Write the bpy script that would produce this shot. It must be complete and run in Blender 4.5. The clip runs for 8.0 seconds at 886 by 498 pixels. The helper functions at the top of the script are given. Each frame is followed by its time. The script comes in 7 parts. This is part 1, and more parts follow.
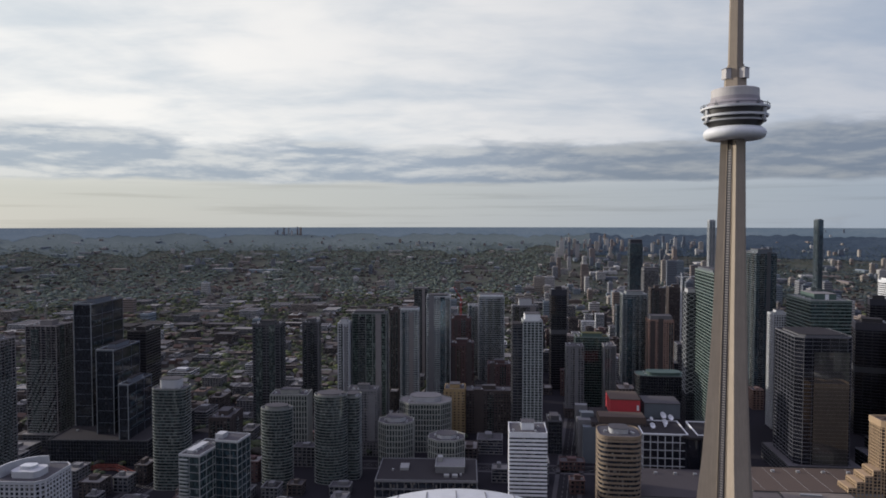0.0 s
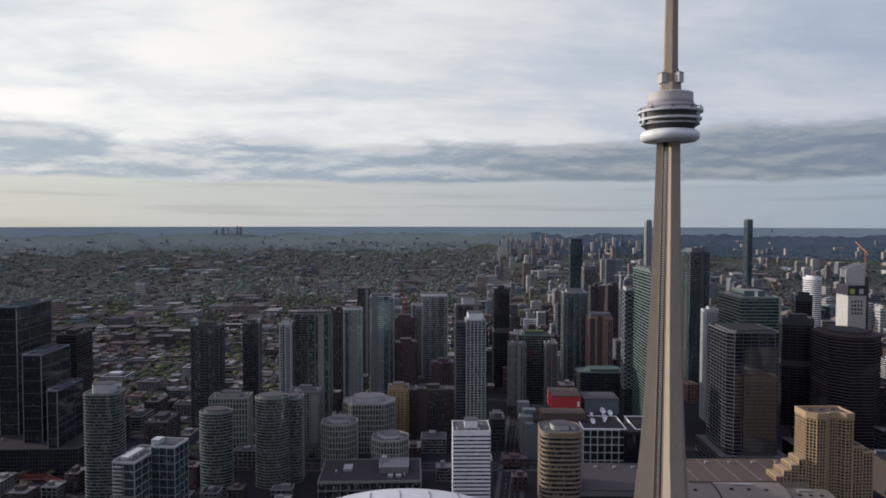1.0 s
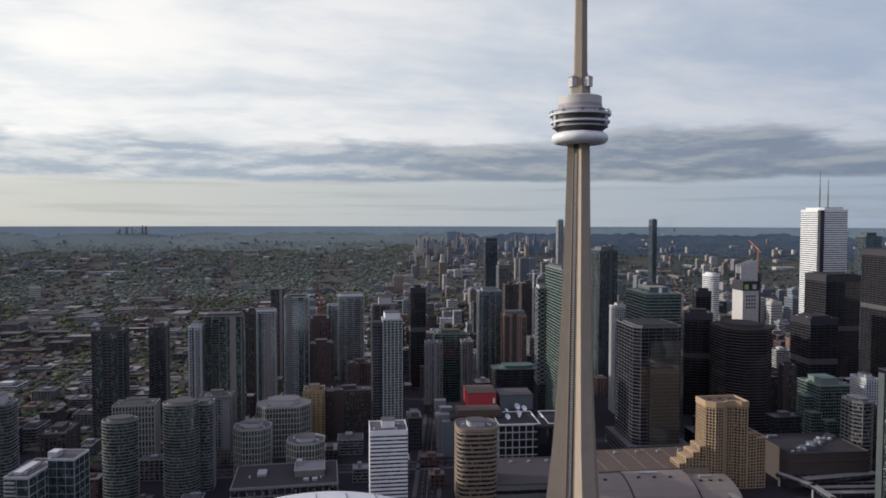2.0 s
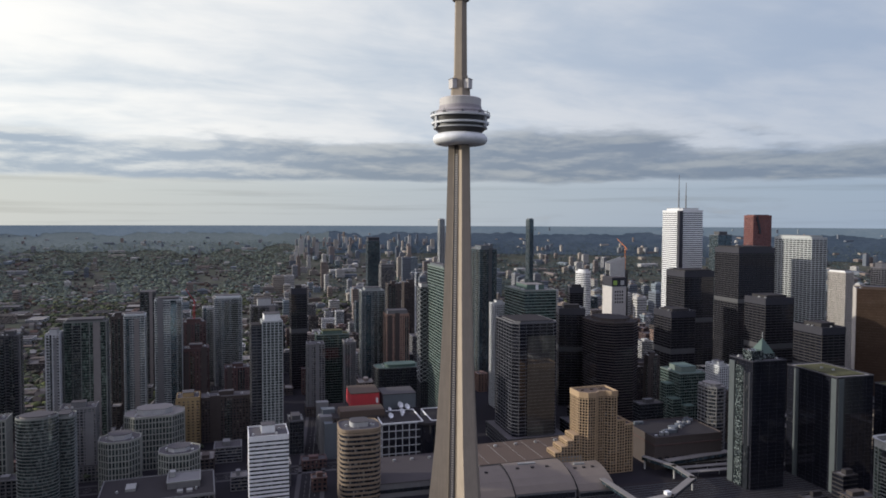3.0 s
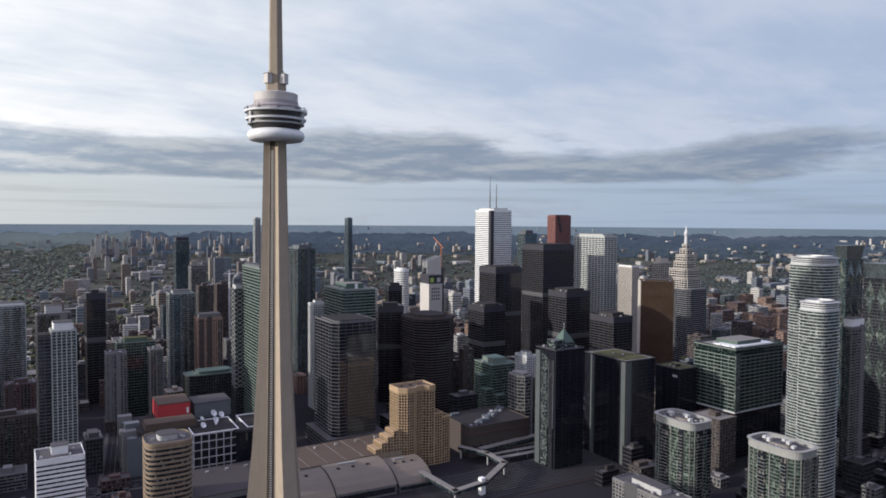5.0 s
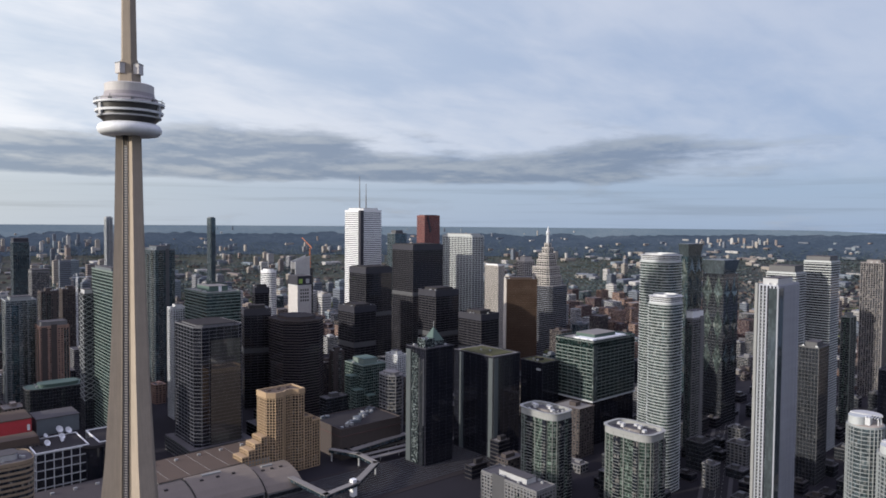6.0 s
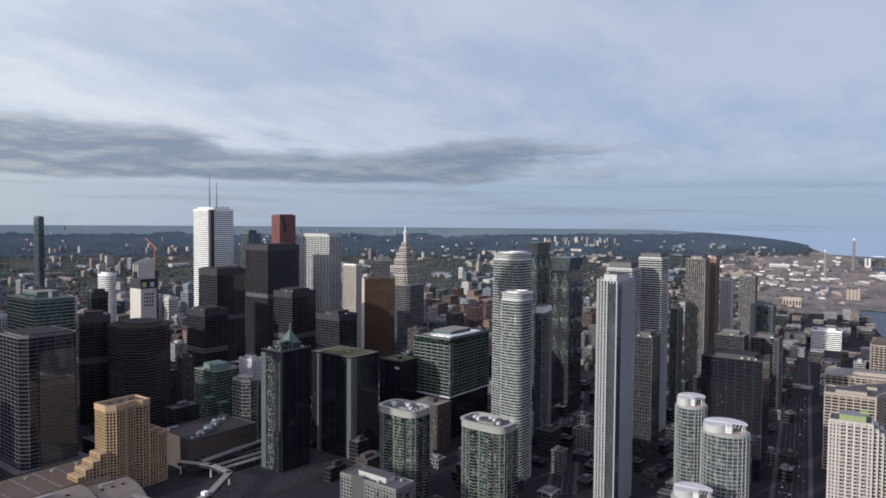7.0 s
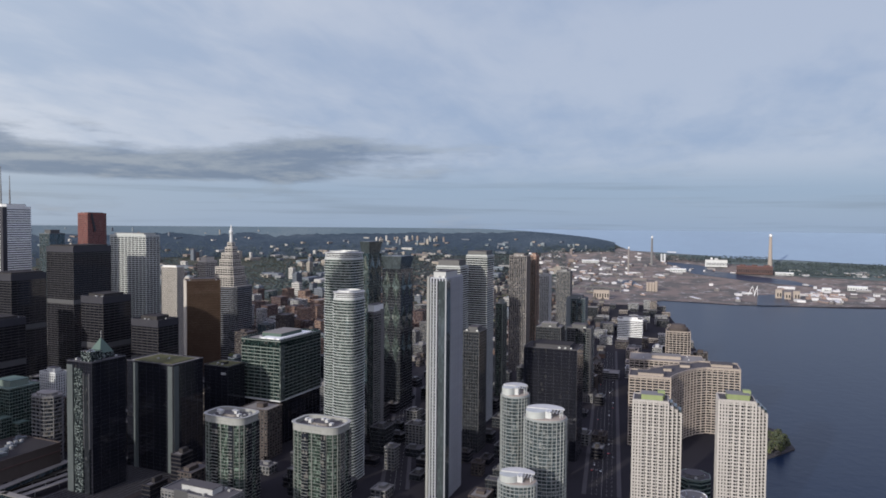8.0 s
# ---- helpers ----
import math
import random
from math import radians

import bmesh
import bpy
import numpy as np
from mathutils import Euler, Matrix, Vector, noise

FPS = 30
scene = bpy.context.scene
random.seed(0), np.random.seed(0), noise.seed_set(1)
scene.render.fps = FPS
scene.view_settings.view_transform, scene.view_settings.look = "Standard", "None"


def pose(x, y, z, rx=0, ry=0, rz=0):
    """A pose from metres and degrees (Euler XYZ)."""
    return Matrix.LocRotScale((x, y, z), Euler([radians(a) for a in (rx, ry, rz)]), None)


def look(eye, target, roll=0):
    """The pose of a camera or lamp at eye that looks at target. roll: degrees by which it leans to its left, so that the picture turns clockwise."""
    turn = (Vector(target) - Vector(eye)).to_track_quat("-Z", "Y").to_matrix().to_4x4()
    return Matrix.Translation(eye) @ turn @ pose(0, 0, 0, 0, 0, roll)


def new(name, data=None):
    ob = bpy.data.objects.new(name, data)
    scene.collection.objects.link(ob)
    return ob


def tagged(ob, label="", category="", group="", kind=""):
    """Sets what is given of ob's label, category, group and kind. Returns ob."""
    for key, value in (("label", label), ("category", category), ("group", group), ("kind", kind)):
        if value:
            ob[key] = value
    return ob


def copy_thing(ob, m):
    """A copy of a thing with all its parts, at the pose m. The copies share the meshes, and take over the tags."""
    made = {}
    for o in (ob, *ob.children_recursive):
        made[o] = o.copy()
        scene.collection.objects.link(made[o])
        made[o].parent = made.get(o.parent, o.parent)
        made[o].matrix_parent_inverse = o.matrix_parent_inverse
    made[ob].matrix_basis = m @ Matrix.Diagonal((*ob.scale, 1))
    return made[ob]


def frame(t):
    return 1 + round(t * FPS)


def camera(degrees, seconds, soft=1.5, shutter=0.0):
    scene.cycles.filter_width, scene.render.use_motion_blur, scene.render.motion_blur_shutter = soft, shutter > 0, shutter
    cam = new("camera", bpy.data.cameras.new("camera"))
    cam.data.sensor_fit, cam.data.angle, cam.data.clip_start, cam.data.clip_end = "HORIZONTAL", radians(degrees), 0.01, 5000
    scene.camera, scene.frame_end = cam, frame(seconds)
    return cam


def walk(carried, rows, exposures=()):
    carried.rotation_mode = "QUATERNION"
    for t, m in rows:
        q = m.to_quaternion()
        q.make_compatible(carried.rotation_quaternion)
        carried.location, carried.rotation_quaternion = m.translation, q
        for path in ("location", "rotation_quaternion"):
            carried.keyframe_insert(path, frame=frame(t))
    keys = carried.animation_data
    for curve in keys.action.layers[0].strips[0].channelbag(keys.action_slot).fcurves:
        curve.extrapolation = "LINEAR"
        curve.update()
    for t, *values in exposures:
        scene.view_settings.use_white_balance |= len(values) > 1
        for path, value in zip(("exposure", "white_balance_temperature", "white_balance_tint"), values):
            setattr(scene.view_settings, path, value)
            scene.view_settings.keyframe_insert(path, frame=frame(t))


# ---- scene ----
# ---- camera ----
EYE = (0.0, 0.0, 269.0)
PATH = [(0.0, 0.0, -2.251, 0.0), (0.5, -1.548, -2.271, 0.026), (1.0, -4.697, -2.291, 0.076), (1.2, -6.105, -2.317, 0.099),
        (2.3, -14.064, -2.330, 0.147), (2.5, -15.901, -2.343, 0.194), (3.0, -21.408, -2.360, 0.214), (3.5, -27.006, -2.377, 0.253),
        (4.0, -29.569, -2.380, 0.279), (4.2, -30.443, -2.381, 0.330), (5.3, -39.543, -2.345, 0.399), (5.5, -41.837, -2.330, 0.438),
        (6.0, -47.156, -2.290, 0.447), (6.5, -52.761, -2.263, 0.461), (7.0, -58.949, -2.222, 0.481), (7.5, -65.529, -2.187, 0.484),
        (8.0, -72.894, -2.178, 0.520)]
cam = camera(65.45, 8.0, soft=1.75)
walk(cam, [(t, look(EYE, (EYE[0] - math.sin(radians(yaw)) * math.cos(radians(pitch)), EYE[1] + math.cos(radians(yaw)) * math.cos(radians(pitch)),
                          EYE[2] + math.sin(radians(pitch))), roll)) for t, yaw, pitch, roll in PATH],
     exposures=[(0.0, -0.36, 6480, 10), (1.0, -0.31, 6500, 10), (2.5, -0.18, 6540, 9), (3.5, -0.10, 6560, 8), (5.5, 0.06, 6440, 10), (7.0, 0.0, 6410, 10), (8.0, -0.10, 6410, 9)])

# ---- sky and sun ----
SUN_AZ, SUN_EL = -70.0, 16.0
sun_way = Vector((math.sin(radians(SUN_AZ)) * math.cos(radians(SUN_EL)), math.cos(radians(SUN_AZ)) * math.cos(radians(SUN_EL)), math.sin(radians(SUN_EL))))


class Nodes:
    """A small wrapper to write node trees in lines."""

    def __init__(self, tree):
        self.tree = tree
        tree.nodes.clear()

    def add(self, kind, **inputs):
        node = self.tree.nodes.new(kind)
        for key, value in inputs.items():
            self.put(node, key, value)
        return node

    def put(self, node, key, value):
        slot = node.inputs[int(key[1:])] if key[0] == "i" and key[1:].isdigit() else node.inputs[key.replace("_", " ")]
        if isinstance(value, bpy.types.NodeSocket):
            self.tree.links.new(value, slot)
        else:
            slot.default_value = value

    def math(self, op, a, b=0.0, c=None, clamp=False):
        node = self.tree.nodes.new("ShaderNodeMath")
        node.operation, node.use_clamp = op, clamp
        self.put(node, "i0", a), self.put(node, "i1", b)
        if c is not None:
            self.put(node, "i2", c)
        return node.outputs[0]

    def vec(self, op, a, b=(0, 0, 0)):
        node = self.tree.nodes.new("ShaderNodeVectorMath")
        node.operation = op
        self.put(node, "i0", a)
        if op == "SCALE":
            self.put(node, "Scale", b)
        elif op not in ("NORMALIZE", "FLOOR"):
            self.put(node, "i1", b)
        return node.outputs["Value"] if op in ("DOT_PRODUCT", "LENGTH") else node.outputs["Vector"]

    def step(self, value, lo, hi, to_lo=0.0, to_hi=1.0):
        node = self.tree.nodes.new("ShaderNodeMapRange")
        node.interpolation_type = "SMOOTHSTEP"
        for k, v in enumerate((value, lo, hi, to_lo, to_hi)):
            self.put(node, f"i{k}", v)
        return node.outputs[0]

    def mix(self, fac, a, b, blend="MIX"):
        node = self.tree.nodes.new("ShaderNodeMix")
        node.data_type, node.blend_type = "RGBA", blend
        self.put(node, "i0", fac), self.put(node, "i6", a), self.put(node, "i7", b)
        return node.outputs[2]

    def noise(self, vector, scale, detail=4.0, rough=0.55, distort=0.0):
        node = self.add("ShaderNodeTexNoise", Vector=vector, Scale=scale, Detail=detail, Roughness=rough, Distortion=distort)
        return node.outputs["Fac"]

    def xyz(self, vector):
        node = self.add("ShaderNodeSeparateXYZ", Vector=vector)
        return node.outputs[0], node.outputs[1], node.outputs[2]

    def join(self, x, y, z):
        return self.add("ShaderNodeCombineXYZ", X=x, Y=y, Z=z).outputs[0]


world = bpy.data.worlds.new("evening_sky")
scene.world = world
world.use_nodes = True
n = Nodes(world.node_tree)
way = n.vec("NORMALIZE", n.add("ShaderNodeTexCoord").outputs["Generated"])
wx, wy, wz = n.xyz(way)
sky = n.add("ShaderNodeTexSky")
sky.sky_type, sky.sun_disc = "NISHITA", False
sky.sun_elevation, sky.sun_rotation = radians(SUN_EL), radians(SUN_AZ)
sky.air_density, sky.dust_density, sky.ozone_density = 1.0, 0.6, 1.5
up = n.math("MAXIMUM", wz, 0.0)
sunward = n.step(n.vec("DOT_PRODUCT", way, tuple(sun_way)), -0.95, 1.24)
around = n.math("ARCTAN2", wx, wy)
# high veil of thin cloud on a flat layer, soft and uneven
layer = n.vec("SCALE", n.join(wx, wy, 0.0), n.math("DIVIDE", 1.0, n.math("ADD", up, 0.16)))
streak = n.noise(n.vec("MULTIPLY", layer, (0.7, 0.9, 1.0)), 0.9, 5.0, 0.52, 0.4)
wisp = n.noise(n.vec("MULTIPLY", layer, (1.1, 2.0, 1.0)), 2.0, 5.0, 0.6, 0.3)
veil = n.step(n.math("ADD", n.math("MULTIPLY", streak, 0.72), n.math("MULTIPLY", wisp, 0.28)), 0.34, 0.60)
veil_dark = n.mix(sunward, (0.33, 0.415, 0.595, 1), (0.88, 0.94, 0.98, 1))
veil_light = n.mix(sunward, (0.46, 0.52, 0.66, 1), (1.38, 1.33, 1.25, 1))
away = n.step(n.vec("DOT_PRODUCT", way, (math.sin(radians(170)), math.cos(radians(170)), 0)), 0.45, 0.95, 1.0, 0.62)
high = n.vec("SCALE", n.mix(veil, veil_dark, veil_light), n.math("MULTIPLY", n.step(up, 0.36, 0.75, 1.0, 1.15), away))
high = n.mix(n.step(up, 0.36, 0.62), high, (0.97, 0.94, 1.22, 1), "MULTIPLY")
# the clear strip over the horizon, with faint level layers
strip = n.mix(sunward, (0.30, 0.40, 0.57, 1), (0.80, 0.795, 0.72, 1))
faint = n.step(n.noise(n.join(n.math("MULTIPLY", around, 3.0), n.math("MULTIPLY", wz, 85.0), 4.0), 1.0, 5.0), 0.48, 0.70, 1.0, 0.84)
strip = n.vec("SCALE", strip, faint)
low_sky = n.mix(n.step(up, 0.040, 0.095), strip, high)
# bank of low grey cloud: level base, broken fluffy top
spot = n.join(n.math("MULTIPLY", around, 6.5), n.math("MULTIPLY", wz, 33.0), 1.7)
bank = n.noise(spot, 1.0, 9.0, 0.60, 0.10)
rolls = n.noise(n.join(n.math("MULTIPLY", around, 2.3), n.math("MULTIPLY", wz, 5.0), 7.3), 1.0, 3.0, 0.5)
top = n.math("ADD", 0.112, n.math("MULTIPLY", n.math("SUBTRACT", rolls, 0.5), 0.10))
belt = n.math("MULTIPLY", n.step(up, 0.046, 0.066), n.step(n.math("SUBTRACT", up, top), -0.030, 0.032, 1.0, 0.0))
east = n.step(n.vec("DOT_PRODUCT", way, (math.sin(radians(102)), math.cos(radians(102)), 0)), 0.70, 0.92, 1.0, 0.05)
thick = n.math("ADD", n.math("MULTIPLY", n.math("MULTIPLY", belt, east), 0.47), bank)
cover = n.math("MULTIPLY", n.step(thick, 0.56, 0.84), n.step(up, 0.17, 0.11, 0.0, 1.0))
above = n.noise(n.vec("ADD", spot, (-0.06, 0.30, 0.0)), 1.0, 9.0, 0.60, 0.10)
edge = n.step(n.math("SUBTRACT", bank, above), -0.10, 0.16)
bank_dark = n.mix(sunward, (0.215, 0.285, 0.45, 1), (0.46, 0.54, 0.64, 1))
bank_light = n.mix(sunward, (0.40, 0.46, 0.58, 1), (0.92, 0.93, 0.92, 1))
heavy = n.step(n.vec("DOT_PRODUCT", way, (math.sin(radians(40)), math.cos(radians(40)), 0)), 0.72, 0.95, 1.0, 0.70)
bank_colour = n.vec("SCALE", n.mix(edge, bank_dark, bank_light), heavy)
clouds = n.mix(n.math("MULTIPLY", cover, 0.91), low_sky, bank_colour)
under = n.mix(n.step(wz, -0.05, -0.005), (0.05, 0.06, 0.07, 1), clouds)
clear = n.add("ShaderNodeBackground", Color=sky.outputs[0], Strength=0.1)
grey = n.add("ShaderNodeBackground", Color=under, Strength=1.06)
both = n.add("ShaderNodeMixShader", Fac=0.9, i1=clear.outputs[0], i2=grey.outputs[0])
n.add("ShaderNodeOutputWorld", Surface=both.outputs[0])

lamp = bpy.data.lights.new("sun", "SUN")
lamp.energy, lamp.angle, lamp.color = 4.5, radians(1.0), (1.0, 0.925, 0.82)
sun = new("sun", lamp)
sun.matrix_world = look(sun_way * 900, (0, 0, 0))

# ---- materials ----


def skin(name, colour, rough=0.75, metal=0.0, var=0.18, size=6.0, bump=0.25, streaks=0.12):
    """Opaque facade, roof or ground finish: two scales of grain, runs of dirt and a fine relief."""
    mat = bpy.data.materials.new(name)
    mat.use_nodes = True
    k = Nodes(mat.node_tree)
    at = k.add("ShaderNodeTexCoord").outputs["Object"]
    coarse = k.noise(at, 1.0 / size, 5.0, 0.6)
    fine = k.noise(at, 9.0 / size, 3.0, 0.6)
    run = k.noise(k.vec("MULTIPLY", at, (1.1, 1.1, 0.06)), 0.9, 3.0, 0.6)
    each = k.math("MULTIPLY_ADD", k.add("ShaderNodeObjectInfo").outputs["Random"], 0.14, 0.93)
    tone = k.math("MULTIPLY_ADD", k.math("SUBTRACT", coarse, 0.5), var * 2.2, each)
    tone = k.math("MULTIPLY_ADD", k.math("SUBTRACT", fine, 0.5), var, tone)
    tone = k.math("MULTIPLY_ADD", k.math("SUBTRACT", run, 0.5), streaks * 2, tone)
    base = k.vec("SCALE", (colour[0], colour[1], colour[2]), tone)
    rise = k.add("ShaderNodeBump", Strength=bump, Distance=0.15, Height=fine)
    surf = k.add("ShaderNodeBsdfPrincipled", Base_Color=base, Roughness=k.step(coarse, 0.2, 0.8, rough - 0.08, min(1.0, rough + 0.1)), Metallic=metal, Normal=rise.outputs[0])
    k.put(surf, "Specular IOR Level", 0.5 if rough < 0.7 else 0.22 if rough < 0.92 else 0.06)
    k.add("ShaderNodeOutputMaterial", Surface=surf.outputs[0])
    return mat


def glass(name, colour, pane=(1.6, 3.1), gleam=0.45, rough=0.06, blinds=0.08, blind_colour=(0.09, 0.09, 0.088), wobble=0.003, vary=0.6):
    """Coated facade glass over dark rooms: each pane sits a little out of true, some have blinds drawn."""
    mat = bpy.data.materials.new(name)
    mat.use_nodes = True
    k = Nodes(mat.node_tree)
    at = k.add("ShaderNodeTexCoord").outputs["Object"]
    cell = k.vec("FLOOR", k.vec("ADD", k.vec("DIVIDE", at, (pane[0], pane[0], pane[1])), (0.37, 0.41, 0.02)))
    dice = k.add("ShaderNodeTexWhiteNoise", Vector=cell)
    pick, tint = dice.outputs["Value"], dice.outputs["Color"]
    drawn = k.step(pick, 1.0 - blinds, 1.0 - blinds + 0.02)
    shade = k.math("MULTIPLY_ADD", k.noise(at, 0.05, 3.0), 0.7, 0.65)
    room = k.add("ShaderNodeTexWhiteNoise", Vector=k.vec("ADD", cell, (17.0, 5.0, 3.0))).outputs["Value"]
    shade = k.math("MULTIPLY", shade, k.math("MULTIPLY_ADD", k.math("POWER", room, 2.0), vary * 1.8, 1.0 - vary * 0.6))
    dark = k.vec("SCALE", (colour[0], colour[1], colour[2]), shade)
    drape = k.vec("SCALE", blind_colour, k.math("MULTIPLY_ADD", room, 1.1, 0.45))
    base = k.mix(drawn, dark, drape)
    lean = k.vec("SCALE", k.vec("SUBTRACT", tint, (0.5, 0.5, 0.5)), wobble)
    slow = k.vec("SCALE", k.vec("SUBTRACT", k.add("ShaderNodeTexNoise", Vector=at, Scale=0.22, Detail=2.0).outputs["Color"], (0.5, 0.5, 0.5)), wobble * 2.5)
    face = k.vec("NORMALIZE", k.vec("ADD", k.vec("ADD", k.add("ShaderNodeNewGeometry").outputs["Normal"], lean), slow))
    surf = k.add("ShaderNodeBsdfPrincipled", Base_Color=base, Roughness=rough, Metallic=k.math("MULTIPLY_ADD", drawn, -gleam * 0.7, gleam), Normal=face)
    k.put(surf, "Specular IOR Level", 0.9)
    k.add("ShaderNodeOutputMaterial", Surface=surf.outputs[0])
    return mat


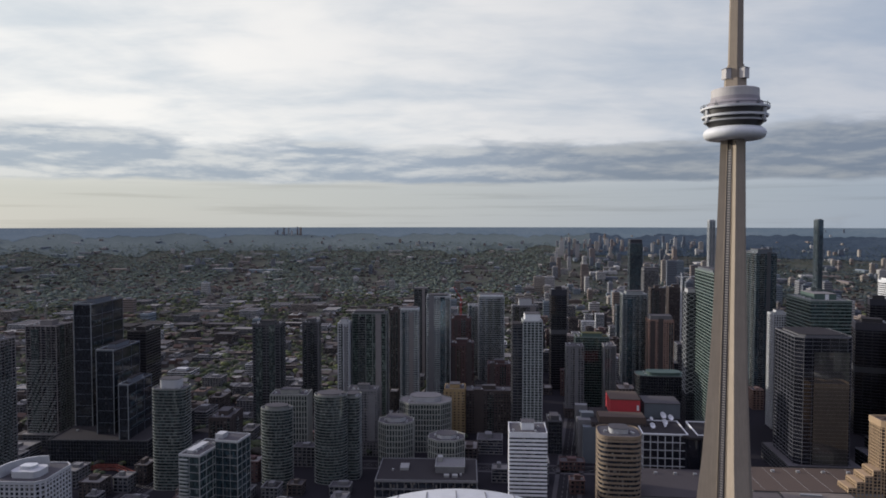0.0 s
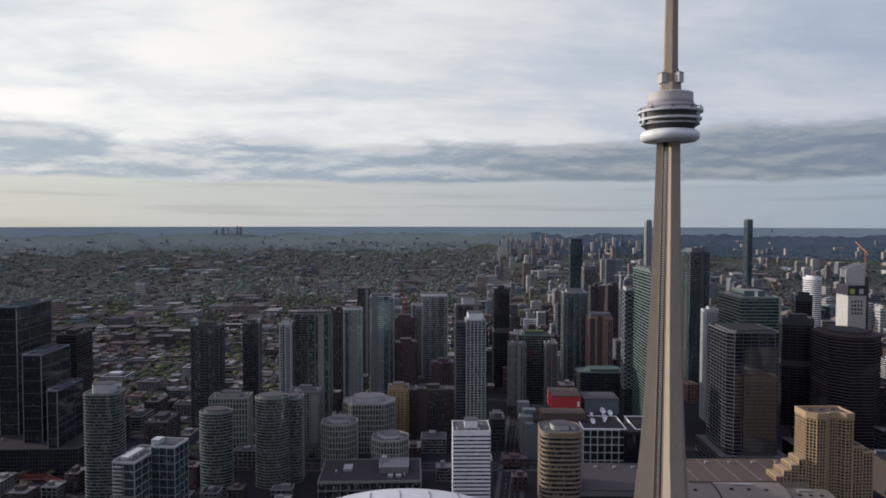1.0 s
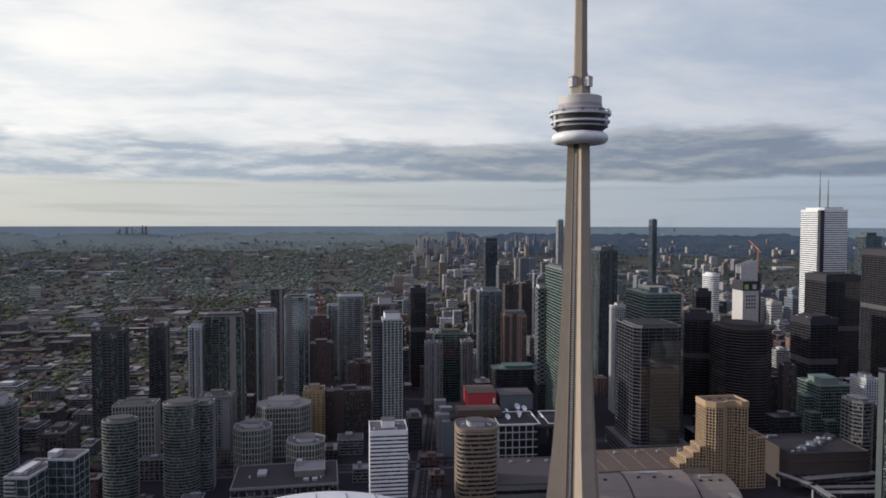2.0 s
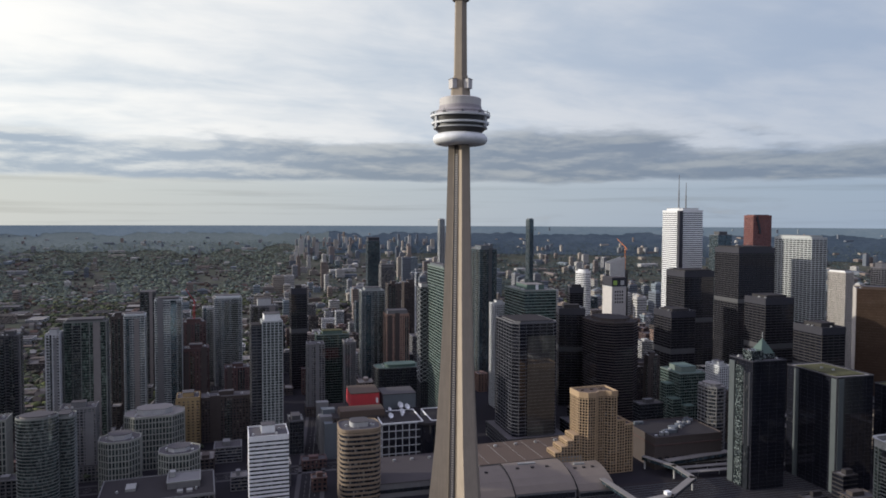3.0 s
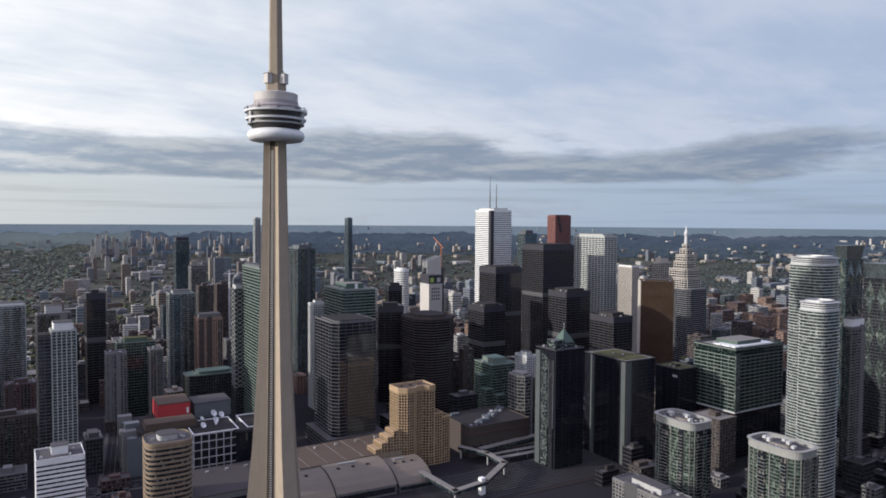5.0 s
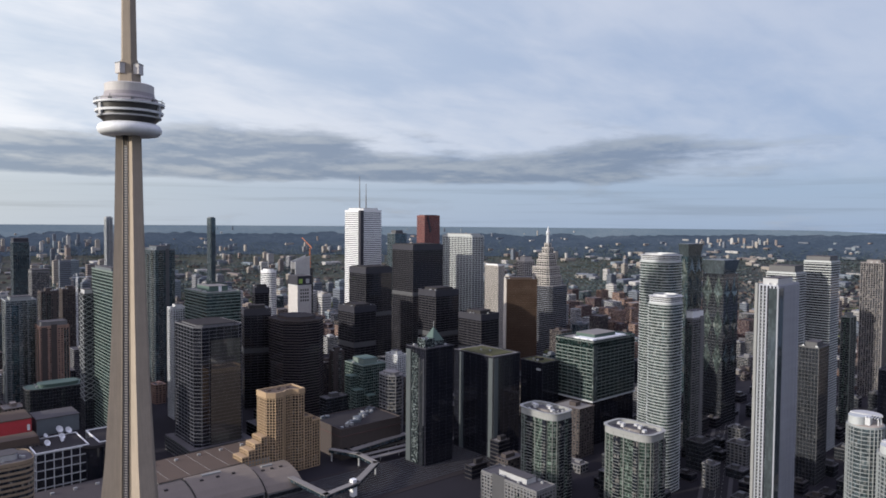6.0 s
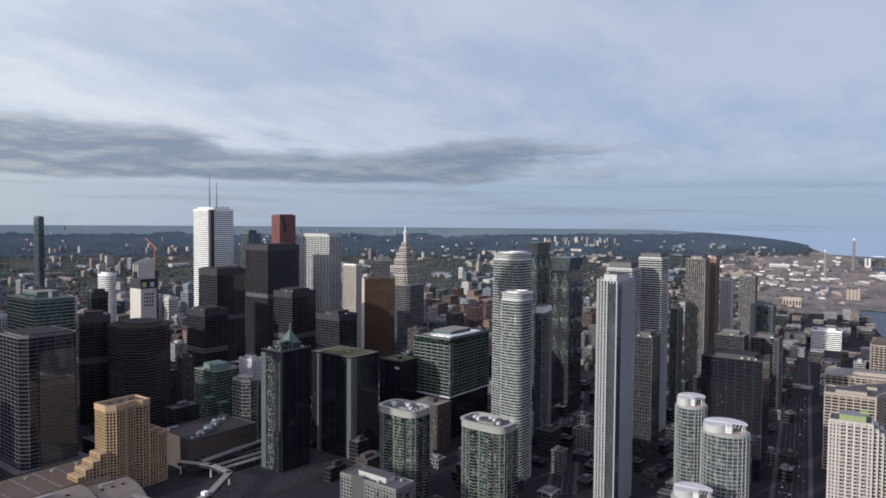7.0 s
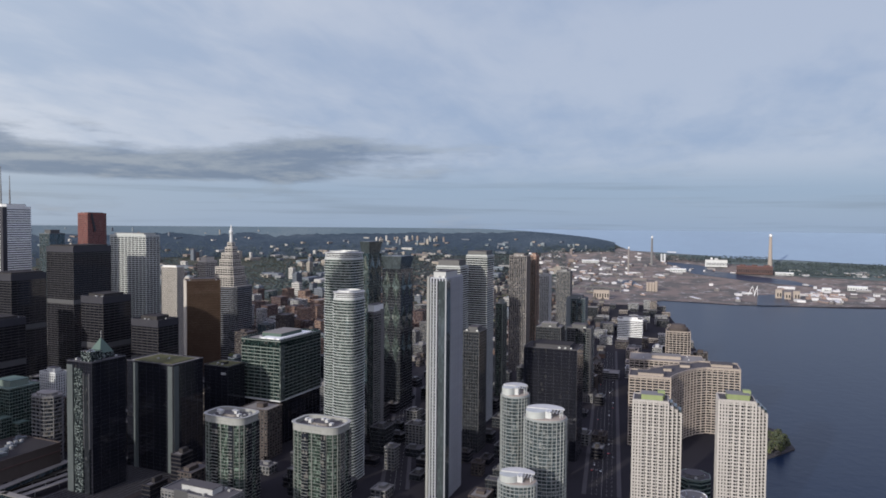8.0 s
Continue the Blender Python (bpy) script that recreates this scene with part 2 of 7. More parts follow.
M = {
    "g_dark": glass("dark_glass", (0.042, 0.048, 0.058), gleam=0.55, blinds=0.03, blind_colour=(0.06, 0.06, 0.062), vary=0.3),
    "g_black": glass("black_glass", (0.021, 0.023, 0.033), gleam=0.5, blinds=0.02, blind_colour=(0.03, 0.03, 0.03), wobble=0.003, vary=0.2),
    "g_blue": glass("blue_glass", (0.062, 0.094, 0.116), gleam=0.6),
    "g_green": glass("green_glass", (0.034, 0.060, 0.058), gleam=0.6),
    # Darker twin of the window glass; shade of deep openings is in its colour.
    "g_shade": glass("shaded_window", (0.018, 0.021, 0.028), gleam=0.2, blinds=0.14, blind_colour=(0.11, 0.105, 0.10)),
    "g_haze": glass("grey_balcony_glass", (0.078, 0.104, 0.116), gleam=0.5, blinds=0.18, blind_colour=(0.15, 0.16, 0.16)),
    "g_mint": glass("pale_green_glass", (0.085, 0.115, 0.112), gleam=0.55, blinds=0.15, blind_colour=(0.15, 0.17, 0.165)),
    "g_sage": glass("sage_glass", (0.15, 0.182, 0.175), gleam=0.55, blinds=0.1, blind_colour=(0.16, 0.18, 0.17)),
    "g_pale": glass("pale_teal_glass", (0.062, 0.094, 0.100), gleam=0.55, blinds=0.15, blind_colour=(0.11, 0.14, 0.135), vary=0.5),
    "g_leaf": glass("mottled_green_glass", (0.045, 0.070, 0.060), gleam=0.5, blinds=0.30, blind_colour=(0.105, 0.140, 0.120), pane=(1.5, 3.0), vary=0.5),
    "g_teal": glass("teal_glass", (0.060, 0.096, 0.112), gleam=0.62),
    "g_mirror": glass("mirror_glass", (0.120, 0.118, 0.114), gleam=0.62, rough=0.03, blinds=0.0, wobble=0.001, vary=0.15),
    "g_sea": glass("grey_green_glass", (0.066, 0.086, 0.084), gleam=0.45, blinds=0.16, blind_colour=(0.095, 0.108, 0.102), vary=0.7),
    "g_facet": glass("grey_blue_facet_glass", (0.105, 0.130, 0.142), gleam=0.6, blinds=0.0, pane=(1.5, 4.0), vary=0.25),
    "g_gold": glass("gold_glass", (0.125, 0.084, 0.062), gleam=0.6, blinds=0.0, vary=0.12),
    "g_room": glass("window_glass", (0.028, 0.034, 0.044), gleam=0.3, blinds=0.2, blind_colour=(0.14, 0.13, 0.12)),
    # Drawn blinds serve as glints here: sparkle put into random pale panes.
    "g_speck": glass("faceted_glass", (0.040, 0.054, 0.060), pane=(0.8, 0.9), gleam=0.6, blinds=0.22, blind_colour=(0.20, 0.23, 0.23), wobble=0.05, vary=0.8),
    "white": skin("white_panel", (0.65, 0.66, 0.67), 0.5),
    "pale": skin("pale_concrete", (0.37, 0.375, 0.38), 0.8),
    "grey": skin("grey_concrete", (0.150, 0.150, 0.154), 0.8),
    "dark": skin("dark_metal_panel", (0.060, 0.061, 0.066), 0.5),
    "bronze_black": skin("bronze_black_steel", (0.026, 0.024, 0.026), 0.42, size=10.0),
    "black": skin("black_steel", (0.025, 0.025, 0.035), 0.45),
    "beige": skin("beige_precast", (0.30, 0.26, 0.23), 0.85),
    "tan": skin("tan_precast", (0.345, 0.25, 0.158), 0.85),
    "tan_dim": skin("brown_tan_precast", (0.23, 0.18, 0.13), 0.85),
    "yellow": skin("yellow_brick", (0.28, 0.205, 0.11), 0.9),
    "brick": skin("red_brick", (0.088, 0.056, 0.054), 0.9),
    "rose_brick": skin("rose_brick", (0.25, 0.165, 0.13), 0.9),
    "brown": skin("brown_brick", (0.068, 0.057, 0.054), 0.9),
    "bridge_red": skin("weathered_red_steel", (0.20, 0.060, 0.045), 0.7),
    "pod_dark": skin("dark_brown_window_band", (0.022, 0.019, 0.018), 0.35),
    "red_stone": skin("red_granite", (0.145, 0.048, 0.042), 0.55),
    "gold_trim": skin("gold_mullion", (0.085, 0.060, 0.048), 0.5, 0.3),
    "warm_stone": skin("warm_pale_stone", (0.40, 0.375, 0.345), 0.75),
    # Darker, bluer copy of the warm stone with cast shadow in its colour.
    "dim_stone": skin("shadowed_stone", (0.15, 0.155, 0.175), 0.7),
    "stone_green": skin("greenish_limestone", (0.26, 0.265, 0.24), 0.8),
    "balc_grey": skin("grey_balcony_edge", (0.245, 0.262, 0.264), 0.7),
    "silver_dull": skin("dull_metal_edge", (0.355, 0.375, 0.372), 0.6),
    "silver": skin("stainless_panel", (0.62, 0.62, 0.63), 0.45, 0.2),
    "green_trim": skin("green_mullion", (0.13, 0.165, 0.15), 0.5),
    "rib_warm": skin("warm_grey_rib", (0.20, 0.185, 0.18), 0.7),
    "rib_grey": skin("blue_grey_rib", (0.29, 0.305, 0.345), 0.6),
    "slot": skin("grey_green_panel", (0.064, 0.077, 0.082), 0.5),
    "slate": skin("slate_panel", (0.09, 0.105, 0.12), 0.6),
    "roof": skin("gravel_roof", (0.078, 0.075, 0.080), 0.95, size=12.0),
    "roof_pale": skin("membrane_roof", (0.175, 0.166, 0.158), 0.85, size=14.0),
    "roof_dark": skin("tar_roof", (0.034, 0.032, 0.034), 0.95, size=12.0),
    "roof_green": skin("planted_roof", (0.066, 0.066, 0.036), 1.0, size=8.0, var=0.5),
    "copper": skin("green_copper", (0.072, 0.108, 0.096), 0.7),
    "steel": skin("galvanised_steel", (0.42, 0.43, 0.44), 0.45, 0.6),
    "asphalt": skin("asphalt", (0.021, 0.020, 0.024), 0.95, size=30.0, streaks=0.0),
    "paving": skin("paving", (0.060, 0.058, 0.062), 0.95, size=20.0, streaks=0.0),
    "grass": skin("park_grass", (0.05, 0.075, 0.025), 1.0, size=120.0, var=0.6, streaks=0.0),
    "leaf": skin("leaves", (0.060, 0.080, 0.028), 1.0, size=60.0, var=0.6, streaks=0.0),
    "leaf_far": skin("far_leaves", (0.050, 0.075, 0.050), 1.0, size=200.0, var=0.5, streaks=0.0),
    # Haze and sky sheen over the far lake are put into this colour.
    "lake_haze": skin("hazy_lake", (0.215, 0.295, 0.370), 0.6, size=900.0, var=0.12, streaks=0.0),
    "cream": skin("cream_render", (0.345, 0.328, 0.315), 0.8),
    "roof_brown": skin("brown_paved_roof", (0.080, 0.060, 0.049), 0.9, size=10.0),
    "roof_mid": skin("grey_metal_roof", (0.052, 0.046, 0.048), 0.8, size=14.0),
    "vault": skin("pale_grey_metal_roof", (0.150, 0.128, 0.110), 0.7, size=16.0),
    "bark": skin("bark", (0.09, 0.065, 0.045), 1.0),
    "tower": skin("tower_concrete", (0.285, 0.24, 0.19), 0.85, size=9.0, var=0.14, streaks=0.22),
    # Tower concrete darkened: the shade of the bays is in the colour.
    "groove": skin("shade_dark_concrete", (0.062, 0.053, 0.045), 0.9),
    "clad": skin("white_cladding", (0.44, 0.455, 0.465), 0.55),
    "balc_dim": skin("stained_balcony_edge", (0.165, 0.175, 0.165), 0.8),
    "balc": skin("weathered_balcony_concrete", (0.24, 0.245, 0.24), 0.8),
    "line_grey": skin("grey_floor_edge", (0.105, 0.107, 0.118), 0.6),
    "sage": skin("sage_spandrel", (0.140, 0.162, 0.152), 0.5),
    "ballast": skin("dark_ballast", (0.027, 0.024, 0.026), 1.0, size=3.0),
    "blue_stone": skin("blue_grey_stone", (0.25, 0.265, 0.295), 0.7),
    "navy_trim": skin("navy_mullion", (0.11, 0.125, 0.15), 0.5),
    "moss": skin("yellow_green_panel", (0.20, 0.24, 0.12), 0.8),
    "red": skin("red_cladding", (0.40, 0.035, 0.045), 0.6),
    "orange": skin("orange_paint", (0.5, 0.16, 0.04), 0.6),
    "rose": skin("pinkish_panel", (0.42, 0.40, 0.385), 0.6),
    "mauve": skin("pod_roof", (0.25, 0.23, 0.24), 0.6),
    "sign_green": skin("green_sign_face", (0.30, 0.45, 0.10), 0.6),
}


def patchy(name, low, mid, high, size):
    """Open ground in three tones that meet in uneven patches."""
    mat = bpy.data.materials.new(name)
    mat.use_nodes = True
    k = Nodes(mat.node_tree)
    at = k.add("ShaderNodeTexCoord").outputs["Object"]
    a, c = k.noise(at, 1.0 / size, 6.0, 0.65), k.noise(k.vec("ADD", at, (731, 212, 0)), 2.3 / size, 6.0, 0.7)
    base = k.mix(k.step(a, 0.42, 0.58), (*low, 1), (*mid, 1))
    base = k.mix(k.step(c, 0.55, 0.66), base, (*high, 1))
    surf = k.add("ShaderNodeBsdfPrincipled", Base_Color=base, Roughness=1.0)
    k.put(surf, "Specular IOR Level", 0.03)
    k.add("ShaderNodeOutputMaterial", Surface=surf.outputs[0])
    return mat


M["earth"] = patchy("bare_earth", (0.105, 0.102, 0.098), (0.170, 0.143, 0.130), (0.30, 0.285, 0.275), 90.0)
M["town"] = patchy("town_ground", (0.056, 0.062, 0.048), (0.072, 0.074, 0.062), (0.105, 0.102, 0.098), 110.0)

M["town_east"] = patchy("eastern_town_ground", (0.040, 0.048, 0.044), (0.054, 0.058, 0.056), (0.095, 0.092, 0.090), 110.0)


def woodland(name, low, high, speck):
    """Far woods and suburbs: clumped tree tops with paler roofs among them."""
    mat = bpy.data.materials.new(name)
    mat.use_nodes = True
    k = Nodes(mat.node_tree)
    at = k.add("ShaderNodeTexCoord").outputs["Object"]
    clump, broad, tiny = k.noise(at, 1 / 45, 5.0, 0.7), k.noise(at, 1 / 420, 4.0), k.noise(at, 1 / 16, 3.0, 0.7)
    base = k.mix(k.step(k.math("ADD", k.math("MULTIPLY", clump, 0.55), k.math("MULTIPLY", broad, 0.45)), 0.40, 0.60), (*low, 1), (*high, 1))
    base = k.mix(k.step(k.math("ADD", k.math("MULTIPLY", tiny, 0.7), k.math("MULTIPLY", broad, 0.3)), 0.53, 0.64), base, (*speck, 1))
    surf = k.add("ShaderNodeBsdfPrincipled", Base_Color=base, Roughness=1.0)
    k.put(surf, "Specular IOR Level", 0.03)
    k.add("ShaderNodeOutputMaterial", Surface=surf.outputs[0])
    return mat


# Aerial haze is mixed into these base colours, strongest in the last.
M["woods"] = woodland("haze_tinted_woodland", (0.092, 0.116, 0.116), (0.106, 0.132, 0.128), (0.138, 0.160, 0.160))
M["woods_east"] = woodland("haze_tinted_woodland_east", (0.038, 0.055, 0.074), (0.052, 0.072, 0.092), (0.084, 0.102, 0.120))
M["hills"] = woodland("haze_tinted_land", (0.104, 0.142, 0.164), (0.120, 0.158, 0.176), (0.150, 0.182, 0.196))

water_mat = bpy.data.materials.new("lake_water")
water_mat.use_nodes = True
n = Nodes(water_mat.node_tree)
at = n.add("ShaderNodeTexCoord").outputs["Object"]
ripple = n.math("ADD", n.noise(at, 0.06, 5.0, 0.6), n.math("MULTIPLY", n.noise(n.vec("MULTIPLY", at, (1.0, 2.0, 1.0)), 0.006, 3.0), 0.8))
rise = n.add("ShaderNodeBump", Strength=0.40, Distance=1.4, Height=ripple)
surf = n.add("ShaderNodeBsdfPrincipled", Base_Color=(0.008, 0.017, 0.040, 1), IOR=1.30, Roughness=0.30, Normal=rise.outputs[0])
n.put(surf, "Specular IOR Level", 0.3)
n.add("ShaderNodeOutputMaterial", Surface=surf.outputs[0])
M["water"] = water_mat

# ---- building blocks ----


def link(name, mesh, parent=None, m=None, label="", kind=""):
    ob = new(name, mesh)
    ob.parent = parent
    if m is not None:
        ob.matrix_basis = m
    return tagged(ob, label, kind=kind)


def shape(name, verts, faces, mats, which=None):
    mesh = bpy.data.meshes.new(name)
    mesh.from_pydata([tuple(v) for v in verts], [], faces)
    for m in mats if isinstance(mats, (list, tuple)) else [mats]:
        mesh.materials.append(M[m] if isinstance(m, str) else m)
    if which is not None:
        mesh.polygons.foreach_set("material_index", which)
    mesh.update()
    return mesh


class Pile:
    """Gathers prisms and boxes into one mesh."""

    def __init__(self):
        self.v, self.f, self.m = [], [], []

    def prism(self, foot, z0, z1, m=0, top=None, bottom=True):
        k, b = len(foot), len(self.v)
        head = foot if top is None else top
        self.v += [(x, y, z0) for x, y in foot] + [(x, y, z1) for x, y in head]
        self.f += [(b + i, b + (i + 1) % k, b + k + (i + 1) % k, b + k + i) for i in range(k)] + [tuple(range(b + k, b + 2 * k))]
        self.m += [m] * (k + 1)
        if bottom:
            self.f.append(tuple(range(b + k - 1, b - 1, -1)))
            self.m.append(m)
        return self

    def box(self, cx, cy, z0, w, d, h, m=0, turn=0.0):
        c, s = math.cos(turn), math.sin(turn)
        return self.prism([(cx + c * a * w - s * b * d, cy + s * a * w + c * b * d) for a, b in ((-.5, -.5), (.5, -.5), (.5, .5), (-.5, .5))], z0, z0 + h, m)

    def ring(self, outer, inner, z0, z1, m=0):
        k, b = len(outer), len(self.v)
        for z in (z0, z1):
            self.v += [(x, y, z) for x, y in outer] + [(x, y, z) for x, y in inner]
        for i in range(k):
            j = (i + 1) % k
            self.f += [(b + i, b + j, b + 2 * k + j, b + 2 * k + i), (b + k + j, b + k + i, b + 3 * k + i, b + 3 * k + j),
                       (b + 2 * k + i, b + 2 * k + j, b + 3 * k + j, b + 3 * k + i)]
            self.m += [m] * 3
        return self

    def lathe(self, profile, sides=48, m=0, cx=0.0, cy=0.0):
        b, k = len(self.v), sides
        for r, z in profile:
            self.v += [(cx + r * math.cos(math.tau * i / k), cy + r * math.sin(math.tau * i / k), z) for i in range(k)]
        for p in range(len(profile) - 1):
            for i in range(k):
                j = (i + 1) % k
                self.f.append((b + p * k + i, b + p * k + j, b + (p + 1) * k + j, b + (p + 1) * k + i))
                self.m.append(m)
        return self

    def bar(self, a, b, t, m=0):
        """A square bar of thickness t from a to b."""
        a, b = Vector(a), Vector(b)
        u = (b - a).normalized()
        p = u.cross(Vector((0, 0, 1)) if abs(u.z) < 0.9 else Vector((1, 0, 0))).normalized() * t / 2
        q = u.cross(p).normalized() * t / 2
        k = len(self.v)
        self.v += [tuple(e + s * p + r * q) for e in (a, b) for s, r in ((-1, -1), (1, -1), (1, 1), (-1, 1))]
        self.f += [(k + i, k + (i + 1) % 4, k + 4 + (i + 1) % 4, k + 4 + i) for i in range(4)] + [(k + 3, k + 2, k + 1, k), (k + 4, k + 5, k + 6, k + 7)]
        self.m += [m] * 6
        return self

    def mesh(self, name, mats, smooth=False):
        out = shape(name, self.v, self.f, mats, self.m)
        if smooth:
            out.polygons.foreach_set("use_smooth", [True] * len(out.polygons))
            out.set_sharp_from_angle(angle=radians(35))
        return out


def part(name, pile, mats, parent, label="", m=None, kind="", smooth=False):
    return link(name, pile.mesh(name, mats, smooth), parent, m, label, kind)


def rect(w, d, cx=0.0, cy=0.0):
    return [(cx - w / 2, cy - d / 2), (cx + w / 2, cy - d / 2), (cx + w / 2, cy + d / 2), (cx - w / 2, cy + d / 2)]


def chamfer(w, d, c):
    a, b = w / 2, d / 2
    return [(-a + c, -b), (a - c, -b), (a, -b + c), (a, b - c), (a - c, b), (-a + c, b), (-a, b - c), (-a, -b + c)]


def oval(w, d, k=28, power=2.0):
    out = []
    for i in range(k):
        c, s = math.cos(math.tau * i / k), math.sin(math.tau * i / k)
        out.append((w / 2 * math.copysign(abs(c) ** (2 / power), c), d / 2 * math.copysign(abs(s) ** (2 / power), s)))
    return out


def grow(foot, by):
    """A convex footprint moved outwards by so many metres."""
    out, k = [], len(foot)
    for i in range(k):
        (ax, ay), (bx, by_), (cx, cy) = foot[i - 1], foot[i], foot[(i + 1) % k]
        n1 = Vector((by_ - ay, ax - bx)).normalized()
        n2 = Vector((cy - by_, bx - cx)).normalized()
        s = (n1 + n2) / max(0.25, 1 + n1.dot(n2))
        out.append((bx + s.x * by, by_ + s.y * by))
    return out


def scaled(foot, s, dx=0.0, dy=0.0):
    return [(x * s + dx, y * s + dy) for x, y in foot]


# glass, skin, storey, band height, band stands out, pier spacing, pier width, piers stand out
STYLE = {
    "band_white": ("g_room", "white", 3.9, 2.1, 0.30, 0, 0, 0),
    "band_grey": ("g_room", "grey", 3.0, 1.1, 0.9, 7.0, 0.5, 0.35),
    "band_pale": ("g_blue", "pale", 3.0, 1.0, 0.9, 8.0, 0.5, 0.3),
    "band_dark": ("g_dark", "dark", 3.6, 1.3, 0.25, 6.0, 0.7, 0.3),
    "band_blue": ("g_blue", "slate", 3.0, 0.7, 0.9, 6.0, 0.4, 0.3),
    "band_teal": ("g_haze", "balc_grey", 3.2, 0.6, 0.5, 5.0, 0.3, 0.3),
    "band_bright": ("g_haze", "silver_dull", 3.0, 0.8, 0.8, 5.0, 0.4, 0.3),
    "black": ("g_black", "bronze_black", 3.8, 1.25, 0.22, 9.0, 0.4, 0.26),
    "glass_dark": ("g_dark", "dark", 3.9, 0.35, 0.10, 3.2, 0.18, 0.16),
    "glass_black": ("g_black", "black", 3.9, 0.4, 0.08, 3.0, 0.15, 0.14),
    "glass_blue": ("g_blue", "slate", 3.6, 0.5, 0.12, 3.0, 0.2, 0.18),
    "glass_green": ("g_green", "green_trim", 3.6, 0.6, 0.14, 3.2, 0.2, 0.16),
    "glass_teal": ("g_teal", "slate", 3.3, 0.5, 0.5, 4.0, 0.25, 0.18),
    "green_band": ("g_green", "green_trim", 3.9, 1.2, 0.15, 0, 0, 0),
    "grid_white": ("g_room", "clad", 3.2, 1.1, 0.30, 3.4, 1.2, 0.34),
    "grid_pale": ("g_room", "pale", 3.2, 1.2, 0.30, 3.6, 1.4, 0.36),
    "grid_beige": ("g_room", "beige", 3.2, 1.2, 0.30, 3.6, 1.3, 0.36),
    "grid_tan": ("g_shade", "tan", 3.0, 0.9, 0.3, 2.9, 0.75, 0.55),
    "grid_yellow": ("g_room", "yellow", 3.4, 2.0, 0.25, 5.0, 3.0, 0.28),
    "grid_brick": ("g_room", "brick", 3.4, 1.7, 0.22, 4.0, 2.0, 0.26),
    "grid_rose": ("g_room", "rose_brick", 3.2, 1.5, 0.22, 3.6, 1.5, 0.26),
    "grid_brown": ("g_room", "brown", 3.2, 1.5, 0.22, 3.6, 1.5, 0.26),
    "grid_grey": ("g_room", "grey", 3.1, 1.2, 0.30, 3.6, 1.2, 0.34),
    "hex": ("g_black", "line_grey", 4.0, 0.42, 0.45, 9.2, 0.2, 0.3),
    "twin": ("g_pale", "balc", 6.2, 0.5, 0.5, 10.0, 0.35, 0.3),
    "slim": ("g_sea", "silver_dull", 3.2, 0.55, 0.3, 4.6, 1.0, 0.34),
    "grid_oct": ("g_sea", "stone_green", 6.2, 1.0, 0.3, 3.2, 0.95, 0.4),
    "office_green": ("g_green", "sage", 4.0, 0.9, 0.3, 9.0, 0.3, 0.2),
    "well": ("g_dark", "navy_trim", 12.6, 0.35, 0.15, 22.0, 0.3, 0.2),
    "twin_glass": ("g_teal", "balc", 6.2, 0.35, 0.3, 6.7, 0.25, 0.2),
    "band_tan": ("g_room", "tan_dim", 4.2, 1.9, 0.5, 0, 0, 0),
    "ribbon": ("g_room", "white", 3.4, 1.95, 0.3, 0, 0, 0),
    "grid_line": ("g_black", "clad", 7.6, 0.9, 0.3, 7.6, 0.8, 0.4),
    "rib_brown": ("g_room", "rib_warm", 3.0, 0.5, 0.2, 3.6, 0.6, 0.5),
    "balc_dark": ("g_dark", "silver_dull", 3.0, 1.05, 1.0, 0, 0, 0),
    "red": ("g_room", "red_stone", 3.9, 1.9, 0.15, 3.0, 1.4, 0.2),
    "silver": ("g_dark", "silver_dull", 3.9, 1.75, 0.30, 9.0, 1.1, 0.36),
    "marble": ("g_dark", "white", 3.9, 2.3, 0.25, 0, 0, 0),
    "gold": ("g_gold", "gold_trim", 3.8, 0.14, 0.05, 0, 0, 0),
    "balc_white": ("g_mint", "silver_dull", 3.0, 0.6, 1.0, 0, 0, 0),
    "balc_pale": ("g_leaf", "balc_dim", 3.0, 0.28, 0.6, 9.0, 0.7, 0.5),
    "condo_white": ("g_shade", "cream", 2.8, 1.25, 0.35, 3.1, 1.45, 0.6),
    "beige_wide": ("g_shade", "beige", 3.3, 1.25, 0.5, 7.2, 1.1, 0.7),
    "sheer_blue": ("g_dark", "slate", 3.9, 0.14, 0.05, 8.0, 0.2, 0.08),
    "sheer": ("g_black", "black", 3.9, 0.12, 0.05, 9.0, 0.14, 0.06),
    "rib_slate": ("g_black", "rib_grey", 3.0, 0.2, 0.1, 3.1, 1.3, 0.8),
    "balc_thin": ("g_haze", "balc_grey", 3.0, 0.42, 0.8, 4.6, 0.3, 0.7),
    "ribbed": ("g_dark", "warm_stone", 3.9, 0.7, 0.3, 2.6, 1.2, 0.5),
    "stone_step": ("g_dark", "warm_stone", 3.9, 1.5, 0.35, 6.0, 0.8, 0.3),
    "stone_shadow": ("g_dark", "dim_stone", 3.9, 1.1, 0.3, 0, 0, 0),
    "band_brown": ("g_black", "brown", 3.6, 1.15, 0.25, 0, 0, 0),
    "oval_sea": ("g_sea", "balc_dim", 3.0, 0.42, 0.7, 0, 0, 0),
    "plain_white": ("rose", "clad", 7.6, 0.15, 0.06, 0, 0, 0),
    "frame": ("g_shade", "rib_warm", 3.1, 0.4, 0.6, 6.0, 0.5, 0.4),
    "speck": ("g_speck", "slate", 3.1, 0.3, 0.1, 4.0, 0.2, 0.15),
}


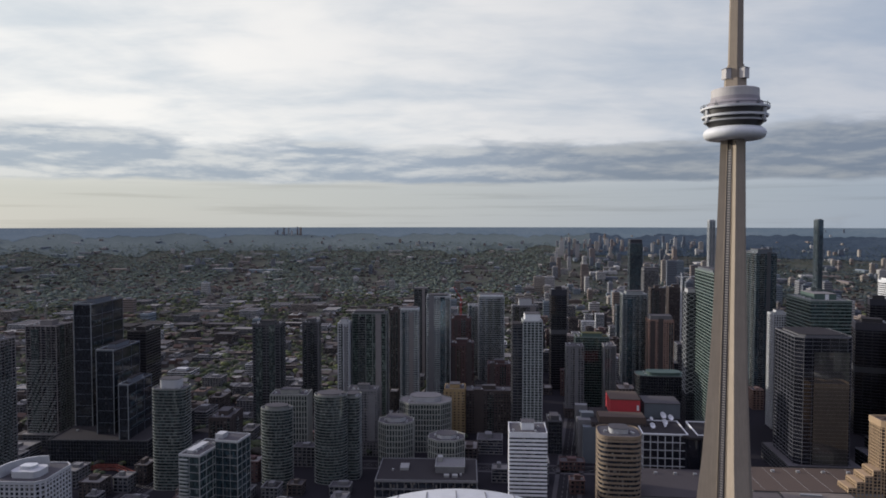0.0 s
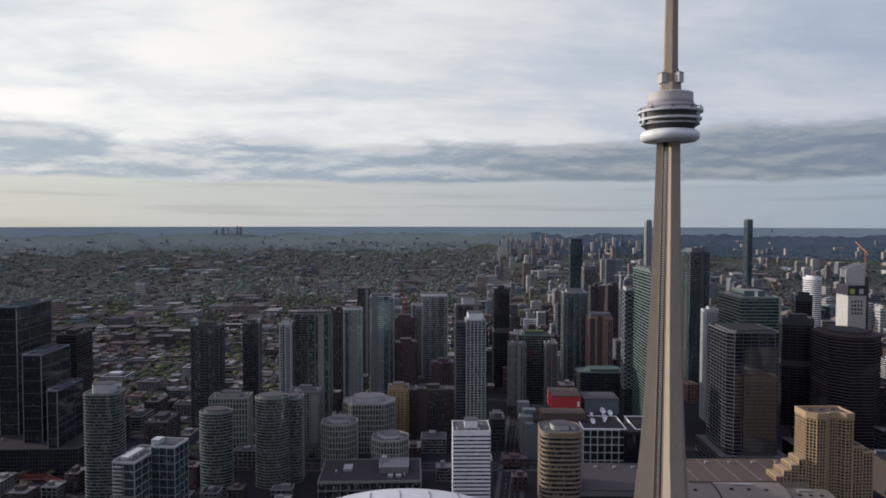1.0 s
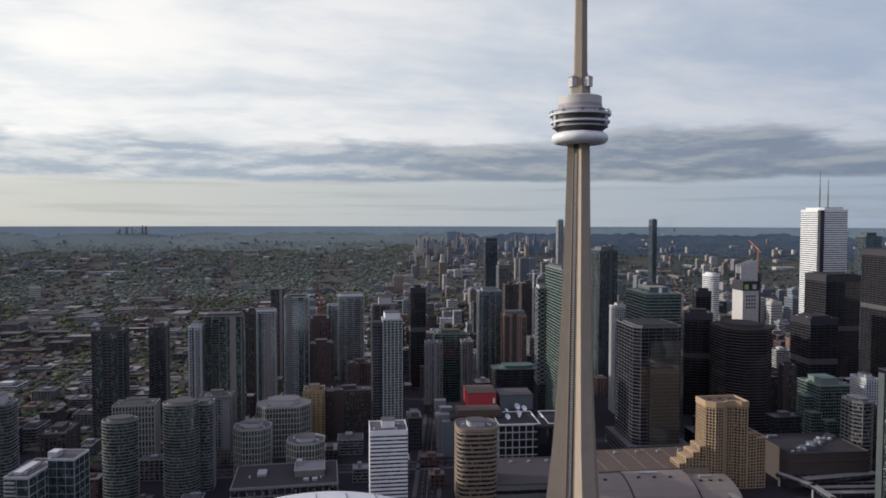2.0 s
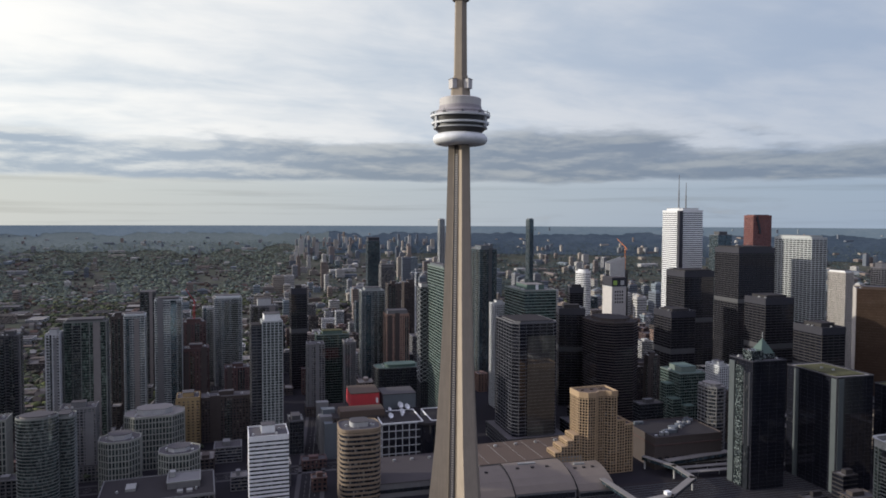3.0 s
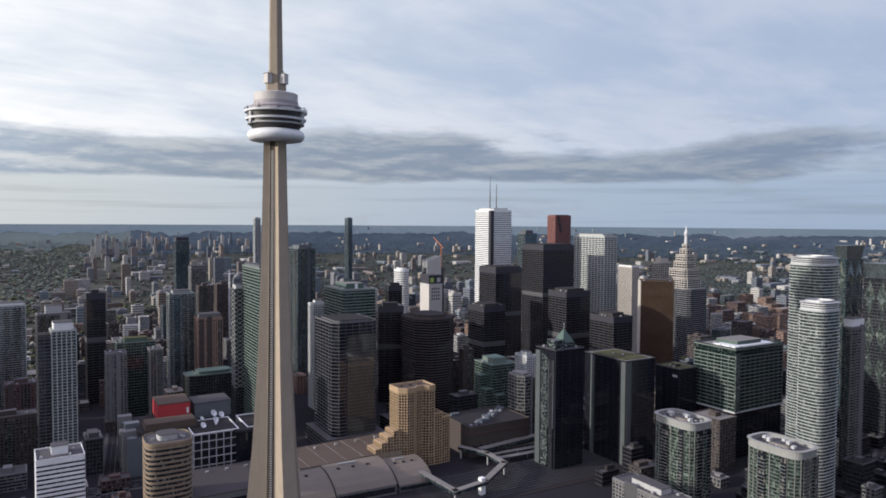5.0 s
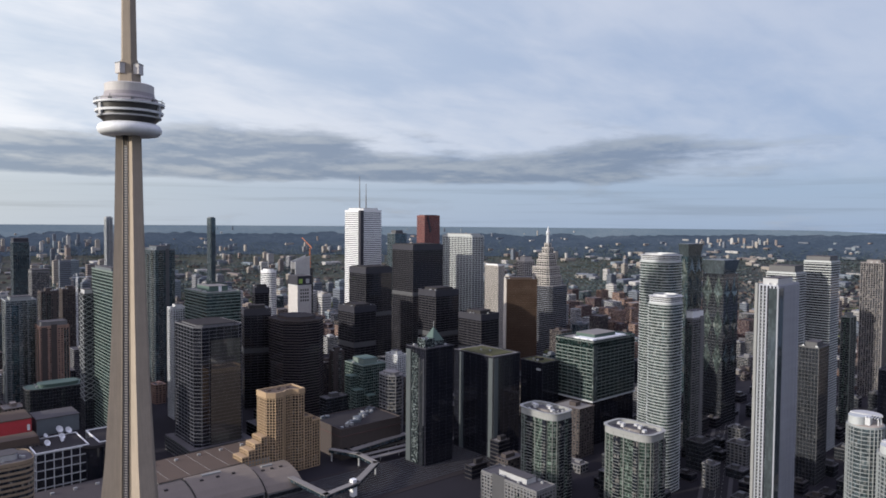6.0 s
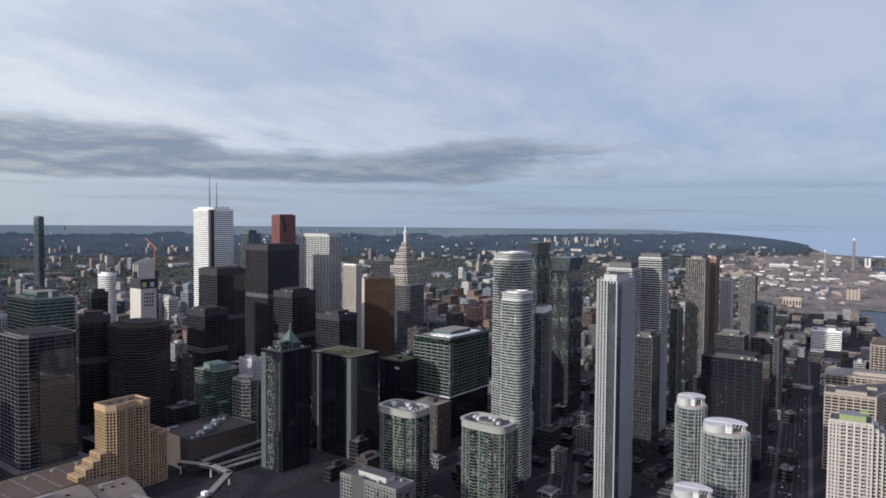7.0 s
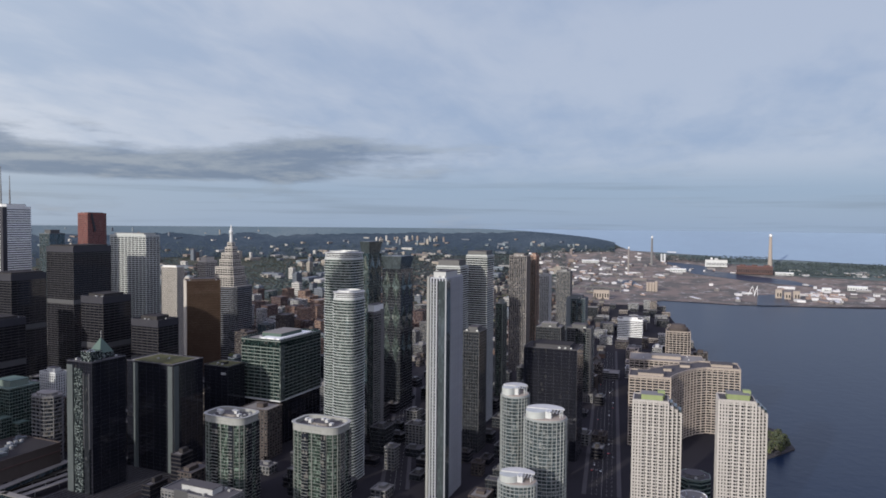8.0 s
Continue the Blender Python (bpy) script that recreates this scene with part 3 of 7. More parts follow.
def piers_of(foot, spacing):
    """Places and turns of piers along a footprint's edges, corners included."""
    out, k = [], len(foot)
    for i in range(k):
        a, b = Vector(foot[i]), Vector(foot[(i + 1) % k])
        run = (b - a).length
        count = max(1, round(run / spacing))
        if run < spacing * 0.6 and k > 8 and i % 2:
            continue
        for j in range(count):
            p = a.lerp(b, j / count)
            out.append((p.x, p.y, math.atan2(b.y - a.y, b.x - a.x)))
    return out


def volume(parent, foot, z0, z1, style, apart=2, storey=None, sway=0.0):
    """One mass of a building: dark glazed core, a band at every storey, piers, all real relief."""
    g, s, rise, tall, out, gap, wide, proud = STYLE[style]
    rise = storey or rise
    part("glazing", Pile().prism(foot, z0, z1), g, parent)
    floors = max(1, int((z1 - z0) / rise))
    step = (z1 - z0) / floors
    outer = grow(foot, out)
    if apart:
        mesh = Pile().prism(outer, 0, tall).mesh("floor_band", s)
        for i in range(floors + 1):
            link("floor_band", mesh, parent, Matrix.Translation((0, 0, min(z0 + i * step, z1 - tall + 0.02))) @ Matrix.Rotation(sway * math.sin(i * 0.7), 4, "Z"))
    else:
        pile = Pile()
        for i in range(floors + 1):
            z = min(z0 + i * step, z1 - tall + 0.02)
            pile.prism(outer, z, z + tall)
        part("spandrel_shell", pile, s, parent, kind="stuff")
    if gap:
        spots = piers_of(foot, gap)
        if apart == 2 and wide > 0.3 and len(spots) <= 90:
            mesh = Pile().box(0, 0, 0, wide, proud * 2 + 0.2, z1 - z0).mesh("pier", s)
            for x, y, turn in spots:
                link("pier", mesh, parent, Matrix.Translation((x, y, z0)) @ Matrix.Rotation(turn, 4, "Z"))
        else:
            pile = Pile()
            for x, y, turn in spots:
                pile.box(x, y, z0, wide, proud * 2 + 0.2, z1 - z0, 0, turn)
            part("mullion_grid", pile, s, parent, kind="stuff")


def rooftop(parent, foot, z, style, roof="roof", house=0.5, tall=5.0, seed=1, clutter=4, house_mat=None):
    """Roof deck with parapet, plant room and small machines."""
    s = STYLE[style][1]
    dice = random.Random(seed)
    part("roof", Pile().prism(grow(foot, 0.1), z, z + 0.25), roof, parent)
    part("parapet", Pile().ring(grow(foot, 0.35), grow(foot, -0.25), z + 0.02, z + 1.2), s, parent)
    xs, ys = [p[0] for p in foot], [p[1] for p in foot]
    w, d = max(xs) - min(xs), max(ys) - min(ys)
    if house:
        plant = [(x * house, y * house) for x, y in foot]
        box = part("plant_room", Pile().prism(plant, z + 0.25, z + tall), house_mat or s, parent)
        part("plant_roof", Pile().prism(grow(plant, 0.3), z + tall, z + tall + 0.4), roof, box)
    unit = Pile().box(0, 0, 0, 2.6, 1.8, 1.5).box(0, 0, 1.5, 1.4, 1.2, 0.5).mesh("roof_unit", "steel")
    for _ in range(clutter):
        x, y = dice.uniform(-0.4, 0.4) * w, dice.uniform(-0.4, 0.4) * d
        if house and abs(x) < house * w * 0.58 and abs(y) < house * d * 0.58:
            x = math.copysign(w * 0.4, x)
        if len(foot) > 4:
            x, y = x * 0.8, y * 0.8
        link("roof_unit", unit, parent, Matrix.Translation((x, y, z + 0.25)) @ Matrix.Rotation(dice.choice((0, 1.57)), 4, "Z"))


def thing(name, label, category, x, y, rz=0.0, z=0.0, group=""):
    ob = new(name)
    ob.matrix_basis = pose(x, y, z, 0, 0, rz)
    ob.empty_display_size = 5
    return tagged(ob, label, category, group)


TAKEN = []


def block(name, label, x, y, w, d, h, rz, style, plan="rect", roof="roof", house=0.5, tall=5.0, category="building", storey=None, base=0.0, clutter=4, house_mat=None, sway=0.0):
    """A whole building of one mass on a rectangular, chamfered or oval plan."""
    ob = thing(name, label, category, x, y, rz)
    TAKEN.append((x, y, 0.5 * math.hypot(w, d)))
    foot = {"rect": lambda: rect(w, d), "oct": lambda: chamfer(w, d, min(w, d) * 0.28), "oval": lambda: oval(w, d),
            "soft": lambda: oval(w, d, 32, 4.0), "cut": lambda: chamfer(w, d, min(w, d) * 0.12)}[plan]()
    volume(ob, foot, base, h, style, 2 if math.hypot(x, y) < 800 else int(math.hypot(x, y) < 1000), storey, sway)
    rooftop(ob, foot, h, style, roof, house, tall, int(x * 7 + y), clutter, house_mat)
    if style == "black" and h > 120:
        part("louvre_band", Pile().ring(grow(foot, 0.42), grow(foot, -0.3), h - 8.5, h + 1.4), "black", ob, "plain louvred top storey")
        part("louvre_band", Pile().ring(grow(foot, 0.38), grow(foot, -0.3), h * 0.56, h * 0.56 + 7.5), "dark", ob, "plain louvred middle storey")
    if plan == "rect" and style in HOMES and h > 40 and math.hypot(x, y) < 1350 and base == 0:
        dress(ob, x, y, w, d, h, style, int(x * 3 + y * 5))
    return ob


HOMES = {"band_grey", "band_pale", "band_dark", "band_blue", "band_teal", "band_bright", "glass_teal", "glass_blue", "balc_pale", "grid_grey", "grid_pale", "frame", "grid_brown", "grid_rose", "grid_brick"}


def dress(ob, x, y, w, d, h, style, seed):
    """What breaks a tower's even storeys: stacks of balconies, blank stair cores, smooth glass bays, a podium."""
    rng = random.Random(seed)
    g, s, rise, tall, out, gap, wide, proud = STYLE[style]
    reach = max(out, proud) + 0.3
    flank = -1 if x > 0 else 1
    masonry = style in ("grid_brown", "grid_rose", "grid_brick")
    for face, run in (("front", w), ("flank", d)):
        at = -run / 2 + run * rng.uniform(0.05, 0.2)
        while at < run * 0.36:
            bay = min(run / 2 - at, max(3.2, run * rng.uniform(0.12, 0.26)))
            kind = rng.choice(("balconies", "core", "balconies") if masonry else ("balconies", "glass", "balconies", "core"))
            top = h - rng.choice((0, 0, rise, rise * 2))
            mid = at + bay / 2

            def put(pile, depth, z0, z1, m, deep=0.4, shrink=0.0):
                if face == "front":
                    pile.box(mid, -d / 2 - depth / 2 + deep / 2, z0, bay - shrink, depth + deep, z1 - z0, m)
                else:
                    pile.box(flank * (w / 2 + depth / 2 - deep / 2), mid, z0, depth + deep, bay - shrink, z1 - z0, m)

            pile = Pile()
            if kind == "core":
                put(pile, reach, 0, top + 2.5, 0)
                part("stair_core", pile, "brown" if masonry else rng.choice((s, "rib_warm", "dark", "grey")), ob, "blank stair core wall")
            elif kind == "glass":
                put(pile, reach, 0, top, 0)
                for k in range(int(top / rise)):
                    put(pile, reach + 0.08, k * rise, k * rise + 0.25, 1, 0.4, -0.1)
                part("glass_bay", pile, [rng.choice(("g_teal", "g_sea", "g_dark", "g_sea")), s], ob, "smooth glazed bay")
            else:
                put(pile, reach * 0.5, 0, top, 1)
                for k in range(1, int(top / rise)):
                    put(pile, reach + 0.9, k * rise, k * rise + 0.3, 0)
                    put(pile, reach + 0.85, k * rise + 0.3, k * rise + 1.15, 2, -reach - 0.7, 0.1)
                part("balcony_tier", pile, [rng.choice(("balc_grey", "balc_dim", "balc_dim")), "g_shade", "g_sea"], ob, "stack of slab balconies with glass rails", kind="stuff")
            at += bay + run * rng.uniform(0.06, 0.3)
    if h > 70:
        foot = rect(w * 1.22, d * 1.18, rng.uniform(-0.06, 0.06) * w, -d * 0.06)
        high = rng.uniform(9, 17)
        volume(ob, foot, 0, high, rng.choice(("grid_grey", "glass_dark", "grid_brown", "band_dark")), 0)
        part("podium_roof", Pile().prism(grow(foot, 0.5), high, high + 0.6), rng.choice(("roof", "roof_dark", "roof_pale")), ob)


# ---- far ground: beyond 2.5 km the land climbs towards the skyline ----
NEAR, REACH = 2500.0, 2400.0


def far(az, d):
    """Place, height and size factor of something at an azimuth (degrees, clockwise from +y) and a true distance."""
    r = d if d <= NEAR else NEAR + REACH * (1 - 1 / (1 + (d - NEAR) / REACH))
    a = radians(az)
    return r * math.sin(a), r * math.cos(a), 269.0 * (1 - r / d), r / d


def sheet(name, az0, az1, inner, outer, lift, mat, label, steps=40, rings=24, kind="structure"):
    """A piece of ground between two shorelines given over the azimuth as (az, distance) pairs."""
    verts, faces = [], []
    ia, iv, oa, ov = [p[0] for p in inner], [p[1] for p in inner], [p[0] for p in outer], [p[1] for p in outer]
    for i in range(steps + 1):
        az = az0 + (az1 - az0) * i / steps
        lo, hi = float(np.interp(az, ia, iv)), float(np.interp(az, oa, ov))
        for j in range(rings + 1):
            t = j / rings
            x, y, z, s = far(az, 1 / ((1 - t) / lo + t / hi))
            verts.append((x, y, z + lift))
    k = rings + 1
    for i in range(steps):
        for j in range(rings):
            faces.append((i * k + j, i * k + j + 1, (i + 1) * k + j + 1, (i + 1) * k + j))
    mesh = shape(name, verts, faces, mat)
    mesh.polygons.foreach_set("use_smooth", [True] * len(mesh.polygons))
    return tagged(new(name, mesh), label, "ground", kind=kind)


ground = sheet("ground", -180, 180, [(0, 60)], [(0, 30800)], 0.0, "asphalt", "dark asphalt city ground reaching the horizon", 240, 320)
part("ground_patch", Pile().prism(oval(124, 124, 60), -0.6, -0.03), "asphalt", ground)
sheet("suburb_ground", -70, 62, [(-70, 900), (-10, 1150), (5, 1700), (20, 2600), (62, 1900)], [(0, 30700)], 1.5, "town", "brownish suburban ground under houses and trees", 160, 160)
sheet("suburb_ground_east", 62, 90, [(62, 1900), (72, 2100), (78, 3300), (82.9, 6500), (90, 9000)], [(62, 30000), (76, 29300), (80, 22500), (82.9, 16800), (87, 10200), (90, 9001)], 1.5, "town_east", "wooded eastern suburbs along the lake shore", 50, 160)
sheet("woodland", -70, 12, [(az * 0.5, 6300 + 2600 * noise.noise((az * 0.15, 1.0, 8.0)) + 1200 * noise.noise((az * 0.6, 1.0, 8.0))) for az in range(-140, 25)], [(0, 30500)], 4.0, "woods", "distant woodland and suburbs, greyed green by painted haze", 330, 100)
sheet("woodland_east", 12, 86.9, [(12, 5600), (20, 5600), (62, 5200), (75, 5600), (84, 6700), (86.9, 6900)], [(0, 30500), (72, 30500), (76, 29200), (80, 22400), (82.9, 16700), (84, 14800), (86.9, 10250)], 4.0, "woods_east", "distant woodland and suburbs, blued by painted haze", 90, 140)
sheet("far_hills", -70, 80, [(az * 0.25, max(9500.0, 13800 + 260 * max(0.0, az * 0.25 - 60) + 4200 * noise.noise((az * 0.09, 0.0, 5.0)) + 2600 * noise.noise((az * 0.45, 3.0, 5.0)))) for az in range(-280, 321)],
      [(-70, 30600), (72, 30600), (76, 29400), (80, 22500)], 5.0, "hills", "far land along the skyline, pale blue with painted haze", 600, 60)
sheet("lake_water", 90.1, 180, [(90.1, 2500), (91.86, 1904), (93.58, 1496), (96.08, 1220), (97.3, 1134), (98.0, 1050), (98.15, 900), (98.4, 560), (99.2, 380), (101, 230), (104, 140), (180, 60)],
      [(90.1, 2506), (90.54, 2549), (95.9, 2512), (101.65, 2589), (105.7, 2703), (130, 3600), (180, 30000)], 0.5, "water", "dark blue harbour water with a fine ripple", 160, 40)
sheet("lake_far", 73, 180, [(73, 30600), (76, 29600), (80, 22800), (82.9, 17000), (86.9, 10407), (87.5, 7300), (93.8, 6400), (95.4, 5980), (99.7, 5966), (105, 5600), (130, 5000), (180, 30001)], [(0, 30700)], 3.0, "lake_haze", "open lake on the horizon, pale blue with painted haze", 120, 120)
sheet("shore_woods", 90, 130, [(90, 6500), (93.8, 5600), (95.45, 5150), (98.3, 4900), (98.6, 4350), (99.7, 4080), (105.7, 3980), (130, 3900)], [(90, 6800), (93.8, 6350), (95.4, 5950), (99.7, 5900), (105, 5500), (130, 4900)], 3.6, "woods", "wooded spit and beach beyond the port", 80, 100)
sheet("port_land", 81, 130, [(81, 2700), (86, 2350), (89.6, 2380), (90.1, 2504), (90.54, 2549), (95.9, 2512), (101.65, 2589), (105.7, 2703), (130, 3600)],
      [(81, 6800), (86.6, 7000), (87.2, 8000), (90, 8000), (93.8, 7000), (99.7, 5500), (105, 4800), (130, 4400)], 2.0, "earth", "bare pinkish earth of the cleared port land", 80, 120)
sheet("ship_channel", 90.9, 101.5, [(90.9, 4950), (92.82, 4010), (94.27, 3850), (97.08, 3580), (99.58, 3470), (101.5, 3420)], [(90.9, 5180), (93.63, 4800), (94.6, 4300), (96.27, 4037), (99.75, 3760), (101.5, 3440)], 2.8, "water", "grey blue ship channel through the port", 40, 8)
sheet("harbour_inlet", 97.5, 99.75, [(97.5, 2530), (97.9, 2523), (99.75, 2572)], [(97.5, 2880), (98.4, 2960), (99.2, 2950), (99.75, 2620)], 2.8, "water", "shallow blue inlet beside the quay", 20, 8)
sheet("river_basin", 86.9, 88.9, [(86.9, 3270), (88.35, 3140), (88.9, 3085)], [(86.9, 3290), (87.3, 3350), (88.35, 3430), (88.9, 3120)], 2.8, "water", "narrow blue river basin", 16, 6)

# ---- the concrete tower ----
TOWER = (215.0, 511.6)


LEG_TURN = -86.8


def leg_half(z):
    return float(np.interp(z, [0, 43, 145, 265, 330], [6.8, 6.1, 4.7, 3.5, 3.1]))


def leg_root(z):
    """Where the flank of a leg meets the flat bay between two legs."""
    return float(np.interp(z, [0, 43, 145, 330], [9.2, 8.3, 6.6, 4.4]))


def bay_depth(z):
    return 0.5 * leg_root(z) + 0.866 * leg_half(z)


def leg_section(z):
    """Y-shaped plan of the shaft: three tapering legs round a core with recessed bays."""
    reach = float(np.interp(z, [0, 20, 43, 90, 145, 205, 265, 330], [30.5, 27.0, 23.8, 18.8, 15.2, 12.6, 10.8, 9.2]))
    half, root = leg_half(z), leg_root(z)
    out = []
    for k in range(3):
        a = radians(LEG_TURN + 120 * k)
        c, s = math.cos(a), math.sin(a)
        for u, v in ((root, -half), (reach, -half), (reach, half), (root, half)):
            out.append((c * u - s * v, s * u + c * v))
    return out


tower = thing("observation_tower", "tall tan concrete tower with a white ringed pod", "tower", *TOWER)
TAKEN.append((*TOWER, 34))
pile, levels = Pile(), [0, 10, 20, 32, 43, 60, 75, 90, 108, 126, 145, 165, 185, 205, 225, 245, 265, 285, 305, 332]
for z in levels:
    pile.v += [(x, y, z) for x, y in leg_section(z)]
for i in range(len(levels) - 1):
    for j in range(12):
        pile.f.append((i * 12 + j, i * 12 + (j + 1) % 12, (i + 1) * 12 + (j + 1) % 12, (i + 1) * 12 + j))
        # Bay faces between the legs take the concrete with painted shade.
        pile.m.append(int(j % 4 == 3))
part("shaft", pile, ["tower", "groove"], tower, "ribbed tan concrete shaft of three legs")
for k in range(3):
    a = radians(LEG_TURN + 60 + 120 * k)
    c, s = math.cos(a), math.sin(a)
    rail, cab, edge = Pile(), Pile(), Pile()
    for z0, z1 in zip(range(0, 330, 15), range(15, 345, 15)):
        z1 = min(z1, 331)
        r0, r1 = bay_depth(z0) + 0.2, bay_depth(z1) + 0.2
        for v in (-1.75, 1.75):
            rail.bar((c * r0 - s * v, s * r0 + c * v, z0), (c * r1 - s * v, s * r1 + c * v, z1), 0.55)
        v0, v1 = [leg_root(z) * 0.866 - leg_half(z) * 0.5 - 0.2 for z in (z0, z1)]
        for side in (-1, 1):
            edge.bar((c * r0 - s * v0 * side, s * r0 + c * v0 * side, z0), (c * r1 - s * v1 * side, s * r1 + c * v1 * side, z1), 0.5)
    part("lift_rail", rail, "black", tower, "dark steel lift guide", kind="stuff")
    part("bay_edge", edge, "tower", tower, "thin concrete edge of the lift bay", kind="stuff")
    for z in np.arange(4, 322, 1.9):
        r = bay_depth(float(z)) + 0.15
        cab.box(c * r, s * r, z, 0.5, 2.6, 0.7, 0, a)
    part("lift_shaft_grille", cab, "rib_warm", tower, "grey rungs along the dark lift shaft", kind="stuff")
    # Flat black strip over the bay, painting the shade of a deep recess.
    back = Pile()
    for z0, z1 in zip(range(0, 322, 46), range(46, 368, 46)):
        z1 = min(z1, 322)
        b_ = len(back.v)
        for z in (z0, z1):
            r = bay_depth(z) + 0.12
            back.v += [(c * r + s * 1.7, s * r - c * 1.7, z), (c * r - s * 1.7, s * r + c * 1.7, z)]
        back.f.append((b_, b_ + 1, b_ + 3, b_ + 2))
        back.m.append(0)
    part("lift_slot", back, "black", tower, "flat black strip painting the shaded lift recess")
part("radome", Pile().lathe([(7, 329.1), (16.5, 329.3), (19.4, 329.9), (21.2, 331.5), (21.9, 333.8), (21.2, 336.1), (19.6, 337.5), (18.4, 338.1), (17.2, 338.4), (8, 338.5)], 64), "white", tower, "smooth white ring under the pod", smooth=True)
part("soffit", Pile().lathe([(17.0, 338.3), (17.4, 339.1), (20.6, 342.1)], 64), "pod_dark", tower, "dark sloping underside", smooth=True)
for name, prof, mat in (("pod_ring", [(20.2, 341.9), (21.5, 342.1), (21.6, 343.1), (20.2, 343.3)], "pale"), ("pod_window", [(20.7, 343.1), (20.8, 345.4)], "pod_dark"),
                        ("pod_ring", [(20.2, 345.2), (22.8, 345.4), (23.1, 346.9), (21.0, 347.1)], "white"), ("pod_window", [(21.3, 346.9), (21.8, 351.2)], "pod_dark"),
                        ("pod_ring", [(21.0, 351.0), (23.7, 351.2), (24.0, 352.5), (19.0, 352.8)], "white"), ("pod_roof", [(20.4, 352.7), (18.8, 356.5), (17.2, 357.1), (16.8, 359.9)], "mauve"),
                        ("upper_drum", [(15.8, 359.7), (16.6, 359.9), (16.6, 365.7), (15.6, 366.3), (4, 366.5)], "rose")):
    part(name, Pile().lathe(prof, 64), mat, tower, smooth=True)
post = Pile().bar((0, 0, 0), (0, 0, 1.7), 0.2).mesh("rail_post", "steel")
for k in range(40):
    a = math.tau * k / 40
    link("rail_post", post, tower, Matrix.Translation((23.5 * math.cos(a), 23.5 * math.sin(a), 352.5)))
part("rail_hoop", Pile().lathe([(23.3, 353.9), (23.7, 353.9), (23.7, 354.4), (23.3, 354.4), (23.3, 353.9)], 64), "dark", tower)
for a, z in ((-0.89, 342.5), (1.2, 342.5), (3.3, 342.5)):
    part("pod_machine", Pile().box(22.0 * math.cos(a), 22.0 * math.sin(a), z, 1.6, 3.0, 8.2, 0, a), "pale", tower, "pale outside lift box")
for k in range(9):
    a = 0.7 * k + 0.2
    part("deck_aerial", Pile().bar((21.8 * math.cos(a), 21.8 * math.sin(a), 352.6), (21.8 * math.cos(a), 21.8 * math.sin(a), 354.9 + (k % 3)), 0.3).box(21.6 * math.cos(a), 21.6 * math.sin(a), 352.6, 1.4, 1.8, 1.6, 0, a), "dark", tower)
hexa = lambda r, turn=0.0: [(r * math.cos(radians(60 * k) + turn), r * math.sin(radians(60 * k) + turn)) for k in range(6)]
part("upper_shaft", Pile().prism(hexa(8.3, 0.3), 365, 373.6, top=hexa(8.1, 0.3)).prism(hexa(6.4, 0.3), 373.6, 384, top=hexa(6.2, 0.3)).prism(hexa(5.6, 0.3), 384, 446, top=hexa(4.9, 0.3)), "tower", tower, "six-sided tan concrete shaft")
for deg in (-172.8, -52.8, 67.2):
    a = radians(deg)
    part("collar_block", Pile().box(7.0 * math.cos(a), 7.0 * math.sin(a), 373.6, 4.0, 6.4, 7.2, 0, a), "rose", tower, "pale equipment box")
    part("collar_block_rim", Pile().box(7.0 * math.cos(a), 7.0 * math.sin(a), 380.8, 4.4, 6.8, 0.5, 0, a), "grey", tower)
part("sky_pod", Pile().lathe([(5, 443), (6.6, 443.4), (7.6, 445), (7.6, 450), (6.0, 452), (2, 453)], 40), "mauve", tower, smooth=True)
part("mast", Pile().lathe([(2.0, 452), (1.8, 490), (1.2, 492), (1.0, 530), (0.5, 553), (0.0, 553.5)], 12), "white", tower)

# ---- towers west of the observation tower ----
frame_slab = block("condo_tower", "brown unfinished condo slab with staggered balconies", -446.5, 683.4, 13.1, 40.0, 150.9, -2.0, "frame", house=0.4)
frame_condo = block("condo_tower", "unfinished concrete condo tower with open floors", -480.1, 836.9, 37.2, 35.0, 144.2, -2.0, "frame", house=0.4)
for ob_, fw_, fd_, fh_ in ((frame_slab, 13.1, 40.0, 150.9), (frame_condo, 37.2, 35.0, 144.2)):
    slabs = Pile()
    for k in range(int((fh_ - 46) / 3.1)):
        for m in range(int(fd_ / 6) + 1):
            at = (m * 6.0 + k * 1.5) % (fd_ - 3.4) - fd_ / 2 + 1.7
            slabs.box(fw_ / 2 + 0.9, at, 10 + k * 3.1, 1.8, 2.9, 1.15)
        for m in range(int(fw_ / 6) + 1):
            at = (m * 6.0 + k * 1.5) % (fw_ - 3.4) - fw_ / 2 + 1.7
            slabs.box(at, -fd_ / 2 - 0.9, 10 + k * 3.1, 2.9, 1.8, 1.15)
    part("balcony_tier", slabs, "balc_dim", ob_, "staggered balcony fronts rising in slanting rows", kind="stuff")
well_a = block("office_tower", "tall dark glass office tower with stepped top", -421.6, 842.2, 20.2, 75.3, 171.8, -2.0, "well", roof="roof_dark")
well_b = block("office_tower", "dark glass office block beside a taller one", -381.4, 805.5, 19.5, 62.8, 123.0, -2.0, "well", roof="roof_dark")
well_c = block("office_tower", "low dark glass office block with pale edge", -351.9, 782.7, 10.2, 56.8, 88.3, -2.0, "well", roof="roof_dark")
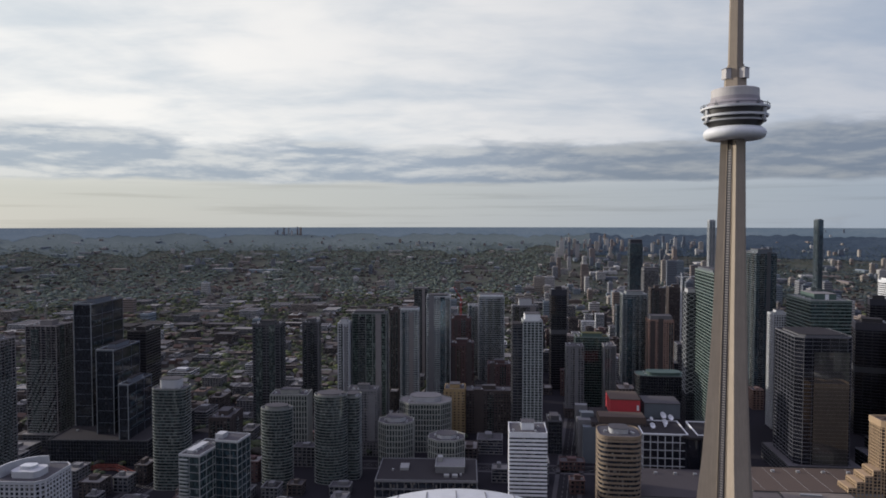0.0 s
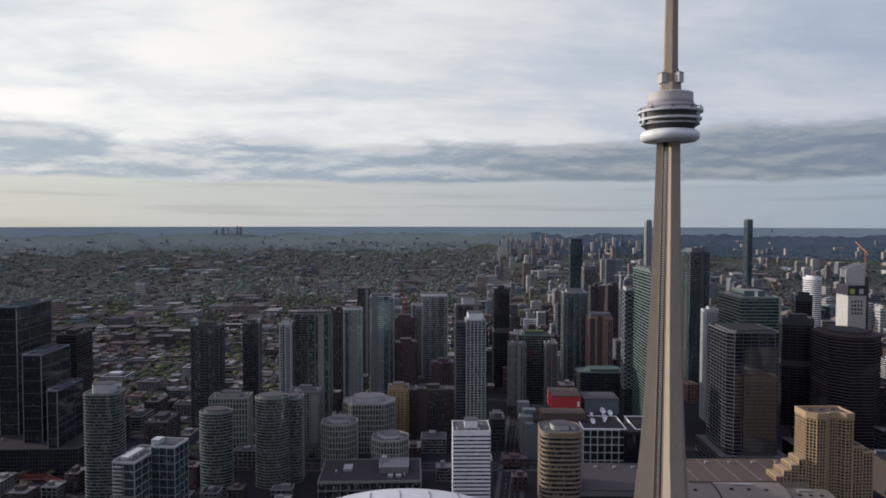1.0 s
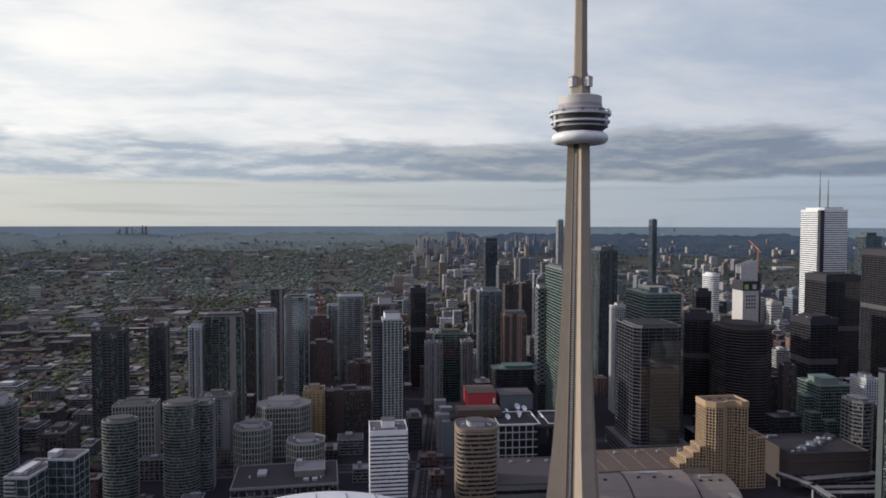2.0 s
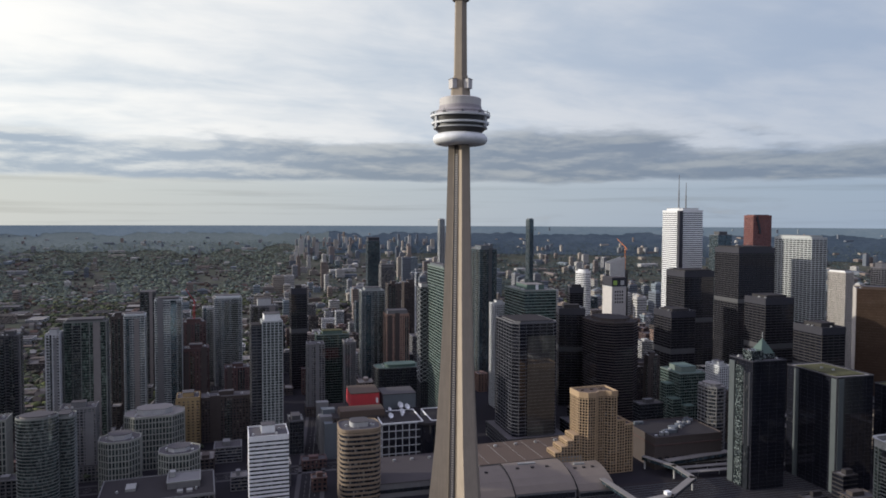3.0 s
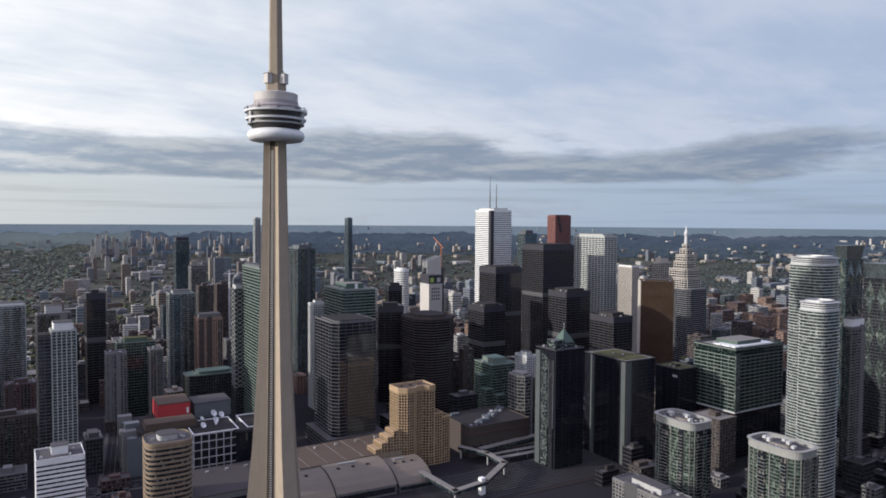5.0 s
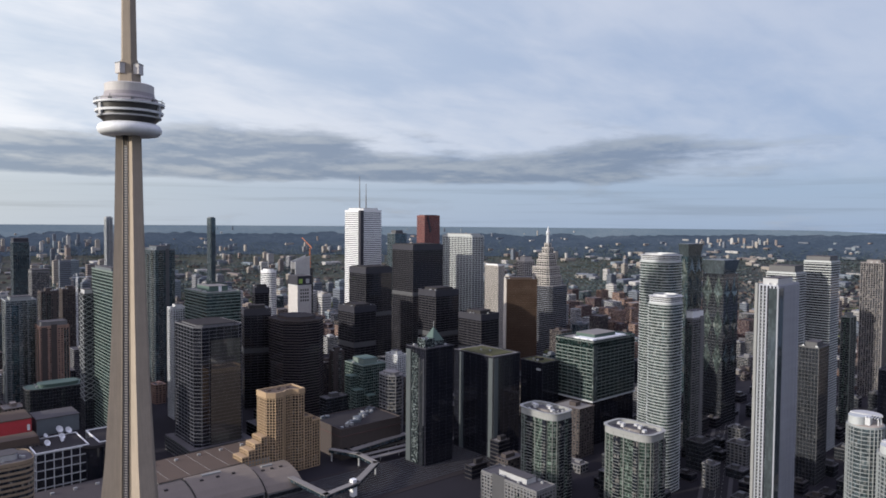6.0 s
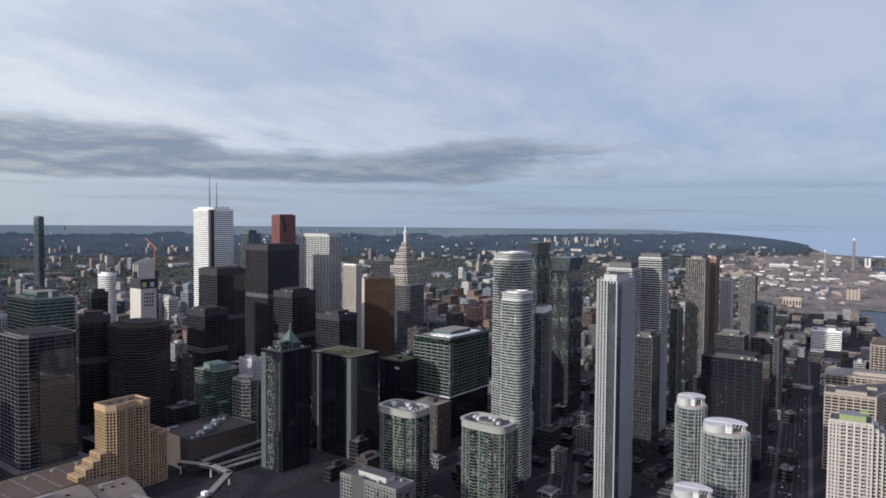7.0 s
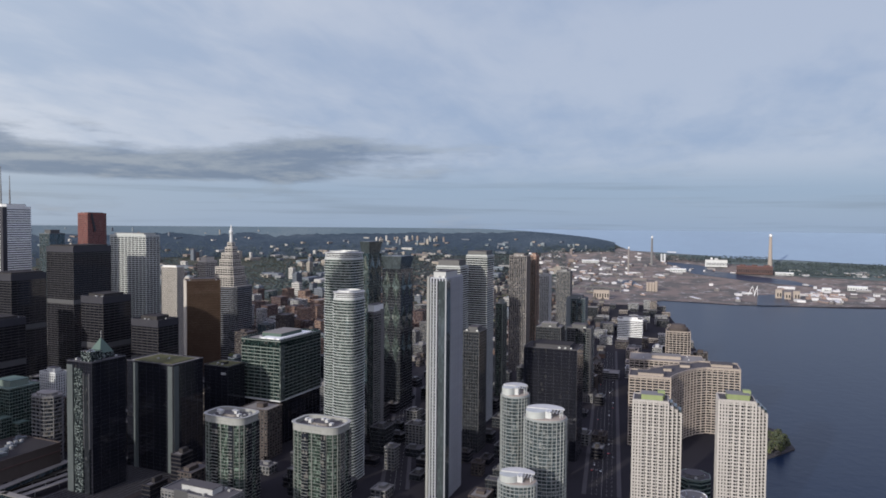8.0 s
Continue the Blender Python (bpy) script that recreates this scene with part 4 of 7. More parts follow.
for well, ww, wd, wh in ((well_a, 20.2, 75.3, 171.8), (well_b, 19.5, 62.8, 123.0), (well_c, 10.2, 56.8, 88.3)):
    for side in (-1, 1):
        part("edge_trim", Pile().box(side * (ww / 2 + 0.1), -wd / 2 - 0.3, 28.4, 0.55, 0.8, wh - 27.4), "balc_grey", well, "pale metal edge strip")
    part("roof_trim", Pile().box(-ww / 2 - 0.1, 0, wh + 1.2, 0.6, wd + 1.2, 0.9).box(0, -wd / 2 - 0.3, wh + 1.2, ww + 0.8, 0.6, 0.9), "balc_grey", well, "pale metal roof edge")
    for k in range(5):
        z = 34 + (wh - 44) * (k + 0.5) / 5
        part("glass_band", Pile().box(ww / 2 + 0.28, -wd * (0.1 + 0.06 * (k % 3)), z, 0.5, wd * (0.55 + 0.1 * (k % 2)), 3.2), "g_blue", well, "paler glass band along the flank")
block("office_block", "low dark glass podium under stepped office towers", -378.0, 815.0, 112.0, 130.0, 28.0, -2.0, "glass_dark", roof="roof_dark", house=0, clutter=3)
block("office_tower", "flat black office block behind glass towers", -416.7, 956.0, 26.0, 44.0, 119.2, -2.0, "black", roof="roof_dark")
block("condo_tower", "rounded grey condo tower with balcony bands", -275.5, 694.3, 33.3, 26.0, 101.4, -2.0, "oval_sea", plan="soft", house=0.6, tall=9.0, house_mat="pale")
corner_ = block("condo_tower", "pale condo block with curved white penthouse", -299.3, 493.0, 41.8, 40.0, 87.3, -2.0, "grid_pale", plan="cut", roof="roof", house=0, clutter=5)
cw_, cd_, ch_ = [*(-299.3, 493.0, 41.8, 40.0, 87.3, -2.0)][2:5]
arc = [(-cw_ * 0.36 + cw_ * 0.5 * (1 - math.cos(a * math.pi / 16)), -cd_ * 0.30 + cd_ * 0.62 * math.sin(a * math.pi / 16)) for a in range(9)]
part("curved_screen", Pile().prism([(x, y) for x, y in reversed(arc)] + [(x + 1.4, y - 1.0) for x, y in arc], ch_ + 0.3, ch_ + 8.5), "pale", corner_, "curved white penthouse screen")
part("penthouse", Pile().prism([(x + cw_ * 0.06, y - cd_ * 0.1) for x, y in chamfer(cw_ * 0.5, cd_ * 0.4, 3)], ch_ + 0.3, ch_ + 5.0), "pale", corner_)
part("penthouse_top", Pile().prism([(x + cw_ * 0.04, y - cd_ * 0.08) for x, y in chamfer(cw_ * 0.26, cd_ * 0.2, 2)], ch_ + 5.0, ch_ + 7.2), "clad", corner_)
twin = block("condo_tower", "green glass condo block with pale frames and taller glass wing", -201.0, 569.7, 18.0, 40.0, 79.7, -12.0, "twin", roof="roof", house=0, clutter=5)
volume(twin, rect(20.0, 22.0, 19.4, 15.0), 0, 85.0, "twin_glass", 2)
part("wing_roof", Pile().box(19.4, 15.0, 85.0, 20.4, 22.4, 0.5), "roof", twin)
part("roof_frame", Pile().ring(rect(20.6, 22.6, 19.4, 15.0), rect(19.6, 21.6, 19.4, 15.0), 85.0, 86.6), "pale", twin, "pale frame round the upper roof")
part("stair_box", Pile().box(9.5, 14.0, 80.0, 7.0, 9.0, 9.5), "pale", twin)
part("roof_ridge", Pile().box(-3.0, -2.0, 80.0, 6.0, 24.0, 2.4), "pale", twin)
part("roof_parapet", Pile().ring(rect(18.8, 40.8), rect(17.8, 39.8), 79.7, 81.3), "pale", twin, "pale roof parapet")
tiers = Pile()
for k in range(24):
    tiers.box(-4.6, -20.9, 5 + k * 3.1, 8.0, 2.0, 1.0)
part("balcony_tier", tiers, "balc_grey", twin, "stacked pale balconies", kind="stuff")
block("apartment_block", "brown brick apartment block with flat roof", -242.0, 761.3, 23.1, 40.0, 55.6, -2.0, "grid_brown", house=0.45)
block("condo_tower", "oval grey condo tower with balcony bands", -169.1, 695.3, 31.6, 22.0, 79.8, -2.0, "oval_sea", plan="oval", house=0.75, tall=3.0)
block("condo_tower", "oval grey glass condo tower with flat brown cap", -116.2, 708.0, 33.5, 25.0, 90.5, -2.0, "oval_sea", plan="oval", house=0.82, tall=2.0, house_mat="rib_warm")
block("condo_tower", "darker rounded condo wing beside an oval tower", -95.6, 722.0, 17.0, 24.0, 86.0, -2.0, "oval_sea", plan="soft", house=0.6, tall=2.5)
block("apartment_block", "pale beige apartment slab with gridded windows", -176.0, 792.8, 42.4, 25.0, 70.9, -2.0, "grid_oct", house=0.5)
block("condo_tower", "tall dark condo slab with thin bands", -224.3, 884.5, 34.5, 26.0, 138.3, -2.0, "band_dark", roof="roof_dark", house=0.5, tall=4.0)
block("condo_tower", "dark slender condo tower with flat top", -186.4, 974.0, 20.9, 24.0, 127.2, -2.0, "band_dark", house=0.5)
block("condo_tower", "narrow pale concrete tower wing", -120.4, 843.3, 12.9, 24.0, 145.8, -2.0, "grid_pale", house=0.6)
block("condo_tower", "broad grey glass tower with uneven balconies", -90.6, 857.1, 42.0, 24.0, 155.7, -2.0, "balc_pale", house=0.85, tall=3.0, house_mat="dark")
block("apartment_block", "narrow brown brick apartment tower", -69.5, 1019.6, 15.8, 24.0, 138.9, -2.0, "grid_brown")
block("condo_tower", "blue glass condo tower with white bands", -45.6, 949.9, 23.7, 22.0, 148.6, -2.0, "band_bright", house=0.9, tall=2.5, house_mat="white")
block("condo_tower", "dark tower with a flat overhanging cap", -36.1, 1130.4, 20.7, 22.0, 158.7, -2.0, "band_dark", house=1.05, tall=2.0)
block("condo_tower", "blue glass condo tower with bright balconies", -6.5, 1013.0, 33.5, 26.0, 159.7, -2.0, "band_bright", house=0.8, tall=3.0, house_mat="dark")
red_frame = block("apartment_block", "unfinished red brick tower with a crane", 28.0, 1092.6, 31.8, 26.0, 116.2, -2.0, "grid_brick", house=0.6)
block("apartment_block", "red brick apartment block with flat roof", 28.4, 1024.6, 33.9, 30.0, 89.3, -2.0, "grid_brick", house=0.5)
block("condo_tower", "thin light grey condo tower", 51.6, 1168.9, 16.0, 20.0, 128.0, -2.0, "band_pale", house=0)
block("condo_tower", "dark glass condo tower with white edge", 78.2, 1110.2, 39.6, 26.0, 149.1, -2.0, "band_bright", house=0.92, tall=4.0, house_mat="white")
block("condo_tower", "grey banded tower with pale plant room", 143.9, 1204.4, 44.7, 26.0, 123.0, -2.0, "band_grey", house=0.5, tall=12.0, house_mat="pale")
block("condo_tower", "dark brown slab tower with flat roof", 185.3, 1106.5, 24.6, 24.0, 160.2, -2.0, "black", house=0.4)
slim = block("condo_tower", "slender white gridded condo tower", 108.4, 836.6, 23.0, 26.0, 149.0, -2.0, "slim", house=0.8, tall=9.0, house_mat="white")
block("office_block", "white office block with dark ribbon windows", 76.8, 621.2, 33.2, 32.0, 81.0, -4.0, "ribbon", roof="roof", house=0.35, tall=7.0, house_mat="white")
block("office_block", "low dark glass block by the street", 131.0, 804.3, 16.0, 30.0, 37.6, -4.0, "glass_dark", house=0.6)
block("apartment_block", "long brown apartment block with small windows", 59.1, 881.0, 57.9, 26.0, 53.8, -2.0, "grid_brown", house=0.3)
block("warehouse", "yellow brick box with few windows", 15.0, 858.9, 24.7, 28.0, 61.7, -2.0, "grid_yellow", house=0.5)
block("apartment_block", "low red brick block", 84.5, 1021.5, 35.1, 30.0, 58.9, -2.0, "grid_brick", house=0.4)
block("apartment_block", "eight-sided beige apartment block with green glass", -20.5, 815.7, 60.1, 42.0, 56.7, -2.0, "grid_oct", plan="oct", house=0.6, tall=6.0, house_mat="pale", roof="roof_pale")
block("apartment_block", "eight-sided grey beige apartment block", -51.2, 750.2, 37.3, 34.0, 51.1, -2.0, "grid_oct", plan="oct", house=0.55, tall=5.0, house_mat="pale")
block("apartment_block", "small eight-sided beige apartment block", 3.7, 722.0, 37.6, 34.0, 41.8, -2.0, "grid_oct", plan="oct", house=0.55, tall=4.0, house_mat="pale")
block("apartment_block", "pale apartment block with tall piers", -92.4, 796.5, 33.5, 24.0, 75.2, -2.0, "grid_grey", house=0.4)
low_hall = block("low_hall", "long low grey hall with two pale roof rooms", -15.0, 669.8, 95.6, 60.0, 25.1, -2.0, "band_grey", roof="roof_dark", house=0, storey=8.0, clutter=2)
part("plant_room", Pile().box(22.0, 4.0, 25.3, 28.0, 26.0, 5.6), "grey", low_hall)
part("plant_room_roof", Pile().ring(rect(29.0, 27.0, 22.0, 4.0), rect(27.4, 25.4, 22.0, 4.0), 30.9, 32.0), "balc", low_hall)
part("roof_box", Pile().box(12.0, 10.0, 31.0, 5.0, 7.0, 4.6), "balc", low_hall)
part("roof_box", Pile().box(-23.0, 4.0, 25.3, 8.5, 14.0, 2.6), "balc", low_hall)
for k in (0, 1):
    part("roof_vent", Pile().box(19.0 + 8.0 * k, -18.0, 25.3, 5.0, 5.0, 2.0), "balc", low_hall)

# ---- middle, behind the tower ----
block("office_tower", "glass office block with green planted roof", 211.2, 975.3, 46.3, 26.0, 106.5, -6.0, "glass_green", roof="roof_green", house=0.6, house_mat="copper")
block("office_wing", "pale gridded office wing", 182.4, 950.6, 23.0, 26.0, 98.2, -6.0, "grid_grey", house=0)
block("office_wing", "pale gridded office wing", 227.9, 940.7, 15.3, 26.0, 100.0, -6.0, "grid_grey", house=0)
block("condo_tower", "pale blue glass condo tower", 303.0, 1092.6, 36.9, 28.0, 154.6, -6.0, "band_teal", house=0.7, tall=5.0)
block("condo_tower", "dark teal condo tower with black top", 528.4, 1894.4, 33.4, 34.0, 210.6, -6.0, "glass_teal", house=0.95, tall=10.0, house_mat="black")
block("condo_tower", "grey tower with a dark flat cap", 436.2, 1450.6, 28.8, 30.0, 168.8, -6.0, "band_grey", house=1.02, tall=4.0, house_mat="dark")
block("apartment_block", "red brick tower with grey crown", 332.1, 1052.6, 36.1, 28.0, 119.9, -6.0, "grid_rose", house=0.9, tall=6.0, house_mat="grey")
block("apartment_block", "brown brick office block with flat roof", 390.0, 1253.5, 24.9, 26.0, 148.7, -6.0, "grid_brown", house=0.4)
block("apartment_block", "dark brown office block with flat roof", 438.3, 1300.8, 25.5, 26.0, 146.0, -6.0, "grid_brown", house=0.4)
diag = block("condo_tower", "narrow tower in a white diagonal lattice", 331.4, 923.0, 11.5, 22.0, 174.0, -6.0, "glass_dark", house=0.8, tall=6.0, house_mat="pale")
block("hotel_tower", "tall green glass tower with balcony bands", 336.6, 871.4, 11.1, 88.4, 206.5, -6.0, "green_band", house=0.8, tall=4.0, house_mat="slate")
block("hotel_tower", "tall teal glass tower", 493.6, 1068.5, 29.9, 46.8, 220.9, -6.0, "glass_teal", house=0.7, tall=6.0)
block("concert_hall", "low dark glass hall with a rounded green roof", 316.0, 982.8, 78.0, 42.0, 50.6, -6.0, "glass_dark", plan="soft", roof="copper", house=0.6, tall=4.0, house_mat="copper")
block("office_block", "low dark glass block with grey roof", 347.9, 1158.6, 88.8, 40.0, 34.0, -6.0, "glass_dark", house=0.4)
block("hotel_tower", "rounded tan banded tower with glass crown", 166.6, 647.7, 39.4, 38.0, 69.8, -6.0, "band_tan", plan="soft", house=0.45, tall=5.0, house_mat="pale")
block("office_tower", "green glass office tower with pale roof", 451.1, 826.6, 45.0, 71.7, 177.3, -6.0, "green_band", roof="roof_pale", house=0.55, tall=7.0, house_mat="copper", clutter=10)
green_top = [o for o in bpy.data.objects if o.get("label") == "green glass office tower with pale roof"][0]
screen = Pile()
screen.v += [(x_, y_, z_) for y_ in (8.0, 9.2) for x_, z_ in ((-4, 177.3), (23, 177.3), (23, 184.5), (-4, 190.0))]
screen.f += [(0, 1, 2, 3), (7, 6, 5, 4)] + [(q, 4 + q, 4 + (q + 1) % 4, (q + 1) % 4) for q in range(4)]
screen.m += [0] * 6
part("roof_screen", screen, "g_sage", green_top, "sloping pale green glass screen")
part("roof_machine", Pile().box(6, -12, 177.6, 12, 8, 4.5).box(2, -18, 177.6, 4, 4, 6.5), "white", green_top, "white rooftop machine")
dark_hex = block("office_tower", "dark glass tower that mirrors the tan hotel", 396.6, 736.5, 56.2, 66.9, 149.9, -6.0, "hex", plan="cut", roof="roof_dark", house=0.8, tall=2.0, storey=4.0)
block("office_block", "dark block with bright white end wall", 438.1, 897.0, 18.8, 21.4, 149.4, -6.0, "grid_white", house=0.5)
block("office_tower", "dark brown office tower with flat roof", 543.4, 870.7, 37.2, 28.1, 141.6, -24.0, "black", roof="roof_dark", house=0.6)
block("office_tower", "plain black office box", 626.5, 990.0, 23.0, 18.7, 157.9, -20.0, "black", roof="roof_dark", house=0.7)
block("office_tower", "dark brown eight-sided office tower", 566.0, 804.6, 62.7, 76.7, 132.5, -6.0, "band_brown", plan="oct", roof="roof_dark", house=0.7, tall=4.0)
sign_tower = block("office_tower", "white tower with a black crown", 736.8, 1036.4, 28.0, 33.8, 152.3, -6.0, "plain_white", house=1.02, tall=17.0, house_mat="black")
wedge = block("office_tower", "dark glass tower under a sloping pale crown", 895.7, 1251.7, 43.6, 19.4, 163.0, -6.0, "glass_dark", house=0, clutter=0)
slope = Pile()
for y0, y1 in ((-10.2, -8.6), (8.6, 10.2)):
    b_ = len(slope.v)
    slope.v += [(x_, y_, z_) for y_ in (y0, y1) for x_, z_ in ((-22, 146), (14, 120), (14, 192), (-22, 180))]
    slope.f += [(b_, b_ + 1, b_ + 2, b_ + 3), (b_ + 7, b_ + 6, b_ + 5, b_ + 4)] + [(b_ + q, b_ + 4 + q, b_ + 4 + (q + 1) % 4, b_ + (q + 1) % 4) for q in range(4)]
    slope.m += [0] * 6
part("sloping_screen", slope, "pale", wedge, "pale sloping screen wall")
part("screen_roof", Pile().prism([(-22, -8.6), (14, -8.6), (14, 8.6), (-22, 8.6)], 163.5, 178), "grey", wedge)
block("office_tower", "white rounded tower with banded floors", 825.2, 1273.9, 30.1, 40.0, 160.6, -6.0, "band_white", plan="oval", house=0.7)
block("condo_tower", "very tall dark teal glass tower", 1130.4, 2076.0, 17.2, 30.0, 274.1, -6.0, "glass_teal", plan="cut", house=0.7, tall=3.0)
block("condo_tower", "very tall pale condo tower", 889.1, 2284.7, 18.6, 24.0, 272.8, -6.0, "band_pale", house=0.7, tall=3.0)

# ---- the financial core ----
bank = block("office_tower", "white marble bank tower with two masts", 937.5, 1096.1, 56.0, 64.2, 289.7, -6.0, "marble", plan="cut", house=0.8, tall=5.0, house_mat="white", roof="roof_pale")
block("office_tower", "black steel office tower", 800.7, 915.7, 55.5, 50.1, 186.9, -6.0, "black", roof="roof_dark", house=0.9, tall=3.0)
block("office_tower", "tall black steel office tower", 976.2, 974.3, 76.5, 64.8, 221.3, -6.0, "black", roof="roof_dark", house=0.9, tall=3.0)
block("office_tower", "black steel office tower with flat roof", 795.9, 746.9, 47.7, 42.0, 160.9, -6.0, "black", roof="roof_dark", house=0.7, tall=4.0)
block("office_tower", "dark office tower with pale louvres", 688.2, 818.5, 39.7, 44.1, 138.5, -6.0, "black", roof="roof_dark", house=0.7, tall=3.0)
red_tower = block("office_tower", "red granite office tower with notched top", 1138.3, 1102.2, 43.6, 27.4, 281.3, -6.0, "red", house=0.8, tall=2.0)
block("office_tower", "silver steel office slab", 1109.9, 971.8, 33.4, 92.7, 239.4, -6.0, "silver", roof="roof_pale", house=0.85, tall=4.0)
block("office_tower", "white stone office slab", 1094.4, 872.1, 17.5, 37.6, 180.4, -6.0, "ribbed", house=0.9, tall=4.0, house_mat="white")
gold = block("office_tower", "bronze gold mirrored office tower", 942.4, 694.4, 51.1, 35.3, 173.4, -46.0, "gold", house=0.7, tall=3.0)
block("office_tower", "dark office tower with pale strip", 798.8, 666.2, 36.8, 48.4, 131.4, -6.0, "black", roof="roof_dark", house=0.6)
block("office_block", "white gridded office block", 669.6, 709.8, 16.6, 27.1, 80.5, -6.0, "grid_white", house=0.5)
block("office_block", "eight-sided pale banded block with hipped roof", 592.0, 636.7, 23.0, 31.4, 75.8, -6.0, "band_grey", plan="oct", house=0.7, tall=3.0, roof="roof_pale", storey=4.2)
green_step = block("office_block", "green glass block with stepped roofs", 605.6, 703.0, 36.4, 42.7, 78.8, -6.0, "glass_green", roof="copper", house=0.6, tall=7.0)
block("office_block", "narrow brown office block", 626.8, 790.7, 17.0, 10.6, 80.0, -6.0, "grid_brown", house=0.5)
sparkle = block("condo_tower", "glittering faceted glass tower with pointed top", 555.7, 534.0, 40.3, 33.3, 129.4, -6.0, "sheer", house=0.0)
black_glass = block("office_tower", "black glass office tower with planted roof", 631.4, 513.3, 44.1, 65.6, 115.7, -6.0, "sheer", roof="roof_pale", house=0, clutter=2)
low_black = block("office_tower", "black glass office block with planted roof", 709.3, 491.6, 30.2, 35.4, 97.2, -6.0, "sheer", roof="roof_green", house=0.2, tall=3.0, clutter=2)
for k in range(3):
    part("sign_bar", Pile().box(-15.3, -9.0 - k * 2.4, 88.0, 0.5, 1.7, 2.6), "clad", low_black, "small pale sign shape")
qw, qd, qh = [*(605.6, 703.0, 36.4, 42.7, 78.8, -6.0)][2:5]
for k in range(4):
    foot = rect(qw * 0.34, qd * 0.3, -qw * 0.66 + (k % 2) * qw * 0.4, -qd * 0.1 - k * qd * 0.16)
    volume(green_step, foot, 0, qh - 14 - k * 8, "glass_green", 1)
    part("step_roof", Pile().prism(grow(foot, 0.4), qh - 14 - k * 8, qh - 13.2 - k * 8), "copper", green_step)
glass_office = block("office_tower", "green glass office block with white roof", 770.5, 448.9, 86.6, 56.8, 124.7, -6.0, "office_green", roof="roof_pale", house=0.5, tall=6.0, house_mat="copper", clutter=9, base=54.0)

# ---- towers by the harbour ----
round_a = block("condo_tower", "rounded pale green glass condo tower", 551.3, 374.5, 30.0, 45.4, 86.8, -6.0, "balc_pale", plan="soft", roof="roof", house=0.4, tall=3.4, house_mat="rib_warm", clutter=6)
round_b = block("condo_tower", "rounded green glass condo tower with grey crown", 568.5, 290.5, 32.0, 48.6, 81.8, -6.0, "balc_pale", plan="soft", roof="roof", house=0.4, tall=3.4, house_mat="rib_warm", clutter=6)
block("office_block", "low block with white roof boxes", 489.7, 361.8, 24.0, 65.9, 41.2, -6.0, "grid_grey", roof="roof", house=0.5, tall=5.0, house_mat="pale", clutter=9)
wave_a = block("condo_tower", "white wavy balcony tower with hooped crown", 660.5, 305.8, 30.0, 25.9, 188.6, -6.0, "balc_white", plan="soft", sway=0.025, house=0, clutter=0)
wave_b = block("condo_tower", "taller white wavy balcony tower", 727.5, 343.5, 34.0, 38.9, 226.4, -6.0, "balc_white", plan="soft", sway=0.025, house=0, clutter=0)
for tower_, (w_, d_, h_) in ((wave_a, [*(660.5, 305.8, 30.0, 25.9, 188.6, -6.0)][2:5]), (wave_b, [*(727.5, 343.5, 34.0, 38.9, 226.4, -6.0)][2:5])):
    top_ = oval(w_ * 0.97, d_ * 0.97, 32, 4.0)
    part("crown_glass", Pile().prism(scaled(top_, 0.94), h_, h_ + 7.0), "g_dark", tower_, "dark glazed crown storey")
    for k in range(3):
        part("crown_hoop", Pile().ring(grow(top_, 0.5), scaled(top_, 0.93), h_ + 1.2 + k * 1.9, h_ + 2.2 + k * 1.9), "clad", tower_)
    part("crown_brim", Pile().prism(grow(top_, 1.6), h_ + 7.0, h_ + 7.6), "pale", tower_, "overhanging pale roof brim")
    part("crown_rail", Pile().ring(scaled(top_, 0.8), scaled(top_, 0.77), h_ + 7.6, h_ + 9.4), "steel", tower_)
block("condo_tower", "narrow dark banded tower with white top", 777.8, 324.6, 24.5, 8.8, 160.1, -6.0, "band_grey", house=0.95, tall=9.0, house_mat="white")


def faceted(label, x, y, w, d, h, rz, glass_, panel, tiers):
    """A straight glass tower whose faces carry tall diamond facets under a flared crown."""
    ob = thing("office_tower", label, "building", x, y, rz)
    TAKEN.append((x, y, 0.5 * math.hypot(w, d)))
    foot = rect(w, d)
    part("glazing", Pile().prism(foot, 0, h - 12), glass_, ob)
    part("crown", Pile().prism(rect(w * 0.86, d * 0.84), h - 12, h + 6, top=rect(w * 1.06, d * 1.08)), "g_facet", ob, "flared pale glass crown")
    step = h * 0.62 / tiers
    for k in range(tiers):
        z0 = h - 14 - (k + 1) * step
        for cx, cy, run, turn in ((-w / 2, 0, d, -math.pi / 2), (0, -d / 2, w, 0)):
            n_ = 2 if run > 24 else 1
            for q in range(n_):
                a = -run / 2 + run * (q + 0.5) / n_
                tri = [(a - run * 0.44 / n_, 0, z0 + (step if k % 2 else 0)), (a + run * 0.44 / n_, 0, z0 + (step if k % 2 else 0)), (a, 0, z0 + (0 if k % 2 else step))]
                pile = Pile()
                pile.v += [(x_, -0.05, z_) for x_, _, z_ in tri] + [(sum(t[0] for t in tri) / 3, -0.8, sum(t[2] for t in tri) / 3)]
                pile.f += [(0, 1, 3), (1, 2, 3), (2, 0, 3)] if not k % 2 else [(1, 0, 3), (2, 1, 3), (0, 2, 3)]
                pile.m += [0] * 3
                part("facet", pile, panel, ob, "", Matrix.Translation((cx, cy, 0)) @ Matrix.Rotation(turn, 4, "Z"))
    line = Pile().prism(grow(foot, 0.1), 0, 0.35).mesh("floor_line", "dark")
    for k in range(int((h - 14) / 4)):
        link("floor_line", line, ob, Matrix.Translation((0, 0, k * 4.0)))
    part("roof", Pile().prism(rect(w * 0.9, d * 0.88), h + 5.8, h + 6.3), "slate", ob)
    return ob


